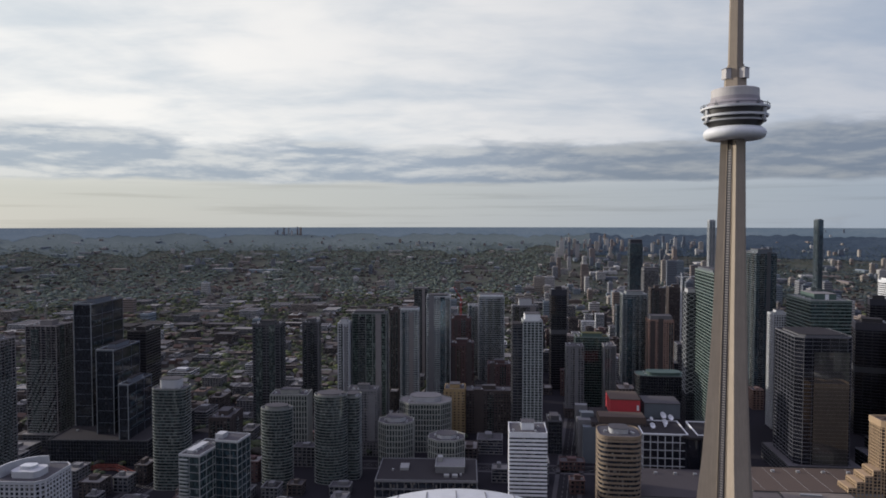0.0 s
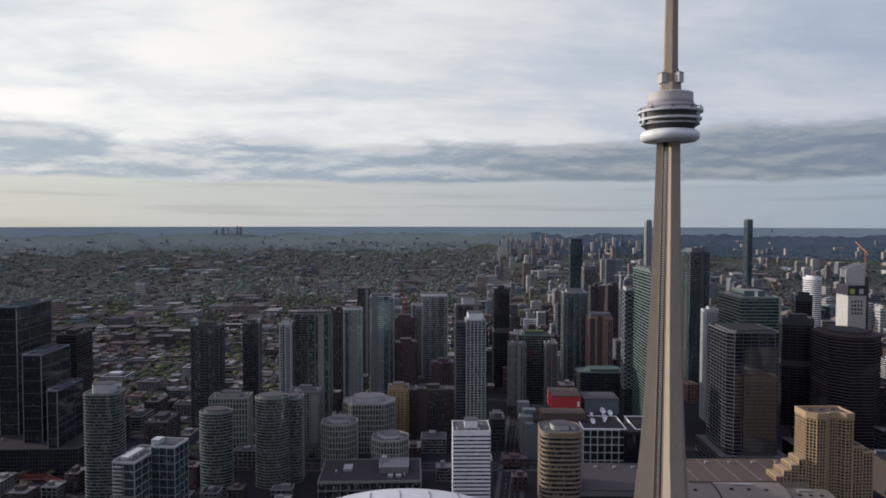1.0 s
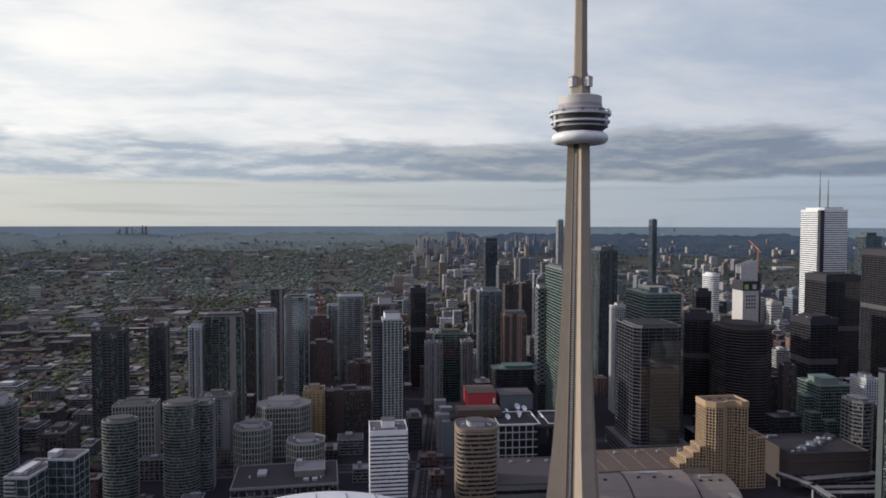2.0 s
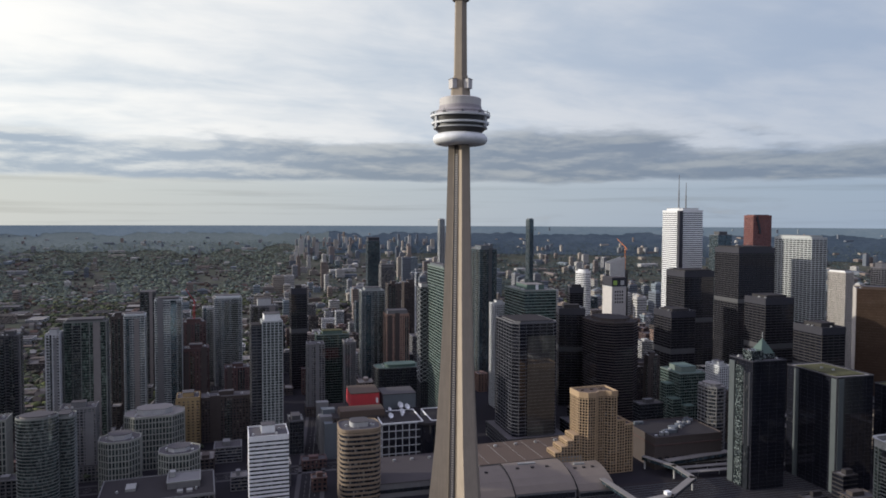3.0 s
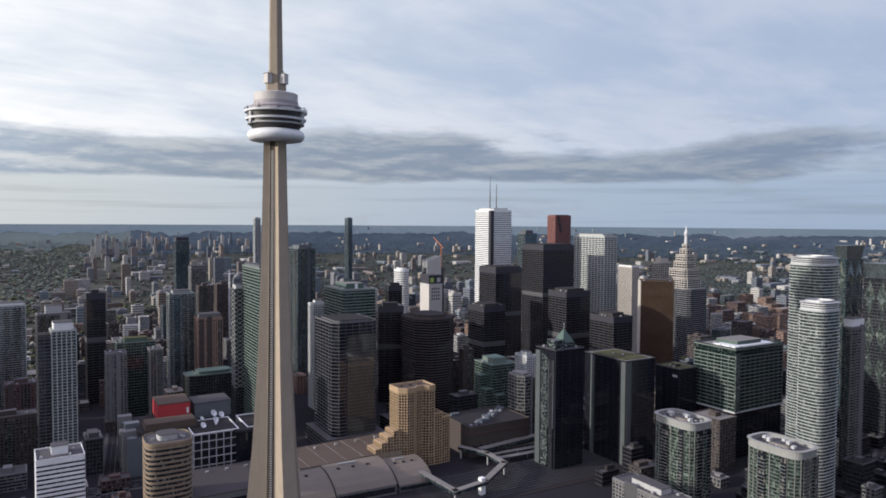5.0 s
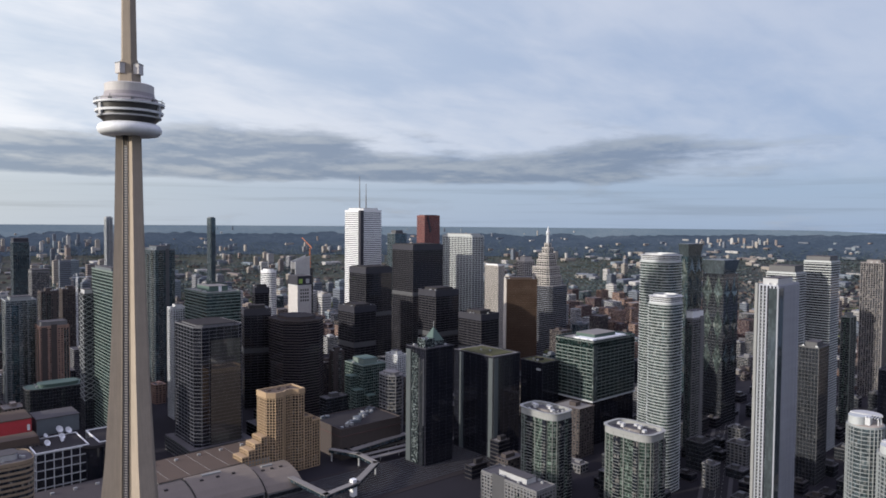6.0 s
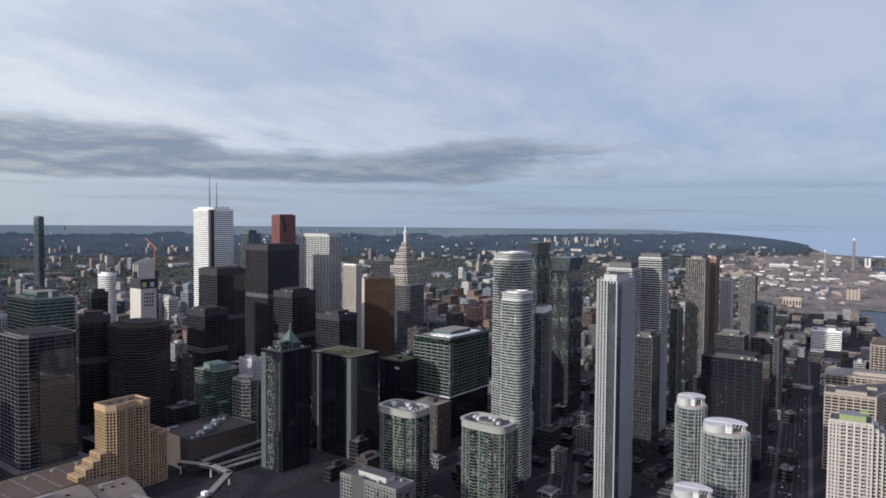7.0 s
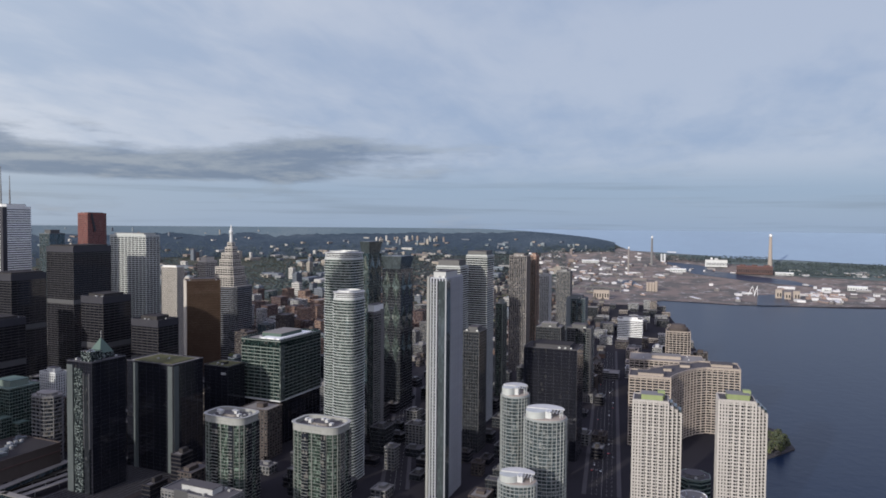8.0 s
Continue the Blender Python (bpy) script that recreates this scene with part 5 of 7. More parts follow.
faceted("pale faceted glass office tower", 991.4, 422.1, 40.0, 15.2, 233.0, -6.0, "g_teal", "g_sea", 6)
faceted("dark faceted glass office tower with folded corners", 941.8, 358.8, 40.0, 30.0, 214.2, -6.0, "g_dark", "g_sea", 6)
tx, ty, tw, td, th_, tr = 650.8, 197.2, 46.8, 18.0, 215.6, -4.0
slab = block("condo_tower", "very slim ribbed tower with white balcony edge", 650.8, 197.2, 46.8, 18.0, 215.6, -4.0, "rib_slate", house=0.7, tall=6.0, house_mat="pale")
part("end_fin", Pile().box(-tw / 2 - 1.0, td / 2 - 0.8, 0, 2.6, 2.4, th_ + 2), "balc", slab, "pale end wall")
part("glass_strip", Pile().box(-tw / 2 - 0.4, -td * 0.30, 0, 1.8, td * 0.36, th_ - 2), "g_facet", slab, "smooth grey glass corner")
part("glass_strip", Pile().box(-tw * 0.40, -td / 2 - 0.4, 0, tw * 0.2, 1.8, th_ - 2), "g_facet", slab, "smooth grey glass corner")
balcony = Pile().box(0, 0, 0, 1.4, td * 0.34, 0.8).mesh("balcony", "balc_grey")
for k in range(int(th_ / 3.0) - 2):
    link("balcony", balcony, slab, Matrix.Translation((-tw / 2 - 0.8, td * 0.20, 6 + k * 3.0)))
block("condo_tower", "white striped condo tower with dark cap", 858.1, 251.2, 30.0, 31.3, 213.2, -4.0, "balc_dark", house=0.9, tall=8.0, house_mat="dark")
block("condo_tower", "tall white striped condo tower with dark cap", 916.2, 228.5, 30.0, 28.6, 225.0, -4.0, "balc_dark", house=0.9, tall=6.0, house_mat="dark")
block("office_block", "dark blue glass block", 788.8, 201.8, 30.0, 19.1, 142.1, -4.0, "glass_dark", house=0.6)
block("condo_tower", "slender green glass condo tower", 997.4, 216.0, 22.0, 10.8, 151.2, -4.0, "balc_pale", house=0.6)
block("condo_tower", "dark brown condo tower with silver ribs", 1252.3, 236.9, 30.0, 31.2, 209.3, -4.0, "rib_brown", house=0.6)
block("condo_tower", "thin brown condo tower", 1323.2, 222.1, 24.0, 11.9, 207.5, -4.0, "grid_rose", house=0.6)
block("apartment_block", "plain grey concrete slab", 1355.4, 204.6, 22.0, 17.5, 167.8, -4.0, "grid_pale", house=0.5)
block("apartment_block", "grey banded apartment tower", 1561.8, 193.9, 28.0, 30.0, 162.6, -4.0, "band_grey", house=0.5)
block("office_tower", "navy glass office block", 1188.2, 125.2, 30.0, 31.7, 143.2, -4.0, "glass_blue", house=0.6)
block("office_block", "dark brown banded office block", 1069.4, 107.2, 30.0, 35.7, 110.7, -4.0, "band_dark", house=0.6)
block("office_block", "dark low glass block with pale roof", 994.5, 142.4, 30.0, 35.9, 121.2, -4.0, "glass_dark", house=0.6, roof="roof_pale")
block("office_tower", "broad black glass office tower", 802.0, 110.5, 40.0, 61.6, 126.6, -4.0, "sheer", roof="roof_dark", house=0.7, tall=4.0)
roundc_a = block("condo_tower", "round white condo tower with drum crown", 601.6, 116.6, 26.0, 24.4, 116.6, -0.0, "balc_thin", plan="oval", roof="roof_pale", house=0, clutter=0)
roundc_b = block("condo_tower", "round grey white condo tower with curved crown", 573.5, 85.2, 30.0, 35.3, 106.4, -0.0, "balc_thin", plan="oval", roof="roof_pale", house=0, clutter=0)
roundc_c = block("condo_tower", "low round white condo tower", 527.5, 99.5, 24.0, 30.1, 67.0, -0.0, "balc_thin", plan="oval", roof="roof_pale", house=0, clutter=0)


def saw_tower(label, x, y, w, d, h, rz, shoulder):
    """Cream tower whose front runs in slanting bays and whose shoulder steps back and down."""
    ob = thing("apartment_tower", label, "building", x, y, rz)
    TAKEN.append((x, y, 0.5 * math.hypot(w, d)))
    main = d * (1 - shoulder)
    front = []
    bays = max(3, round(main / 4.6))
    for k in range(bays):
        b = d / 2 - main * (k + 1) / bays
        front += [(-w / 2 + (1.3 if k > 1 else 0.2), d / 2 - main * k / bays), (-w / 2, b)]
    foot = [(w / 2, d / 2 - main), (w / 2, d / 2)] + front
    volume(ob, foot, 0, h, "condo_white", 2)
    deck = rect(w - 1, main - 1, 0.3, (d - main) / 2)
    part("roof", Pile().prism(deck, h, h + 0.3), "roof", ob)
    part("parapet", Pile().ring(grow(deck, 0.6), deck, h, h + 1.1), "cream", ob)
    house = part("roof_house", Pile().box(-1.0, (d - main) / 2 - 1, h + 0.3, w * 0.55, main * 0.62, 4.4), "moss", ob, "pale green roof house")
    part("roof_house_cap", Pile().box(-1.0, (d - main) / 2 - 1, h + 4.7, w * 0.58, main * 0.65, 0.4), "grey", house)
    part("roof_box", Pile().box(3.0, (d - main) / 2 - main * 0.3, h + 0.3, 6, 6, 6.5), "moss", ob)
    steps = 3
    for k in range(steps):
        y1, y0 = d / 2 - main - (d - main) * k / steps, d / 2 - main - (d - main) * (k + 1) / steps
        hk, back = h - 3.2 - 2.9 * k, 1.6 + 1.7 * k
        bay = [(-w / 2 + back, y0), (w / 2 - 1, y0), (w / 2 - 1, y1), (-w / 2 + back + 1.2, y1)]
        volume(ob, bay, 0, hk, "condo_white", 0)
        part("shoulder_roof", Pile().prism(grow(bay, 0.3), hk, hk + 0.5), "blue_stone" if k == 0 else "roof_pale", ob)
        part("roof_glass", Pile().prism(scaled(bay, 0.6, -w * 0.1, y0 * 0.4), hk + 0.5, hk + 2.6), "g_blue", ob, "blue glass roof terrace")
    return ob


saw_tower("cream white apartment tower with green roof house", 622.0, -4.4, 24.0, 39.3, 118.1, -0.0, 0.27)
saw_tower("cream white apartment tower beside the water", 617.8, -71.5, 24.0, 36.8, 124.8, -0.0, 0.24)
beige = thing("apartment_block", "large beige apartment block with bent wings on the quay", "building", 905, -40)
TAKEN.extend([(890, 0, 42), (950, -70, 52)])
wings = [(40, -67), (80, -67), (80, -20), (20, 38), (0, 46), (0, 67), (-40, 67), (-40, 19), (-33, 18.5), (-12, 11), (13, -2), (30, -14), (40, -27)]
volume(beige, wings, 0, 84, "beige_wide", 2)
part("roof", Pile().prism(grow(wings, 0.1), 84, 84.4), "roof", beige)
part("parapet", Pile().ring(grow(wings, 0.7), grow(wings, -0.3), 83.8, 86.0), "beige", beige, "deep pale beige roof edge")
for bx, by, bw, bd in ((-22, 42, 18, 30), (62, -46, 20, 26), (10, 22, 14, 10), (42, 0, 16, 12)):
    house = part("plant_room", Pile().box(bx, by, 84.4, bw, bd, 3.4), "beige", beige)
    part("plant_roof", Pile().box(bx, by, 87.8, bw + 0.8, bd + 0.8, 0.4), "roof", house)
block("garden_pavilion", "green glass pavilion with sloping grey roof", 715, -41, 30, 30, 22, 0, "green_band", plan="oct", roof="roof", house=0.6, tall=3.0, house_mat="grey")
block("entrance_drum", "low white entrance drum between the towers", 668, -38, 24, 24, 19, 0, "ribbon", plan="oval", roof="roof_pale", house=0)
block("hotel", "white stepped hotel with banded floors", 1717.2, 53.6, 36.0, 57.5, 42.0, -0.0, "band_white", house=0.6)
drum = block("hotel", "beige hotel with a dark round rooftop drum", 1399.2, -45.7, 40.0, 43.4, 65.4, -0.0, "beige_wide", plan="cut", house=0, storey=4.2)
dh = [*(1399.2, -45.7, 40.0, 43.4, 65.4, -0.0)][4]
part("roof_drum", Pile().lathe([(17, dh), (18.5, dh + 2), (18.5, dh + 6), (15, dh + 7), (13, dh + 12), (8, dh + 13), (0.2, dh + 13)], 32), "brown", drum, "dark round rooftop restaurant")
block("apartment_block", "broad low beige block with flat roofs", 1159.8, -20.4, 60.0, 111.0, 54.9, -0.0, "beige_wide", roof="roof_pale", house=0.4, storey=4.0)

for tower_, (w_, d_, h_) in ((round_a, [*(551.3, 374.5, 30.0, 45.4, 86.8, -6.0)][2:5]), (round_b, [*(568.5, 290.5, 32.0, 48.6, 81.8, -6.0)][2:5])):
    ring_ = oval(w_ + 1.2, d_ + 1.2, 32, 4.0)
    part("crown_ring", Pile().ring(ring_, scaled(ring_, 0.93), h_ - 3.0, h_ + 3.6), "balc", tower_, "plain curved concrete crown")
    part("crown_lip", Pile().ring(grow(ring_, 1.3), scaled(ring_, 0.92), h_ + 3.4, h_ + 3.9), "balc", tower_, "thin overhanging crown lip")
    for fx_, fy_, run_ in ((-0.5, 0.14, 7.0), (-0.5, -0.26, 4.6), (-0.12, -0.5, 6.0), (0.28, -0.5, 4.0)):
        tier = Pile()
        dx_, dy_ = (1.6, run_) if fx_ == -0.5 else (run_, 1.6)
        # Proud dark box whose colour stands for the shade of recessed balconies.
        tier.box(fx_ * w_, fy_ * d_, 0, dx_ + 0.9, dy_, h_ - 3.2, 1)
        for k in range(1, int((h_ - 4) / 3.0)):
            tier.box(fx_ * w_, fy_ * d_, k * 3.0, dx_ + 2.6, dy_ + 0.4, 0.3, 0)
        part("balcony_tier", tier, ["balc_dim", "g_shade"], tower_, "column of balconies with its shade painted as dark glass", kind="stuff")
    for k in range(5):
        part("roof_box", Pile().box(-w_ * 0.2 + (k % 3) * 5.0, -d_ * 0.3 + k * d_ * 0.15, h_ + 3.2, 4.0, 3.0, 2.2 + (k % 2) * 1.2), "pale", tower_)


for tower_, (w_, d_, h_), lift_ in ((roundc_a, [*(601.6, 116.6, 26.0, 24.4, 116.6, -0.0)][2:5], 7.5), (roundc_b, [*(573.5, 85.2, 30.0, 35.3, 106.4, -0.0)][2:5], 7.0), (roundc_c, [*(527.5, 99.5, 24.0, 30.1, 67.0, -0.0)][2:5], 6.5)):
    part("terrace", Pile().prism(oval(w_ * 0.96, d_ * 0.96, 40), h_ + 1.0, h_ + 1.5), "beige", tower_, "pale tan roof terrace")
    part("roof_drum", Pile().prism([(x - w_ * 0.12, y + d_ * 0.2) for x, y in oval(w_ * 0.62, d_ * 0.5, 32)], h_ + 1.4, h_ + lift_), "silver_dull", tower_, "round white rooftop drum")
    part("roof_wall", Pile().box(-w_ * 0.12, -d_ * 0.1, h_ + 1.4, w_ * 0.3, d_ * 0.14, lift_ - 1.0), "clad", tower_)
    lid = [p for p in oval(w_ * 0.9, d_ * 0.9, 40) if p[0] > -w_ * 0.05]
    part("roof_slab", Pile().prism(lid, h_ + lift_, h_ + lift_ + 0.8), "pale", tower_, "curved slab of the open roof frame")
    for k in range(5):
        part("roof_beam", Pile().box(-w_ * 0.16, -d_ * 0.38 + k * d_ * 0.075, h_ + lift_ + 0.05, w_ * 0.42, 0.5, 0.6), "clad", tower_)
    for k in range(4):
        part("roof_post", Pile().box(w_ * 0.1 * (k - 1.2), -d_ * 0.42 + 0.04 * d_ * abs(k - 1.5), h_ + 1.4, 0.6, 0.6, lift_ - 1.4), "clad", tower_)


bw_, bd_, bh_ = [*(631.4, 513.3, 44.1, 65.6, 115.7, -6.0)][2:5]
part("roof_garden", Pile().prism(rect(bw_ * 0.8, bd_ * 0.8), bh_ + 0.25, bh_ + 1.0), "roof_green", black_glass, "planted roof inside a pale rim")
for k in (-0.44, 0.30):
    part("glass_slot", Pile().box(-bw_ / 2 - 0.2, bd_ * k, 0, 0.8, 6.5, bh_ - 1), "slot", black_glass, "paler vertical glass bay")
part("glass_slot", Pile().box(-bw_ / 2 + 4.2, -bd_ / 2 - 0.2, 0, 6.5, 0.8, bh_ - 1), "slot", black_glass, "paler vertical glass bay")
ow, od, oh = [*(770.5, 448.9, 86.6, 56.8, 124.7, -6.0)][2:5]
# Lower storeys go black: the shadow cast on them is in the material.
volume(glass_office, rect(ow - 1, od - 1), 0, 53, "sheer", 1)
part("ledge", Pile().prism(rect(ow + 2.4, od + 2.4), 52.8, 54.2), "clad", glass_office, "white ledge between the two halves")
part("corner_glass", Pile().box(-ow / 2 + 3.4, -od / 2 - 0.3, 54.2, 8.0, 1.8, oh - 58), "g_sage", glass_office, "pale green glass corner")
part("roof_screen", Pile().ring(rect(ow + 0.6, od + 0.6), rect(ow - 0.6, od - 0.6), oh - 7, oh + 2.5), "g_green", glass_office, "plain green glass top storey")
part("roof_deck", Pile().prism(rect(ow * 0.8, od * 0.5, 0, -od * 0.12), oh + 0.3, oh + 2.2), "white", glass_office, "bright white roof deck")
block("office_tower", "dark teal office tower behind the bank tower", 1161.0, 1230.7, 36.0, 30.0, 238.2, -6.0, "glass_teal", house=0.6, tall=8.0, house_mat="dark")
step_sib = block("office_tower", "pale stone tower with stepped shoulders", 1245.8, 904.4, 32.9, 21.7, 183.5, -6.0, "stone_step", house=0.7, tall=9.0)
market = thing("market_hall", "broad dark brown brick hall with roof machines", "hall", 528, 628, -6)
TAKEN.append((528, 628, 46))
part("wall", Pile().box(0, 0, 0, 84, 62, 34), "brown", market)
part("roof", Pile().box(0, 0, 34, 83, 61, 0.4), "roof_dark", market)
part("parapet", Pile().ring(rect(84.6, 62.6), rect(83, 61), 33.6, 35.4), "brown", market)
part("cornice", Pile().ring(rect(85.2, 63.2), rect(84.1, 62.1), 26.0, 27.0), "brick", market)
for k in range(26):
    part("roof_unit", Pile().box(-36 + (k * 17) % 73, -24 + (k * 11) % 49, 34.4, 3 + (k % 3) * 2, 2.4 + (k % 4), 1.4 + (k % 5) * 0.6), "slate" if k % 3 else "steel", market)
for k in range(9):
    part("window", Pile().box(-36 + k * 9, -31.1, 6, 4.5, 0.5, 7), "g_dark", market)
gx2, gy2, gw2, gd2, gh2, gr2 = 942.4, 694.4, 51.1, 35.3, 173.4, -46.0
# Sun gleam on the gold end face, put in as a pale panel.
part("edge_strip", Pile().box(-gw2 / 2 - 0.4, 0, 0, 1.0, gd2 * 0.98, gh2 + 1), "warm_stone", gold, "pale panel painting the sunlit gleam of the end face")
rx2, ry2, rw2, rd2, rh2, rr2 = 1138.3, 1102.2, 43.6, 27.4, 281.3, -6.0
for k in range(4):
    part("notch", Pile().box(-rw2 * 0.30 + k * 2.2, -rd2 / 2 - 0.3, rh2 - 13 - k * 8, 3.6, 2.4, 13), "black", red_tower, "dark stepped notch")
canopy_mesh = Pile().box(0, 0, 5.2, 150, 7, 0.6).mesh("roof_sheet", "roof_pale")
post_mesh = Pile().lathe([(0.3, 0), (0.3, 5.3)], 8).mesh("post", "steel")
for k in range(4):
    ob = thing("platform_canopy", "long pale canopy over railway platform", "canopy", 575 - k * 3, 560 + k * 14, -9, 0.3, "platform canopies")
    link("roof_sheet", canopy_mesh, ob)
    for j in range(6):
        link("post", post_mesh, ob, Matrix.Translation((-62 + j * 25, 0, 0)))

# ---- tan hotel ----
hx, hy, hh, hr = 418.9, 624.0, 87.1, -4.0
hotel = thing("hotel_tower", "tan stepped hotel tower with deep window grid", "hotel", hx, hy, hr)
TAKEN.append((hx, hy, 45))
folds = [(-20.5, -7.0), (-13.5, -13.0), (-5.0, -13.0), (1.0, -8.5), (9.0, -8.5), (14.0, -13.0), (20.5, -13.0), (20.5, 12.0), (-20.5, 12.0)]
volume(hotel, folds, 0, hh, "grid_tan")
part("roof", Pile().prism(grow(folds, -0.3), hh, hh + 0.3), "roof_brown", hotel)
part("crown_wall", Pile().ring(grow(folds, 1.0), grow(folds, -0.5), hh - 4.2, hh + 1.8), "tan", hotel, "plain tan top storey that follows the folded front")
for k in range(3):
    part("roof_unit", Pile().box(-12 + k * 11, 4, hh + 0.3, 4.0, 3.0, 1.3), "roof_brown", hotel)
for k in range(2):
    wing = rect(9.4, 25 - 3 * k, 20.8 + 4.9 + 9.6 * k, -1.0 - 1.5 * k)
    volume(hotel, wing, 0, hh - 31 - 5.2 * k, "grid_tan")
    part("wing_roof", Pile().prism(grow(wing, 0.2), hh - 31 - 5.2 * k, hh - 30.6 - 5.2 * k), "roof_brown", hotel)
    part("wing_parapet", Pile().ring(grow(wing, 0.6), grow(wing, -0.3), hh - 31 - 5.2 * k, hh - 29.4 - 5.2 * k), "tan", hotel)
for k in range(4):
    wing = rect(7, 18, -24.4 - 7.2 * k, 0.0)
    volume(hotel, wing, 0, hh - 44 - 5.5 * k, "grid_tan")
    part("step_roof", Pile().prism(grow(wing, 0.3), hh - 44 - 5.5 * k, hh - 43.2 - 5.5 * k), "tan", hotel)

# ---- broadcast block with dishes ----
bx, by, bw, bd, bh, br = 250.5, 748.5, 47.7, 60.0, 42.7, -6.0
studio = thing("studio_block", "broadcast block with white grid front and red box", "building", bx, by, br)
TAKEN.append((bx, by, 75))
for cx, cw in ((-11.5, 46.0), (33.0, 22.0)):
    foot = rect(cw, 50, cx, 0)
    volume(studio, foot, 0, bh, "grid_line", 2, 7.6)
    part("roof", Pile().prism(grow(foot, 0.2), bh, bh + 0.4), "roof_dark", studio)
    part("parapet", Pile().ring(grow(foot, 0.7), grow(foot, -0.3), bh, bh + 1.3), "white", studio)
part("glass_drum", Pile().prism(oval(22, 26, 32), 0, bh - 2), "g_black", studio, "dark curved glass front", Matrix.Translation((18.0, -18.0, 0)))
part("drum_roof", Pile().prism(oval(27, 32, 32), bh - 2, bh + 0.5), "roof_dark", studio, "", Matrix.Translation((18.0, -18.0, 0)))
foot = rect(62, 64, -54, 34)
volume(studio, foot, 0, bh + 3, "grid_brown", 2, 5.0)
part("roof", Pile().prism(grow(foot, 0.2), bh + 3, bh + 3.4), "roof_dark", studio)
part("brown_roof", Pile().prism(rect(52, 24, -52, 14), bh + 3.4, bh + 10, top=rect(50, 22, -52, 14)), "roof_brown", studio, "flat brown roof")
part("red_box", Pile().prism(rect(34, 40, -44, 55), bh + 3, bh + 21), "red", studio, "bright red roof box")
part("red_box_roof", Pile().prism(rect(35, 41, -44, 55), bh + 21, bh + 21.8), "roof_brown", studio)
part("red_box_sign", Pile().prism([(-31, 34.6), (-28.5, 34.6), (-28.5, 34.9), (-31, 34.9)], bh + 9, bh + 15), "white", studio, "pale square sign")
part("grey_box", Pile().prism(rect(40, 34, -2, 54), bh, bh + 17), "slate", studio)
part("grey_box_roof", Pile().prism(rect(41, 35, -2, 54), bh + 17, bh + 17.8), "roof", studio)
for k in range(6):
    part("step_block", Pile().box(-88 - (k % 2) * 4, 6 + 11 * k, 0, 14, 10, bh - 2 + (k % 3) * 5), "grey" if k % 2 else "slate", studio)


def dish(x, y, z, r, turn):
    ob = thing("satellite_dish", "white round satellite dish on a short mast", "satellite dish", x, y, turn, z, "studio dishes")
    part("mast", Pile().bar((0, 0, 0), (0, 0, r * 1.1), 0.5), "steel", ob)
    bowl = Pile().lathe([(0.01, 0), (r * 0.4, r * 0.06), (r * 0.75, r * 0.2), (r, r * 0.38), (r * 0.98, r * 0.42), (r * 0.7, r * 0.24), (0.01, r * 0.06)], 24)
    part("bowl", bowl, "white", ob, m=pose(0, 0, r * 1.2, 55, 0, 0), smooth=True)
    part("feed", Pile().bar((0, 0, r * 1.2), (0, -r * 0.7, r * 1.7), 0.25), "steel", ob)


for x, y, z, r in ((-6, 6, 43.2, 5.2), (4, 24, 43.2, 5.4), (-3, 31, 43.2, 6.0), (-17, 24, 43.2, 3.4), (-22, -8, 43.2, 5.0), (-7, 0, 43.2, 3.0)):
    c, s_ = math.cos(radians(br)), math.sin(radians(br))
    dish(bx + c * x - s_ * y, by + s_ * x + c * y, z, r * 0.66, 25)

# ---- stadium roof, convention halls, footbridge, rails ----
stadium = thing("stadium", "white domed stadium roof seen over its rim", "stadium", 9.0, 412.0)
TAKEN.append((9, 412, 112))
part("dome", Pile().lathe([(104, 40), (103, 52), (92, 70), (74, 78.4), (52, 84), (25, 86.8), (0.1, 87.6)], 72), "clad", stadium, smooth=True)
part("drum", Pile().lathe([(108, 0), (108, 38), (104, 42)], 72), "pale", stadium)
DOME = ((0, 87.6), (25, 86.8), (52, 84.0), (74, 78.4), (92, 70.0))
dome_z = lambda x, y: float(np.interp(math.hypot(x, y), [r for r, _ in DOME], [z for _, z in DOME]))
for k in range(-3, 4):
    x, seam = 20.0 * k, Pile()
    for y in range(-60, 60, 12):
        seam.bar((x, y, dome_z(x, y) + 0.1), (x, y + 12, dome_z(x, y + 12) + 0.1), 0.7)
    part("roof_seam", seam, "grey", stadium)


def flat_hall(label, x, y, w, d, h, rz, roof, lines=0, skin_="balc"):
    ob = thing("convention_hall", label, "hall", x, y, rz, 0, "convention halls")
    TAKEN.append((x, y, 0.5 * math.hypot(w, d)))
    part("wall", Pile().prism(rect(w, d), 0, h), skin_, ob)
    part("roof", Pile().prism(grow(rect(w, d), 0.4), h, h + 0.6), roof, ob)
    seam = Pile().box(0, 0, h + 0.6, 0.35, d * 0.98, 0.2).mesh("roof_seam", "rib_warm")
    for k in range(lines):
        link("roof_seam", seam, ob, Matrix.Translation((-w / 2 + w * (k + 0.5) / lines, 0, 0)))
    band = Pile().box(0, -d / 2 - 0.05, h * 0.35, w * 0.96, 0.3, h * 0.25)
    part("window_strip", band, "g_dark", ob)
    for k in range(5):
        part("roof_unit", Pile().box(-w * 0.4 + w * 0.2 * k, d * 0.3, h + 0.6, 3.2, 2.4, 1.8), "steel", ob)
    return ob


flat_hall("low convention hall with brown paved roof", 348, 651, 120, 62, 22, -4, "roof_brown", 6)


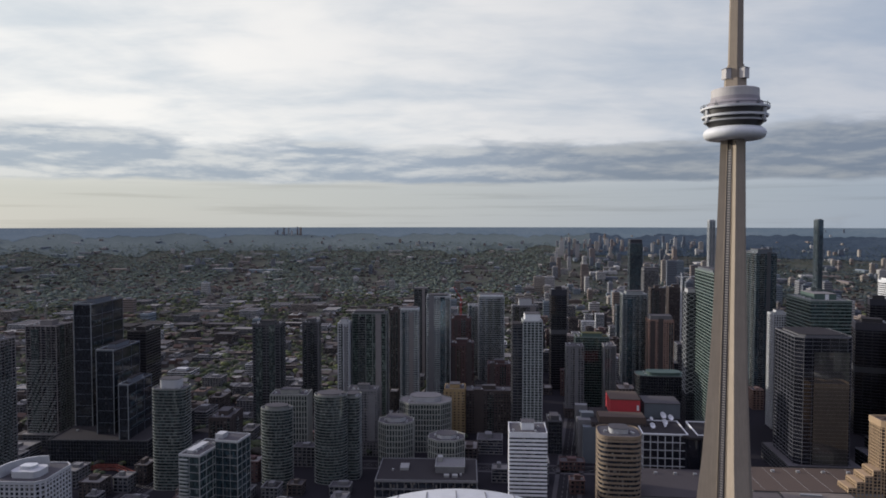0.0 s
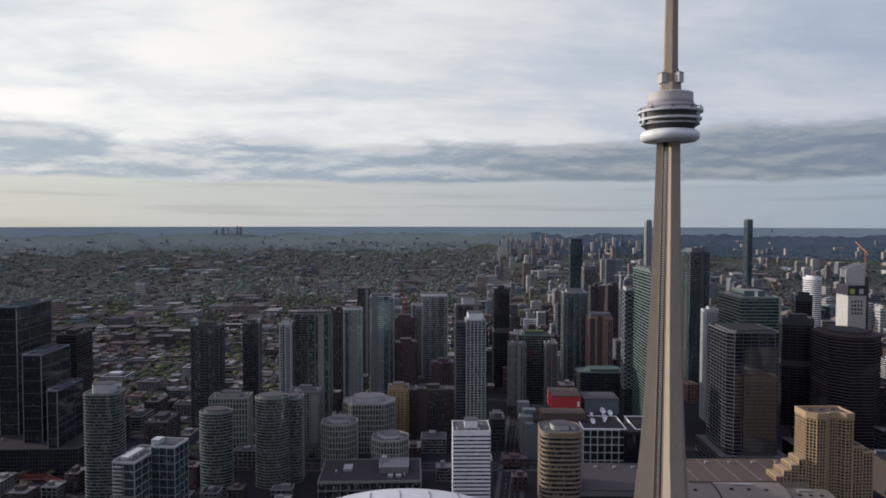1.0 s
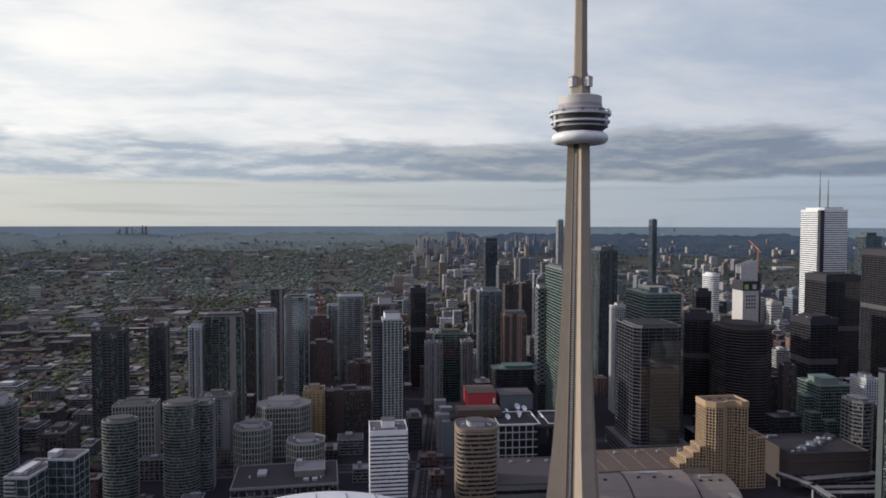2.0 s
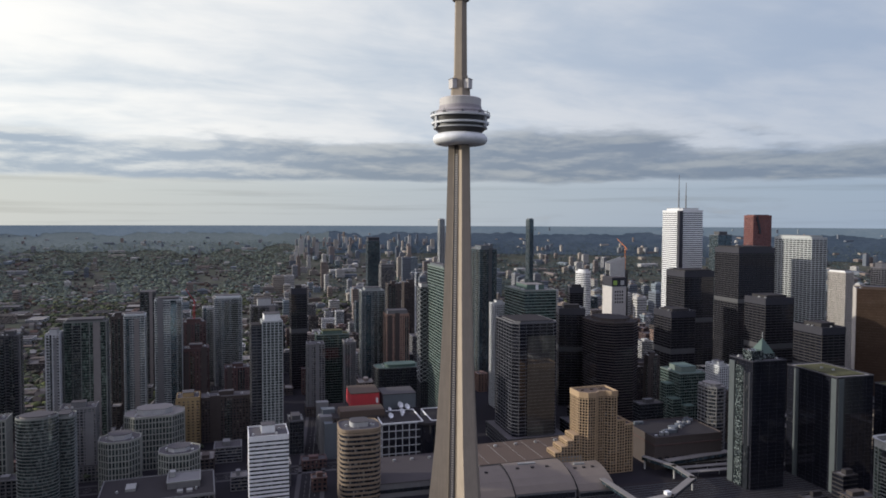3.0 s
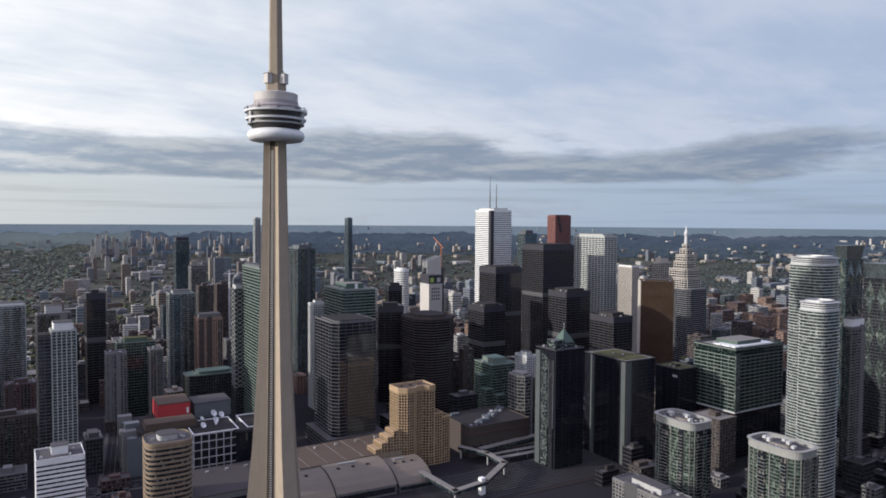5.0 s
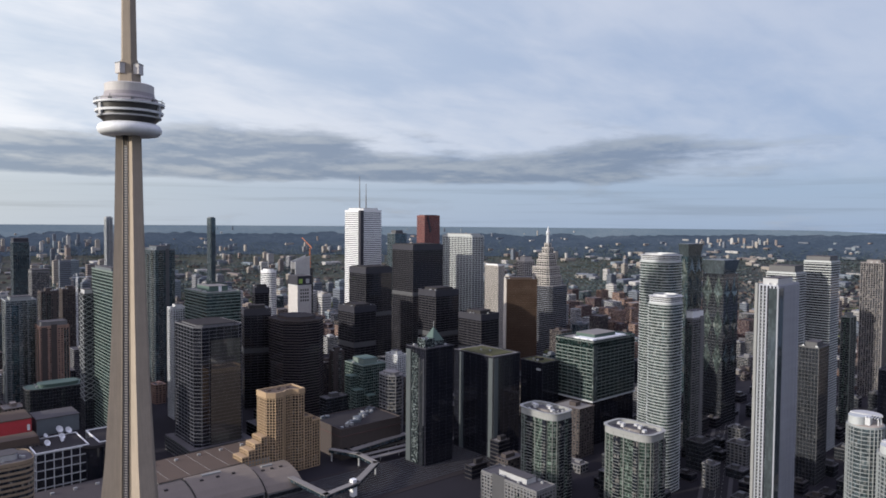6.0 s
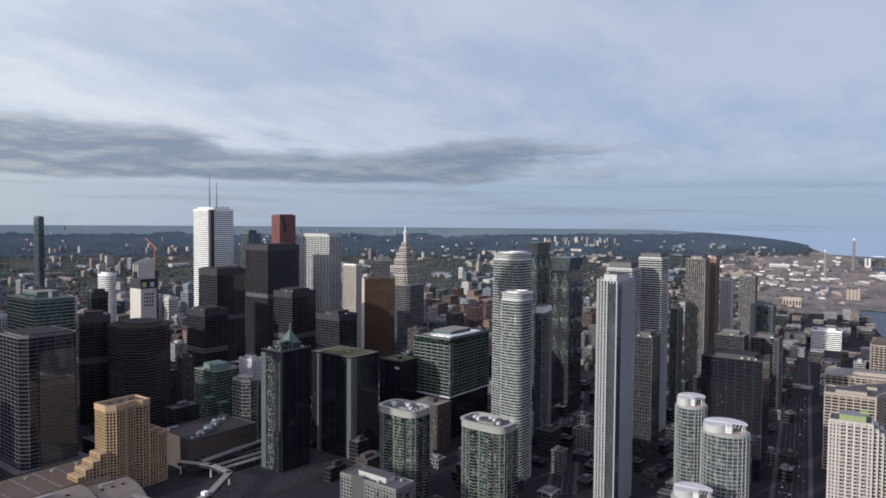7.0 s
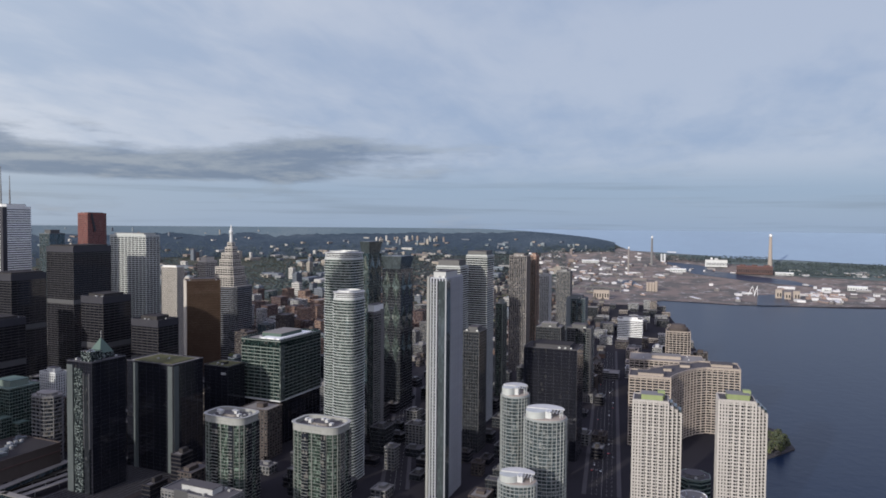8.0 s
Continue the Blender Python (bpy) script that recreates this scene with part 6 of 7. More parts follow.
def vault_hall(label, x, y, w, d, h, rz):
    """A hall whose pale roof curves down towards the tracks."""
    ob = thing("convention_hall", label, "hall", x, y, rz, 0, "convention halls")
    TAKEN.append((x, y, 0.5 * math.hypot(w, d)))
    line = [(d / 2, h), (d * 0.25, h + 0.6), (0.0, h - 0.8), (-d * 0.2, h - 3.4), (-d * 0.38, h - 7.5), (-d / 2, h - 12.5)]
    shell, wall = Pile(), Pile()
    k = len(line)
    for q, e in ((shell, 0.0), (wall, -0.5)):
        b_ = len(q.v)
        lo = [(yy, zz + e - 0.5) for yy, zz in line] if q is shell else [(yy, 0.0) for yy, zz in line]
        for xx in (-w / 2 - e, w / 2 + e):
            q.v += [(xx, yy, zz + e) for yy, zz in line] + [(xx, yy, zz) for yy, zz in lo]
        for i in range(k - 1):
            q.f += [(b_ + i, b_ + i + 1, b_ + 2 * k + i + 1, b_ + 2 * k + i), (b_ + i, b_ + k + i, b_ + k + i + 1, b_ + i + 1), (b_ + 2 * k + i, b_ + 2 * k + i + 1, b_ + 3 * k + i + 1, b_ + 3 * k + i)]
        q.f += [(b_ + k - 1, b_ + 2 * k - 1, b_ + 4 * k - 1, b_ + 3 * k - 1), (b_, b_ + 2 * k, b_ + 3 * k, b_ + k)]
        q.m += [0] * (len(q.f) - len(q.m))
    part("wall", wall, "grey", ob)
    part("roof", shell, "vault", ob, "pale curved metal roof", smooth=False)
    part("ridge_vent", Pile().box(-w * 0.1, d * 0.3, h, w * 0.3, 3.0, 1.8), "balc", ob)
    for q in range(3):
        part("roof_hatch", Pile().box(-w * 0.3 + q * w * 0.25, d * 0.12, h - 0.1, 3.0, 2.4, 1.0), "roof_dark", ob)
    part("window_strip", Pile().box(0, -d / 2 - 0.05, (h - 13) * 0.2, w * 0.94, 0.4, (h - 13) * 0.6), "g_dark", ob)
    return ob


vault_hall("low hall with a pale curved metal roof", 271, 603, 64, 52, 21, -9)
vault_hall("long low hall with a pale curved roof", 335, 595, 62, 52, 22, -9)
vault_hall("small hall with a pale curved roof", 387, 585, 38, 46, 19, -9)
flat_hall("dark flat hall below the studio block", 232, 664, 96, 74, 14, -6, "roof_mid", 0, "grey")
bridge = thing("covered_walkway", "white zigzag glazed footbridge over the tracks", "footbridge", 0, 0)
turns = [(475, 608), (486, 574), (481, 541), (431, 513), (392, 510), (395, 585)]
for k, (a, b) in enumerate(zip(turns, turns[1:])):
    mid, run = ((a[0] + b[0]) / 2, (a[1] + b[1]) / 2), math.hypot(b[0] - a[0], b[1] - a[1]) + 4
    turn = math.atan2(b[1] - a[1], b[0] - a[0])
    part("deck_tube", Pile().box(mid[0], mid[1], 10.0, run, 5.4, 3.2, 0, turn), "g_blue", bridge)
    part("roof_strip", Pile().box(mid[0], mid[1], 13.2, run + 1, 6.6, 0.7, 0, turn), "roof_pale", bridge)
    part("column", Pile().lathe([(0.9, 0), (0.9, 10)], 12, 0, a[0], a[1]), "pale", bridge)
tracks = Pile()
for k in range(14):
    y0 = 508 + k * 5.2
    for x0, x1, dy in ((380, 620, 0.0),):
        for rail in (-0.75, 0.75):
            tracks.bar((x0, y0 + rail, 0.55), (x1, y0 + rail - 30, 0.55), 0.18)
a, b = (490, 590), (575, 592)
run = math.hypot(b[0] - a[0], b[1] - a[1])
part("deck_tube", Pile().box(532, 591, 9.0, run, 7.0, 3.6), "g_blue", bridge)
part("roof_strip", Pile().box(532, 591, 12.6, run, 8.6, 0.7), "roof_pale", bridge)
part("lift_tower", Pile().box(428, 514, 0, 5, 5, 17), "white", bridge, "white lift tower")
track_bed = tagged(link("rail_tracks", tracks.mesh("rail_tracks", "slate")), "parallel steel rails on the railway land", "rails", kind="structure")
bed = Pile().prism([(372, 500), (625, 466), (640, 540), (380, 588)], 0.05, 0.35)
tagged(link("track_bed", bed.mesh("track_bed", "ballast")), "dark gravel railway bed", "ground", kind="structure")

# ---- crowns, masts and cranes on the towers ----
fx, fy, fw, fd, fh, fr = 937.5, 1096.1, 56.0, 64.2, 289.7, -6.0
part("corner_strip", Pile().box(-fw / 2 + 2.2, -fd / 2 + 2.2, 0, 7.6, 7.6, fh), "black", bank, "dark recessed corner")
wx_, wy_, ww, wd, wh, wr = 108.4, 836.6, 23.0, 26.0, 149.0, -2.0
volume(slim, rect(12, 24, -ww / 2 - 6.4, 3), 0, wh - 4, "band_dark")
part("slab_roof", Pile().prism(rect(12.4, 24.4, -ww / 2 - 6.4, 3), wh - 4, wh - 3), "roof_dark", slim)
kx, ky, kw, kd, kh, kr = 396.6, 736.5, 56.2, 66.9, 149.9, -6.0
podium = rect(kw + 16, kd + 10, 0, 0)
volume(dark_hex, podium, 0, 17, "band_dark", 2, 4.2)
part("podium_roof", Pile().ring(grow(podium, 0.3), rect(kw, kd), 17, 17.6), "roof", dark_hex)
part("front_frame", Pile().box(6, -kd / 2 - 0.5, 17, kw * 0.62, 0.9, kh - 32).ring(rect(kw * 0.64, 1.6, 6, -kd / 2 - 0.4), rect(kw * 0.6, 0.4, 6, -kd / 2 - 0.4), kh - 16, kh - 14.6), "g_mirror", dark_hex, "raised mirror glass front")
panel_line = Pile().box(6, -kd / 2 - 0.6, 0, kw * 0.62, 0.9, 0.22).mesh("panel_line", "line_grey")
for k in range(29):
    link("panel_line", panel_line, dark_hex, Matrix.Translation((0, 0, 19 + k * 4.0)))
for x, top in ((-9, 66), (7, 51)):
    part("mast", Pile().lathe([(1.3, fh + 5), (1.1, fh + 5 + top * 0.5), (0.8, fh + 5 + top * 0.55), (0.5, fh + 5 + top), (0.0, fh + 5.5 + top)], 8, 0, x, 0), "grey", bank, "tall grey radio mast")
spire = thing("office_tower", "grey stone tower with stepped crown and spire", "building", 1195, 811, -6)
TAKEN.append((1195, 811, 40))
# The lowest mass uses the darker stone, so its shadow is painted.
for sw, sd, dx, dy, s0, s1, look_ in ((56, 54, 3, -3, 0, 139, "stone_shadow"), (46, 46, -1, 2, 139, 160, "stone_step"), (42, 44, -2, 3, 160, 178, "stone_step"), (31, 32, -2, 2, 178, 192, "stone_step"), (26, 27, -1, 2, 192, 205, "stone_step"), (18, 18, 0, 1, 205, 217, "stone_step"), (11, 11, 0, 1, 217, 226, "stone_step")):
    foot = [(x + dx, y + dy) for x, y in chamfer(sw, sd, sw * 0.1)]
    volume(spire, foot, s0, s1, look_, 1)
    part("step_roof", Pile().prism(grow(foot, 0.4), s1, s1 + 0.5), "roof_pale", spire)
part("spire_shaft", Pile().lathe([(3.4, 226), (3.0, 243), (4.2, 244), (4.2, 249), (2.6, 251), (1.6, 256), (0.3, 262)], 12, 0, 0, 1), "clad", spire, "round pale spire with lantern")
px, py, pw, pd, ph, pr = 555.7, 534.0, 40.3, 33.3, 129.4, -6.0
part("glitter_bay", Pile().box(-pw / 2 - 0.4, pd * 0.02, 0, 1.6, pd * 0.34, ph - 6), "g_speck", sparkle, "bay of small facets, glints painted as pale panes")
part("framed_bay", Pile().box(-pw / 2 - 0.5, -pd * 0.32, 0, 1.8, pd * 0.20, ph - 12), "g_dark", sparkle, "dark glass bay in a pale frame")
for k in (-0.43, -0.21):
    part("bay_frame", Pile().box(-pw / 2 - 0.8, pd * k, ph * 0.35, 1.6, 0.5, ph * 0.65 - 10), "line_grey", sparkle)
part("smooth_bay", Pile().box(-pw / 2 - 0.5, pd * 0.36, 0, 1.8, pd * 0.24, ph - 3), "slot", sparkle, "smooth grey corner bay")
for dx, dy, f, up_ in ((-pw * 0.22, -pd * 0.1, 0.34, 10), (pw * 0.16, pd * 0.05, 0.42, 6)):
    part("crown_block", Pile().prism(rect(pw * f, pd * f * 1.2, dx, dy), ph, ph + up_), "g_speck", sparkle)
part("glass_spire", Pile().prism(rect(16, 16, pw * 0.16, pd * 0.05), ph + 6, ph + 20, top=rect(0.8, 0.8, pw * 0.16, pd * 0.05)), "copper", sparkle, "pointed green glass roof")
part("finial", Pile().bar((pw * 0.16, pd * 0.05, ph + 19), (pw * 0.16, pd * 0.05, ph + 27), 0.5), "steel", sparkle)
for r_ in range(4):
    for c_ in range(4):
        part("window", Pile().box(-7 + c_ * 4.6, -17.05, 124 + r_ * 6.2, 2.2, 0.4, 3.4), "g_black", sign_tower)
gx, gy, gw, gd_, gh, gr = 736.8, 1036.4, 28.0, 33.8, 152.3, -6.0
for side in (-1, 1):
    part("crown_sign", Pile().box(side * 7 - 1, -gd_ / 2 * 1.02 - 0.25, gh + 4, 7, 0.3, 8), "sign_green" if side < 0 else "pale", sign_tower, "lit square sign panel")
dx_, dy_, dw, dd, dh, dr = 331.4, 923.0, 11.5, 22.0, 174.0, -6.0
for face in range(2):
    for k in range(22):
        z0, z1 = 40 + k * (dh - 40) / 22, 40 + (k + 1) * (dh - 40) / 22
        for s_ in (-1, 1):
            if face == 0:
                a, b = (-dw / 2 * s_, -dd / 2 - 0.4, z0), (dw / 2 * s_, -dd / 2 - 0.4, z1)
            else:
                a, b = (-dw / 2 - 0.4, -dd / 2 * s_, z0), (-dw / 2 - 0.4, dd / 2 * s_, z1)
            part("lattice_bar", Pile().bar(a, b, 0.6), "balc_grey", diag)


def crane(x, y, z, tall, jib, turn, paint, lift=0.0):
    ob = thing("tower_crane", "slender lattice tower crane above a building site", "crane", x, y, turn, z, "cranes")
    mast = Pile()
    for a, b in ((-1, -1), (1, -1), (1, 1), (-1, 1)):
        mast.bar((a, b, 0), (a, b, tall), 0.35)
    for k in range(int(tall / 4)):
        mast.bar((-1, -1, k * 4), (1, -1, k * 4 + 4), 0.2).bar((1, 1, k * 4), (-1, 1, k * 4 + 4), 0.2)
    part("mast", mast, paint, ob)
    arm = Pile().bar((-jib * 0.25, 0, tall), (jib, 0, tall + lift), 1.0).bar((0, 0, tall), (0, 0, tall + 7), 0.8)
    arm.bar((0, 0, tall + 7), (jib * 0.8, 0, tall + lift * 0.8), 0.25).bar((0, 0, tall + 7), (-jib * 0.25, 0, tall), 0.25)
    part("jib", arm, paint, ob)
    part("counterweight", Pile().box(-jib * 0.24, 0, tall - 2.5, 3, 2, 2.5), "grey", ob)
    part("cab", Pile().box(1.6, 0, tall - 2.2, 1.6, 1.6, 2.2), "white", ob)


crane(-492, 850, 149.4, 17, 16, 60, "grey", 6)
bridge = thing("girder_bridge", "low dull red steel girder bridge beside a podium", "bridge", -354.0, 735.0)
for ax, ay, bx_, by_ in ((-34, 0, 0, 0), (0, 0, 44, -34)):
    for off in (0.0, 5.0):
        truss = Pile().bar((ax, ay + off, 1.4), (bx_, by_ + off, 1.4), 0.9).bar((ax, ay + off, 5.2), (bx_, by_ + off, 5.2), 0.9)
        for k in range(8):
            p0 = (ax + (bx_ - ax) * k / 8, ay + (by_ - ay) * k / 8 + off, 1.4 if k % 2 else 5.2)
            p1 = (ax + (bx_ - ax) * (k + 1) / 8, ay + (by_ - ay) * (k + 1) / 8 + off, 5.2 if k % 2 else 1.4)
            truss.bar(p0, p1, 0.5)
        part("truss", truss, "bridge_red", bridge, "dull red steel truss")
    part("deck", Pile().bar((ax, ay + 2.5, 0.7), (bx_, by_ + 2.5, 0.7), 1.3), "grey", bridge)
crane(28, 1085, 121.4, 22, 34, 250, "red", 26)
crane(430, 1240, 20, 150, 40, 10, "white")
crane(1040, 1420, 100, 100, 45, 80, "orange", 25)
crane(1180, 300, 20, 120, 40, 200, "white", 30)

# ---- harbour: chimneys, quay, port sheds ----


def chimney(az, d, top, r, mat, label):
    x, y, z, s = far(az, d)
    ob = thing("chimney", label, "chimney", x, y, 0, z)
    part("shaft", Pile().lathe([(r * s, 0), (r * 0.75 * s, top * 0.5 * s), (r * 0.55 * s, top * s), (0.1, top * s)], 20), mat, ob)
    part("cap_ring", Pile().lathe([(r * 0.6 * s, top * 0.93 * s), (r * 0.62 * s, top * 0.94 * s), (r * 0.6 * s, top * 0.99 * s), (r * 0.5 * s, top * s)], 20), "white", ob)


chimney(98.31, 4780, 217, 14, "beige", "tall pale power station chimney")
chimney(89.76, 4764, 195, 9, "grey", "slender grey factory chimney")
chimney(87.99, 4027, 144, 7, "rib_warm", "grey chimney stack with white top")


def port_building(name, label, az, d, w, deep, h, wall, roof, rooms=0):
    """A plain industrial building on the port land, long side to the harbour."""
    x, y, z, s = far(az, d)
    ob = thing(name, label, "building", x, y, -(az - 90), z + 2)
    w, deep, h = w * s, deep * s, h * s
    part("wall", Pile().box(0, 0, 0, deep, w, h), wall, ob)
    part("roof", Pile().box(0, 0, h, deep + s, w + s, 1.2 * s), roof, ob)
    for k in range(rooms):
        part("roof_house", Pile().box(0, (k - (rooms - 1) / 2) * w / max(rooms, 1), h + 1.2 * s, deep * 0.5, w * 0.16, h * 0.18), wall, ob)
    for k in range(int(w / (9 * s))):
        part("bay_door", Pile().box(-deep / 2 - 0.3 * s, -w / 2 + (k + 0.5) * 9 * s, h * 0.2, 0.6 * s, 4.0 * s, h * 0.4), "g_dark", ob)
    return ob


power = port_building("power_plant", "white power plant hall on the port", 94.55, 4780, 132, 60, 44, "clad", "roof_pale", 1)
part("flue", Pile().box(0, 22, 0, 9, 9, 44), "white", power, "short white flue")
port_building("factory", "large red brown brick factory beside the chimney", 97.26, 4180, 182, 70, 42, "brick", "red_stone", 3)
port_building("warehouse", "long white roofed warehouse", 91.77, 4150, 85, 40, 17, "clad", "white")
port_building("warehouse", "long white roofed warehouse", 85.0, 4865, 115, 60, 18, "clad", "white")
port_building("warehouse", "small white shed near the quay", 102.09, 3179, 34, 20, 17, "clad", "white")
port_building("warehouse", "white vaulted warehouse near the quay", 104.0, 3341, 72, 30, 17, "clad", "white")
port_building("warehouse", "white shed beside the factory", 99.3, 4150, 90, 30, 14, "clad", "white")
port_building("apartment_block", "yellowish brick block with tall windows", 85.9, 2530, 55, 24, 33, "beige", "roof")
for k in range(3):
    port_building("cement_works", "beige cement works building", 98.95 + k * 0.6, 2826 - k * 20, 22, 18, 33 - 7 * (k % 2), "beige", "roof_pale")
for k in range(4):
    x, y, z, s = far(89.5 + k * 0.22, 2880)
    ob = thing("silo", "tall beige grain silo", "silo", x, y, 0, z + 2, "grain silos")
    part("drum", Pile().lathe([(5.5, 0), (5.5, 34 + 5 * (k == 3)), (4.5, 36 + 5 * (k == 3)), (0.1, 36.5 + 5 * (k == 3))], 16), "beige", ob)
for k in range(2):
    x, y, z, s = far(90.5 + k * 0.25, 5238)
    ob = thing("silo", "tall pale concrete silo", "silo", x, y, 0, z + 2, "grain silos")
    part("drum", Pile().lathe([(8 * s, 0), (8 * s, 55 * s), (0.1, 57 * s)], 16), "clad", ob)
x, y, z, s = far(97.2, 2869)
mast = thing("ship_loader", "white slanting ship loader masts", "crane", x, y, 0, z + 2)
for k in range(2):
    part("mast", Pile().bar((0, 18 - k * 22, 0), (0, 2 - k * 16, 37), 1.6), "white", mast)
    part("stay", Pile().bar((0, -6 - k * 10, 0), (0, 2 - k * 16, 37), 1.0), "white", mast)
part("boom", Pile().bar((0, 44, 4), (0, 0, 8), 1.4), "clad", mast)
deck_a, deck_b = far(83.6, 2900), far(87.4, 2800)
road_up = thing("elevated_road", "dark elevated motorway on concrete columns", "road", 0, 0)
part("deck", Pile().bar((deck_a[0], deck_a[1], 18), (deck_b[0], deck_b[1], 18), 5.0), "dark", road_up)
for k in range(8):
    t = k / 7
    part("column", Pile().box(deck_a[0] + (deck_b[0] - deck_a[0]) * t, deck_a[1] + (deck_b[1] - deck_a[1]) * t, 0, 4, 4, 17), "grey", road_up)

# ---- mixed stock: houses, trees, towers further out ----


def mixed(name, colours, rough=0.9, var=0.25, size=8.0):
    """One finish in several colours, picked piece by piece."""
    mat = bpy.data.materials.new(name)
    mat.use_nodes = True
    k = Nodes(mat.node_tree)
    pick = k.add("ShaderNodeNewGeometry").outputs["Random Per Island"]
    ramp = k.add("ShaderNodeValToRGB", Fac=pick)
    ramp.color_ramp.interpolation = "CONSTANT"
    for i, c in enumerate(colours):
        e = ramp.color_ramp.elements[i] if i < 2 else ramp.color_ramp.elements.new(i / len(colours))
        e.position, e.color = i / len(colours), (*c, 1)
    at = k.add("ShaderNodeTexCoord").outputs["Object"]
    tone = k.math("MULTIPLY_ADD", k.math("SUBTRACT", k.noise(at, 1.0 / size, 4.0), 0.5), var * 2, 1.0)
    base = k.vec("SCALE", ramp.outputs[0], tone)
    rise = k.add("ShaderNodeBump", Strength=0.3, Distance=0.3, Height=k.noise(at, 6.0 / size, 2.0))
    surf = k.add("ShaderNodeBsdfPrincipled", Base_Color=base, Roughness=rough, Normal=rise.outputs[0])
    k.put(surf, "Specular IOR Level", 0.08)
    k.add("ShaderNodeOutputMaterial", Surface=surf.outputs[0])
    return mat


M["houses"] = mixed("house_brick_and_roof", [(0.092, 0.078, 0.072), (0.110, 0.090, 0.080), (0.080, 0.078, 0.078), (0.145, 0.136, 0.128), (0.100, 0.070, 0.060), (0.062, 0.060, 0.060), (0.22, 0.215, 0.205), (0.086, 0.078, 0.072), (0.076, 0.066, 0.060)])
M["crowns"] = mixed("tree_crowns", [(0.052, 0.064, 0.040), (0.062, 0.075, 0.044), (0.050, 0.060, 0.042), (0.088, 0.100, 0.044), (0.060, 0.070, 0.046), (0.070, 0.068, 0.052), (0.066, 0.064, 0.054), (0.058, 0.068, 0.042)], 1.0, 0.4, 3.0)
# Far crowns: greyer and bluer than near ones, distance haze put into the colour.
M["crowns_far"] = mixed("haze_tinted_crowns", [(0.098, 0.120, 0.106), (0.108, 0.132, 0.110), (0.092, 0.112, 0.106), (0.118, 0.140, 0.112)], 1.0, 0.4, 40.0)
M["crowns_east"] = mixed("haze_tinted_crowns_east", [(0.050, 0.066, 0.070), (0.056, 0.074, 0.074), (0.046, 0.061, 0.069), (0.062, 0.080, 0.076)], 1.0, 0.4, 40.0)
# Wall colours; the bluish tones also carry some painted distance haze.
M["far_walls"] = mixed("far_tower_walls", [(0.18, 0.185, 0.20), (0.27, 0.265, 0.26), (0.13, 0.145, 0.17), (0.36, 0.355, 0.345), (0.17, 0.15, 0.145), (0.12, 0.135, 0.16), (0.25, 0.225, 0.20), (0.17, 0.20, 0.225), (0.19, 0.16, 0.145), (0.28, 0.26, 0.235)])
M["sheds"] = mixed("shed_roofs", [(0.36, 0.36, 0.375), (0.20, 0.195, 0.20), (0.52, 0.52, 0.54), (0.15, 0.14, 0.14), (0.26, 0.20, 0.18), (0.50, 0.50, 0.52)])

dice = random.Random(11)
CELLS = {}


def free(x, y, r):
    """Whether a circle is clear of all that stands; if so it is taken."""
    if any((x - a) ** 2 + (y - b) ** 2 < (r + c) ** 2 for a, b, c in TAKEN):
        return False
    i, j = int(x // 60), int(y // 60)
    for p in range(i - 1, i + 2):
        for q in range(j - 1, j + 2):
            for a, b, c in CELLS.get((p, q), ()):
                if (x - a) ** 2 + (y - b) ** 2 < (r + c) ** 2:
                    return False
    CELLS.setdefault((i, j), []).append((x, y, r))
    return True


def notched(foot, bay, wide, deep):
    """A footprint whose edges step in between piers; tells which runs are piers."""
    out, pier = [], []
    for i in range(len(foot)):
        p, q = Vector(foot[i]), Vector(foot[(i + 1) % len(foot)])
        u = (q - p).normalized()
        inn = Vector((-u.y, u.x)) * deep
        run = (q - p).length
        count = max(1, round(run / bay))
        for k in range(count):
            a, c = p + u * (run * k / count + wide / 2), p + u * (run * (k + 1) / count - wide / 2)
            out += [tuple(a), tuple(a + inn), tuple(c + inn), tuple(c)]
            pier += [True, False, True, True]
    return out, pier


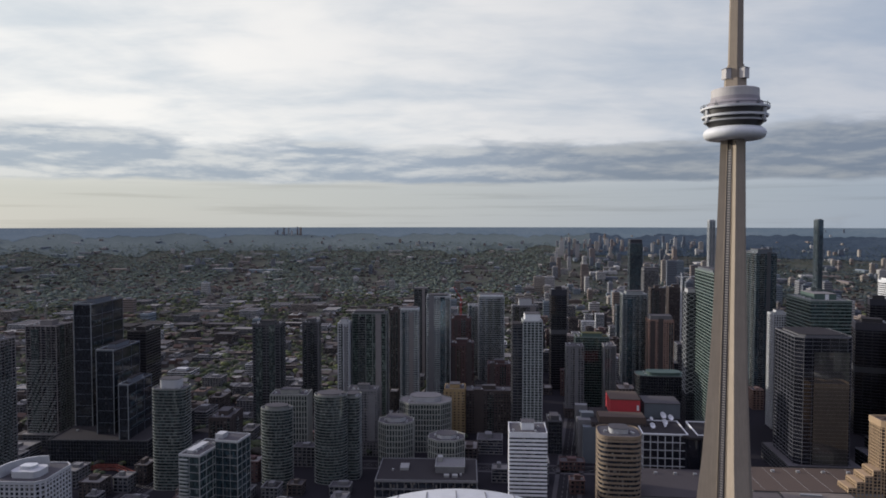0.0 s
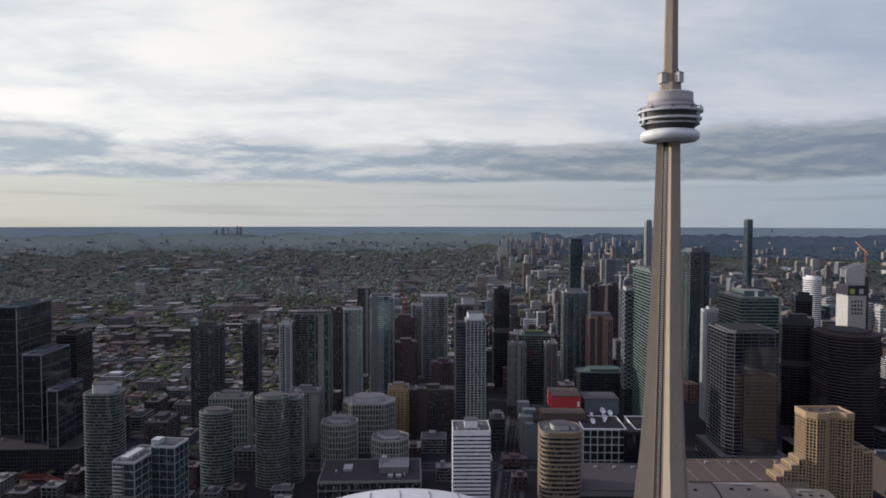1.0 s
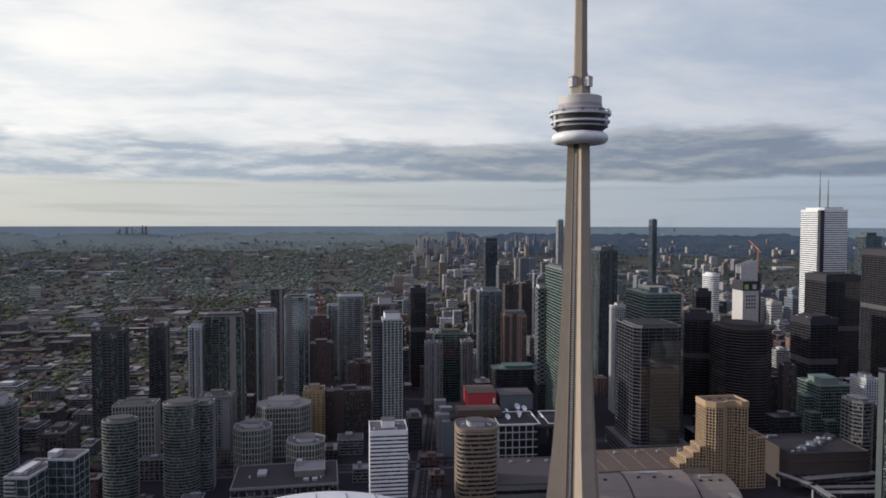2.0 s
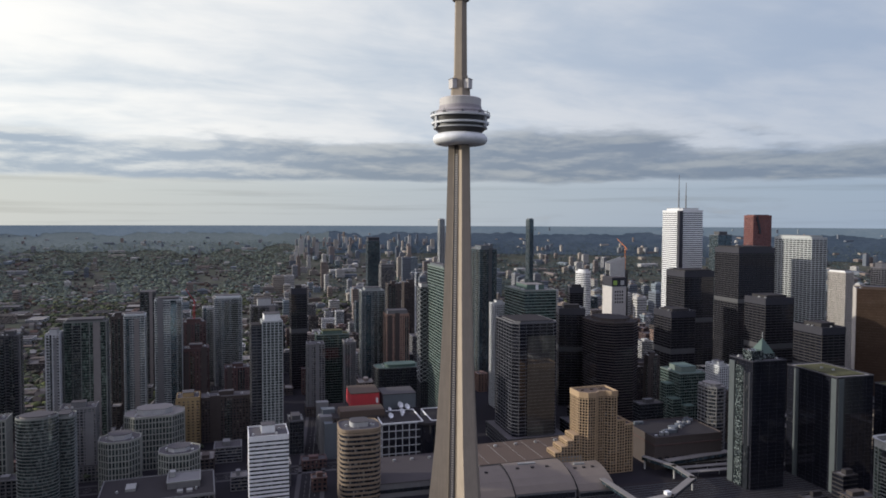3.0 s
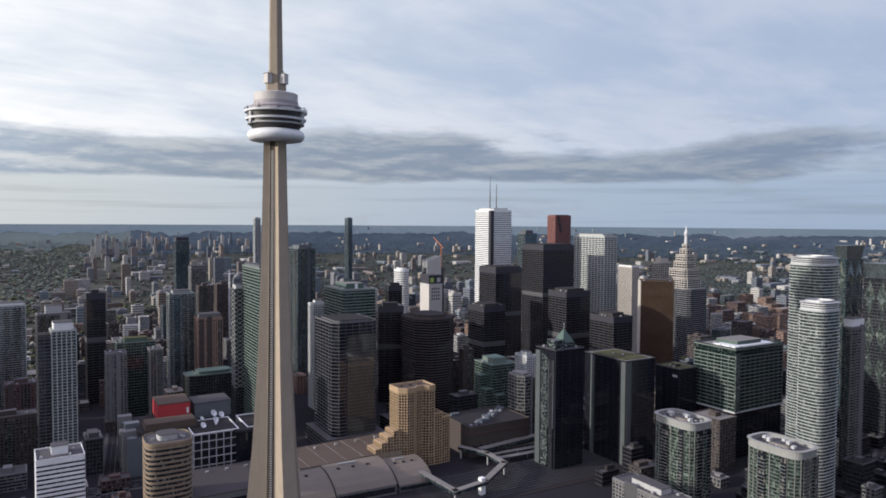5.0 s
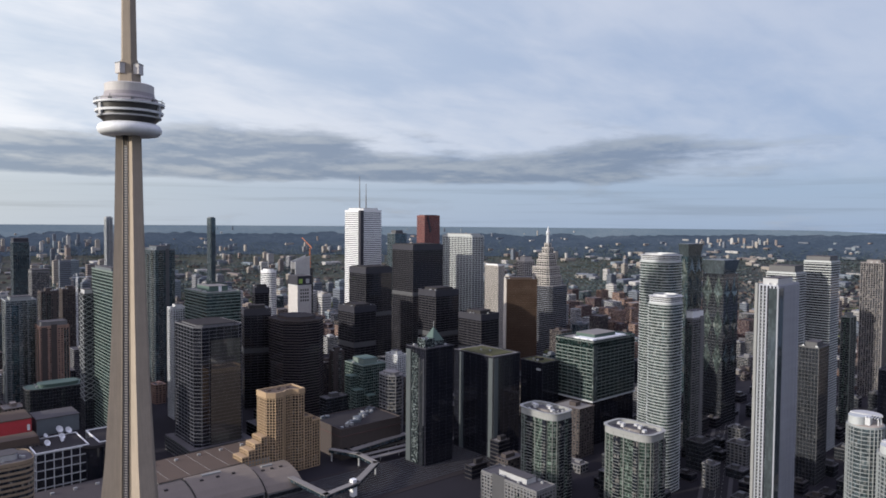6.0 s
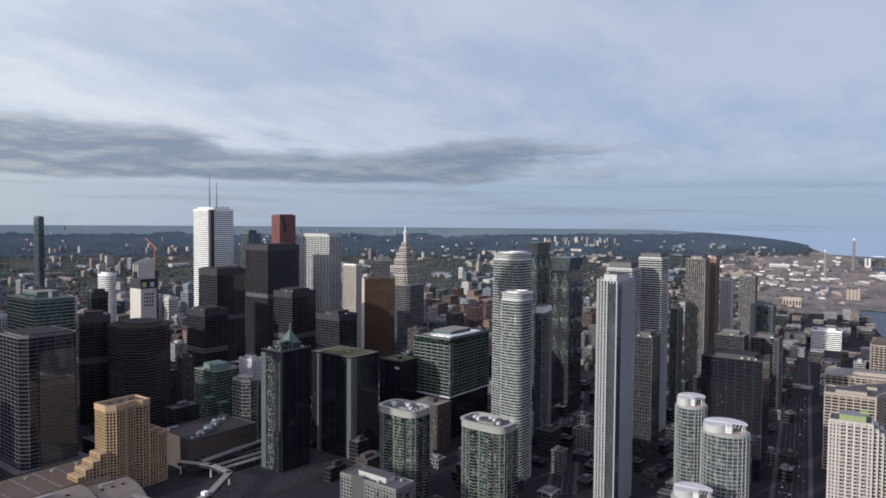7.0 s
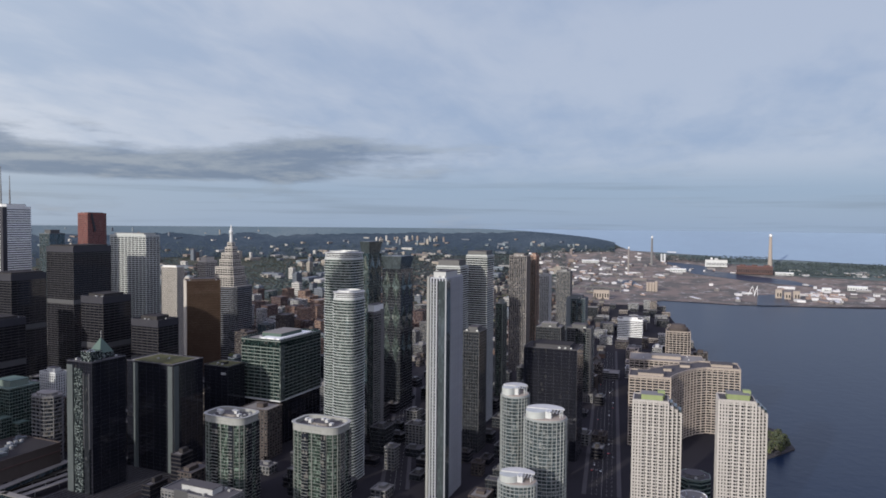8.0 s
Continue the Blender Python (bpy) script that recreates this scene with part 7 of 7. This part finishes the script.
def lesser(x, y, z, w, d, h, rz, style, name, label):
    """A lesser building: one facade shell that steps in at every window row, with roof edge and plant room."""
    g, s, rise, tall, out, gap, wide, proud = STYLE[style]
    foot = rect(w, d)
    near = math.hypot(x, y) < 1180
    if wide > 0.8 and near:
        base, pier = notched(foot, max(gap, 4.6), wide, 0.35)
        outer = base
    else:
        base, pier, outer = foot, [False] * 4, grow(foot, min(out, 0.6))
    floors = max(1, int(h / rise))
    rise = h / floors
    rings, bands = [(outer, 0.0)], []
    for i in range(floors):
        z0 = i * rise
        rings += [(outer, z0 + tall), (base, z0 + tall + 0.01), (base, z0 + rise - 0.01), (outer, z0 + rise)]
        bands += [1, 1, 0, 1]
    inner = grow(foot, -0.7)
    k, v, f, m = len(base), [], [], []
    for ring, zz in rings:
        v += [(a, c, zz) for a, c in ring]
    for i in range(len(rings) - 1):
        for j in range(k):
            jj = (j + 1) % k
            f.append((i * k + j, i * k + jj, (i + 1) * k + jj, (i + 1) * k + j))
            m.append(1 if bands[i] or pier[j] else 0)
    b0 = len(v)
    v += [(a, c, h) for a, c in grow(foot, 0.35)] + [(a, c, h + 1.2) for a, c in grow(foot, 0.35)] + [(a, c, h + 1.2) for a, c in inner] + [(a, c, h + 0.3) for a, c in inner]
    for i in range(3):
        for j in range(4):
            jj = (j + 1) % 4
            f.append((b0 + i * 4 + j, b0 + i * 4 + jj, b0 + i * 4 + 4 + jj, b0 + i * 4 + 4 + j))
            m.append(1)
    f.append((b0 + 12, b0 + 13, b0 + 14, b0 + 15))
    m.append(2)
    ob = new(name, shape(name, v, f, [g, s, dice.choice(("roof", "roof_dark", "roof_pale", "roof"))], m))
    ob.matrix_basis = pose(x, y, z, 0, 0, rz)
    tagged(ob, label, "building")
    if math.hypot(x, y) > 1500:
        return ob
    part("plant_room", Pile().box(dice.uniform(-0.15, 0.15) * w, dice.uniform(-0.1, 0.1) * d, h + 0.3, w * dice.uniform(0.25, 0.5), d * dice.uniform(0.3, 0.5), dice.uniform(2.5, 5)), s, ob)
    return ob


LOOKS = {
    "grid_brown": ("apartment_block", "brown brick apartment block with flat roof"), "grid_brick": ("brick_building", "red brick block with flat roof"),
    "grid_rose": ("brick_building", "pinkish brown brick apartment block"),
    "grid_beige": ("mid_rise_building", "beige precast apartment block"), "grid_pale": ("office_block", "pale concrete office block"),
    "grid_grey": ("concrete_building", "grey concrete apartment block"), "band_grey": ("condo_tower", "grey condo block with balcony bands"),
    "band_pale": ("condo_tower", "pale condo block with blue windows"), "glass_blue": ("office_block", "blue glass office block"),
    "glass_dark": ("office_block", "dark glass office block"), "band_white": ("office_block", "white banded office block"),
    "grid_yellow": ("warehouse", "yellow brick warehouse block"), "black": ("office_block", "black steel office block"), "glass_teal": ("condo_tower", "teal glass condo block"),
}


def quarter(az0, az1, d0, d1, count, h0, h1, looks, w0=18, w1=38, rz=-5):
    made = 0
    for _ in range(count * 6):
        if made >= count:
            break
        az, d = dice.uniform(az0, az1), math.sqrt(dice.uniform(d0 * d0, d1 * d1))
        x, y, z, s = far(az, d)
        w, dp = dice.uniform(w0, w1), dice.uniform(w0, w1) * 0.8
        if az > 88 and d > float(np.interp(az, [88, 90.1, 91.86, 93.58, 96.08, 97.3], [2600, 2420, 1840, 1440, 1160, 1080])):
            continue
        if not free(x, y, 0.5 * max(w, dp) + 3):
            continue
        h = h0 + (h1 - h0) * dice.random() ** 1.7
        style = dice.choice(looks)
        name, label = LOOKS[style]
        lesser(x, y, z, w, dp, h, rz + dice.choice((0, 0, 0, 90)), style, name, label)
        made += 1


LOW = ("grid_brick", "grid_brown", "grid_brown", "grid_grey", "grid_grey", "band_grey")
quarter(-36, 9, 800, 1150, 46, 10, 30, LOW + ("band_grey",))
quarter(-36, 6, 1150, 1700, 56, 8, 30, LOW + ("grid_pale", "grid_beige"), 20, 52)
quarter(-36, 8, 1700, 2480, 46, 8, 26, ("grid_pale", "grid_beige", "grid_brown", "grid_grey", "band_grey", "grid_pale"), 28, 80)
quarter(6, 34, 1040, 1500, 84, 16, 66, ("grid_brown", "grid_brick", "grid_beige", "grid_pale", "band_grey", "glass_dark", "grid_grey", "grid_beige"))
quarter(8, 36, 1050, 1500, 60, 12, 46, ("grid_rose", "grid_beige", "grid_brick", "grid_brown", "grid_pale", "grid_beige"), 14, 30)
quarter(6, 57, 1400, 1850, 110, 12, 52, ("grid_rose", "grid_beige", "grid_pale", "grid_brown", "grid_beige", "grid_brick"), 16, 34)
quarter(6, 57, 1500, 1800, 48, 25, 95, ("grid_brown", "grid_beige", "grid_pale", "band_grey", "band_pale", "glass_blue", "grid_pale", "glass_teal", "band_white"))
quarter(55, 68, 1300, 1800, 54, 14, 60, ("grid_rose", "grid_brick", "grid_brown", "grid_rose", "glass_blue", "grid_pale"))
quarter(56, 70, 1800, 2500, 60, 12, 46, ("grid_rose", "grid_brick", "grid_pale", "grid_rose", "glass_blue", "grid_beige"), 24, 50)
quarter(68, 84, 1350, 1900, 34, 12, 55, ("grid_brick", "grid_grey", "grid_pale", "band_grey", "glass_dark"))
quarter(84.5, 91, 1180, 2300, 26, 10, 34, ("grid_pale", "grid_beige", "grid_grey", "glass_dark"), 20, 40, -2)
quarter(87.6, 96.5, 1050, 2300, 40, 7, 24, ("grid_pale", "grid_brown", "glass_dark", "grid_grey", "band_grey", "grid_beige"), 14, 34, -2)
quarter(24, 66, 790, 1250, 46, 12, 62, ("glass_dark", "black", "grid_brown", "band_grey", "grid_grey", "glass_dark"))
quarter(-34, 20, 640, 900, 50, 8, 22, LOW, 12, 28)
quarter(50, 86, 560, 1300, 90, 5, 14, ("glass_dark", "grid_brown", "black"), 10, 22)
quarter(50, 86, 620, 1250, 80, 8, 34, ("glass_dark", "grid_grey", "black", "grid_brown", "glass_dark"), 12, 30)


def far_towers(pile, az0, az1, d0, d1, count, h0, h1):
    for _ in range(count):
        az, d = dice.uniform(az0, az1), dice.uniform(d0, d1)
        x, y, z, s = far(az, d)
        if d < 2700 and not free(x, y, 16):
            continue
        if d > 2700 and az1 - az0 > 20 and noise.noise((az * 0.22, d / 1700, 9.0)) < 0.10:
            continue
        w, dp, h = dice.uniform(16, 40) * s, dice.uniform(14, 26) * s, (h0 + (h1 - h0) * dice.random() ** 1.6) * s
        turn = radians(-5 + dice.choice((0, 90)))
        pile.box(x, y, z - 1, w, dp, h + 1, 0, turn)
        pile.box(x, y, z + h, w * 0.45, dp * 0.5, 4 * s, 0, turn)
        for k in range(1, int(h / (3.4 * s)) if d < 4200 else 0, 2):
            pile.box(x, y, z + k * 3.4 * s, w + 0.6 * s, dp + 0.6 * s, 1.5 * s, 1, turn)


pile = Pile()
far_towers(pile, -36, 5, 1700, 2600, 30, 14, 50)
far_towers(pile, 6, 38, 1800, 2700, 170, 10, 72)
far_towers(pile, 32, 57, 1800, 2700, 140, 12, 85)
far_towers(pile, 55, 84, 1800, 2700, 60, 12, 60)
far_towers(pile, 9, 22, 2700, 9000, 120, 30, 130)
far_towers(pile, 6, 60, 2600, 7000, 260, 16, 60)
far_towers(pile, -36, 62, 6000, 16000, 160, 15, 44)
far_towers(pile, 22, 62, 2600, 8000, 150, 24, 80)
far_towers(pile, -34, 8, 2600, 9000, 130, 14, 55)
far_towers(pile, -14.4, -11.6, 13500, 15000, 9, 60, 180)
far_towers(pile, 62, 86, 2600, 9000, 150, 12, 46)
far_towers(pile, 66.5, 73, 8000, 10500, 26, 40, 85)
far_towers(pile, 26, 60, 9000, 20000, 36, 50, 110)
tagged(link("distant_towers", pile.mesh("distant_towers", ["far_walls", "g_dark"])), "scattered distant apartment towers in grey and beige", "buildings", kind="stuff")

# low houses in rows, with pitched or flat roofs
pile = Pile()


def houses(az0, az1, d0, d1, count, flat=0.35):
    for _ in range(count):
        az, d = dice.uniform(az0, az1), 1 / dice.uniform(1 / d1, 1 / d0)
        x, y, z, s = far(az, d)
        if noise.noise((az * 0.35, 1200.0 / d * 4, 2.0)) > 0.16 and dice.random() < 0.8:
            continue
        if d < 2500:
            y = round(y / 34) * 34 + dice.uniform(-4, 4)
            if not free(x, y, 5):
                continue
        grown = 1 + d / 9000
        w, dp, h = dice.uniform(7, 17) * s * grown, dice.uniform(7, 11) * s * grown, dice.uniform(6, 10) * s
        turn = radians(-5 + dice.choice((0, 90)))
        c, s_ = math.cos(turn), math.sin(turn)
        pile.box(x, y, z - 0.5, w, dp, h + 0.5, 0, turn)
        if dice.random() > flat:
            b = len(pile.v)
            for u, v, t in ((-.54, -.54, 0), (.54, -.54, 0), (.54, .54, 0), (-.54, .54, 0), (-.54, 0, .45), (.54, 0, .45)):
                pile.v.append((x + c * u * w - s_ * v * dp, y + s_ * u * w + c * v * dp, z + h + t * dp))
            pile.f += [(b, b + 1, b + 5, b + 4), (b + 2, b + 3, b + 4, b + 5), (b + 3, b, b + 4), (b + 1, b + 2, b + 5)]
            pile.m += [0] * 4
        else:
            pile.box(x, y, z + h, w * 0.96, dp * 0.96, 0.6 * s, 0, turn)


def long_roofs(az0, az1, d0, d1, count):
    """Schools, workshops and stores: long flat roofs among the houses."""
    for _ in range(count):
        az, d = dice.uniform(az0, az1), 1 / dice.uniform(1 / d1, 1 / d0)
        x, y, z, s = far(az, d)
        if d < 2500 and not free(x, y, 16):
            continue
        w, dp, h = dice.uniform(30, 85) * s, dice.uniform(14, 34) * s, dice.uniform(7, 14) * s
        turn = radians(-5 + dice.choice((0, 0, 90)))
        pile.box(x, y, z - 0.5, w, dp, h + 0.5, 0, turn).box(x, y, z + h, w * 0.97, dp * 0.95, 0.7 * s, 0, turn)
        pile.box(x, y, z + h + 0.7 * s, w * 0.3, dp * 0.4, 2.5 * s, 0, turn)


long_roofs(-37, 9, 1000, 4500, 260)
long_roofs(8, 84, 1500, 5000, 200)


houses(-37, 8, 980, 2500, 3900)
houses(-37, 9, 2500, 5600, 1700)
houses(8, 62, 1500, 4200, 2000, 0.6)
houses(60, 86, 1300, 4500, 2400, 0.6)
tagged(link("house_rows", pile.mesh("house_rows", "houses")), "rows of small brick houses with grey roofs", "houses", kind="stuff")

pile = Pile()
for az0, az1, d0, d1, count in ((-36, 12, 3500, 11000, 80), (12, 60, 3200, 12000, 110), (58, 84, 3000, 12000, 100)):
    for _ in range(count):
        az, d = dice.uniform(az0, az1), 1 / dice.uniform(1 / d1, 1 / d0)
        x, y, z, s = far(az, d)
        w, dp, h = dice.uniform(35, 130) * s, dice.uniform(18, 45) * s, dice.uniform(8, 15) * s
        pile.box(x, y, z + 2, w, dp, h + 3 + 2 * s, 0, radians(-5 + dice.choice((0, 0, 90))))
tagged(link("distant_roofs", pile.mesh("distant_roofs", "far_walls")), "pale long roofs of stores and schools among far trees", "buildings", kind="stuff")

pile = Pile()
for _ in range(420):
    az = dice.uniform(80, 108)
    lo = float(np.interp(az, [80, 88, 90.1, 95.9, 101.65, 105.7], [3600, 2750, 2600, 2620, 2680, 2800]))
    d = 1 / dice.uniform(1 / (7000 if az < 92 else 4600), 1 / lo)
    if 89 < az < 98.5 and d < 3600 and dice.random() < 0.85 or 3550 < d < 4150 and az > 92 or 97.4 < az < 99.9 and d < 2980:
        continue
    x, y, z, s = far(az, d)
    w, dp, h = (10 + 90 * dice.random() ** 2.5) * s, dice.uniform(8, 30) * s, dice.uniform(3, 10) * s
    turn = radians(dice.choice((-5, 20, 85)))
    pile.box(x, y, z + 0.5, w, dp, h + 2, 0, turn).box(x, y, z + h + 2.5, w * 0.9, dp * 0.5, 1.2 * s, 0, turn)
tagged(link("port_sheds", pile.mesh("port_sheds", "sheds")), "low pale warehouses and sheds on the port land", "warehouses", kind="stuff")


# tree crowns as uneven clumps
ICO_V = [(0, 0, 1)] + [(0.894 * math.cos(math.tau * k / 5), 0.894 * math.sin(math.tau * k / 5), 0.447) for k in range(5)] + [(0.894 * math.cos(math.tau * (k + .5) / 5), 0.894 * math.sin(math.tau * (k + .5) / 5), -0.447) for k in range(5)] + [(0, 0, -1)]
ICO_F = [(0, 1 + k, 1 + (k + 1) % 5) for k in range(5)] + [(1 + k, 6 + k, 1 + (k + 1) % 5) for k in range(5)] + [(6 + k, 6 + (k + 1) % 5, 1 + (k + 1) % 5) for k in range(5)]


def canopy(name, label, regions, mat, seed, flat=0.45):
    rng = np.random.RandomState(seed)
    spots = []
    for az0, az1, d0, d1, count, size, lumps in regions:
        for _ in range(count):
            az, d = rng.uniform(az0, az1), 1 / rng.uniform(1 / d1, 1 / d0)
            if d < 5000 and noise.noise((az * 0.35, 1200.0 / d * 4, 2.0)) < rng.uniform(-0.35, 0.12) or d > 4500 and rng.uniform() < (d - 4500) / 4500:
                continue
            x, y, z, s = far(az, d)
            if any((x - a) ** 2 + (y - b) ** 2 < (c + 3) ** 2 for a, b, c in CELLS.get((int(x // 60), int(y // 60)), ())):
                continue
            r = size * rng.uniform(0.6, 1.3) * s * (1 + d / 5000)
            for _ in range(lumps):
                spots.append((x + rng.uniform(-.7, .7) * r * (lumps > 1), y + rng.uniform(-.7, .7) * r * (lumps > 1), z + r * rng.uniform(0.7, 1.3) + 4.0 * (d > 3300), r * rng.uniform(0.6, 1.0)))
    spots = np.array(spots)
    k = len(spots)
    verts = np.array(ICO_V)[None] * rng.uniform(0.65, 1.25, (k, 12, 1)) * spots[:, None, 3:4] * np.array([1, 1, flat]) + spots[:, None, :3]
    faces = np.array(ICO_F)[None] + 12 * np.arange(k)[:, None, None]
    mesh = bpy.data.meshes.new(name)
    mesh.from_pydata(verts.reshape(-1, 3).tolist(), [], faces.reshape(-1, 3).tolist())
    mesh.materials.append(M[mat])
    mesh.polygons.foreach_set("use_smooth", [True] * len(mesh.polygons))
    return tagged(new(name, mesh), label, "trees", kind="stuff")


canopy("street_trees", "fresh green spring trees between the houses", [(-37, 8, 1050, 2600, 15000, 5.4, 2), (-37, 5, 760, 1100, 220, 4.5, 3), (-16.1, -14.7, 800, 930, 60, 6.0, 3), (8, 62, 1250, 2600, 3400, 5.0, 2), (58, 84, 1700, 2600, 900, 4.5, 2)], "crowns", 5)
canopy("distant_woods", "dense woods towards the horizon, grey green with painted haze", [(-37, 10, 2400, 9000, 32000, 5.6, 1)], "crowns_far", 6, 0.24)
canopy("eastern_woods", "dense dark woods towards the lake, blued by painted haze", [(10, 62, 2600, 9000, 19000, 5.2, 1), (60, 83, 2600, 9000, 11000, 5.0, 1),
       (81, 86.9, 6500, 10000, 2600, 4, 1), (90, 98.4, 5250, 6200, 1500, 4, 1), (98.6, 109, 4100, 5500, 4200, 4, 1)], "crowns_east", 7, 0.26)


# ---- streets ----


def street(label, a, c, wide, lanes=4):
    """A straight street with raised pavements and broken lane lines."""
    ang, run = math.atan2(c[1] - a[1], c[0] - a[0]), math.hypot(c[0] - a[0], c[1] - a[1])
    ob = new("road", Pile().box(run / 2, 0, 0.04, run, wide, 0.1).mesh("road", "asphalt_worn"))
    ob.matrix_basis = Matrix.Translation((a[0], a[1], 0)) @ Matrix.Rotation(ang, 4, "Z")
    tagged(ob, label, "road", kind="structure")
    for side in (-1, 1):
        part("pavement", Pile().box(run / 2, side * (wide / 2 + 2.2), 0.04, run, 4.4, 0.24), "paving", ob)
    lines = Pile()
    for k in range(1, lanes):
        y = -wide / 2 + wide * k / lanes
        for j in range(int(run / 12)):
            lines.box(j * 12 + 3, y, 0.145, 5.0 if k != lanes // 2 else 11.5, 0.25, 0.012)
    part("lane_lines", lines, "balc", ob, kind="stuff")
    return ob


M["asphalt_worn"] = skin("worn_asphalt", (0.023, 0.022, 0.025), 0.93, size=7.0, streaks=0.0)
street("grey city street running north between blocks", (118, 650), (262, 1300), 20)
street("wide grey waterfront road with lane lines", (690, 46), (1500, 92), 30, 6)
street("grey street between the glass towers", (640, 246), (1060, 386), 22)
street("grey cross street behind the halls", (-420, 780), (560, 706), 18)
street("grey street west of the brick blocks", (-330, 560), (-215, 1100), 18)

# pier with trees, and a few park trees near by


def tree(x, y, tall, seed):
    """Tapered trunk, limbs and a crown of many leafy clumps."""
    rng = random.Random(seed)
    ob = thing("tree", "leafy green spring tree with an uneven crown", "tree", x, y, rng.uniform(0, 360), 0.5, "park trees")
    wood = Pile().lathe([(0.35, 0), (0.22, tall * 0.35), (0.08, tall * 0.7)], 7)
    crown = Pile()
    for k in range(5):
        a, up_ = math.tau * k / 5 + rng.uniform(-.4, .4), tall * rng.uniform(0.3, 0.5)
        wood.bar((0, 0, up_), (math.cos(a) * tall * 0.28, math.sin(a) * tall * 0.28, up_ + tall * 0.25), 0.16)
    part("trunk", wood, "bark", ob)
    for _ in range(90):
        r, a, z = tall * 0.36 * math.sqrt(rng.random()), rng.uniform(0, math.tau), tall * rng.uniform(0.35, 1.0)
        r *= 1 - abs(z / tall - 0.6) * 1.3
        c, b_ = tall * rng.uniform(0.05, 0.11), len(crown.v)
        crown.v += [(r * math.cos(a) + c * p * rng.uniform(.6, 1.3), r * math.sin(a) + c * q * rng.uniform(.6, 1.3), z + c * u * 0.8) for p, q, u in ICO_V]
        crown.f += [tuple(b_ + i for i in f_) for f_ in ICO_F]
        crown.m += [0] * 15
    part("crown", crown, "crowns", ob)


pier = Pile().prism([(850, -122), (1000, -140), (975, -162), (905, -165)], 0.6, 2.2)
tagged(link("pier", pier.mesh("pier", "paving")), "narrow paved harbour pier with trees", "pier", kind="structure")
for k, (x, y) in enumerate([(872, -131), (884, -135), (880, -145), (893, -141), (901, -148), (905, -156), (913, -151), (918, -144), (925, -156), (935, -150), (948, -154), (930, -141)]):
    tree(x, y, 12 + (k * 7) % 5, k)
for k in range(14):
    tree(-268 + (k % 5) * 9 + (k * 5) % 4, 716 + (k // 5) * 10, 10 + (k * 3) % 5, 40 + k)


def car(x, y, turn, paint):
    """A small saloon car: body, glazed cabin, four wheels."""
    ob = thing("car", "small parked saloon car on the road", "car", x, y, turn, 0.15, "cars on the road")
    part("body", Pile().prism(chamfer(4.4, 1.8, 0.35), 0.3, 0.85), paint, ob)
    part("cabin", Pile().prism(rect(2.4, 1.6, -0.2), 0.85, 1.45, top=rect(1.7, 1.4, -0.2)), "g_black", ob)
    wheel = Pile().lathe([(0.05, -0.12), (0.33, -0.12), (0.33, 0.12), (0.05, 0.12)], 12).mesh("wheel", "black")
    for a, c in ((-1.35, -0.85), (1.35, -0.85), (1.35, 0.85), (-1.35, 0.85)):
        link("wheel", wheel, ob, Matrix.Translation((a, c, 0.33)) @ Matrix.Rotation(math.pi / 2, 4, "X"))
    return ob


stock = [car(760 + k * 0.0, 52 + k * 4.6, 3.2, p) for k, p in enumerate(("white", "dark", "red"))]
for k in range(20):
    x = 780 + k * 23 + dice.uniform(-6, 6)
    copy_thing(stock[k % 3], pose(x, 46 + (x - 690) * 0.0568 + dice.choice((-11, -6, 4, 9)), 0.15, 0, 0, 3.2))
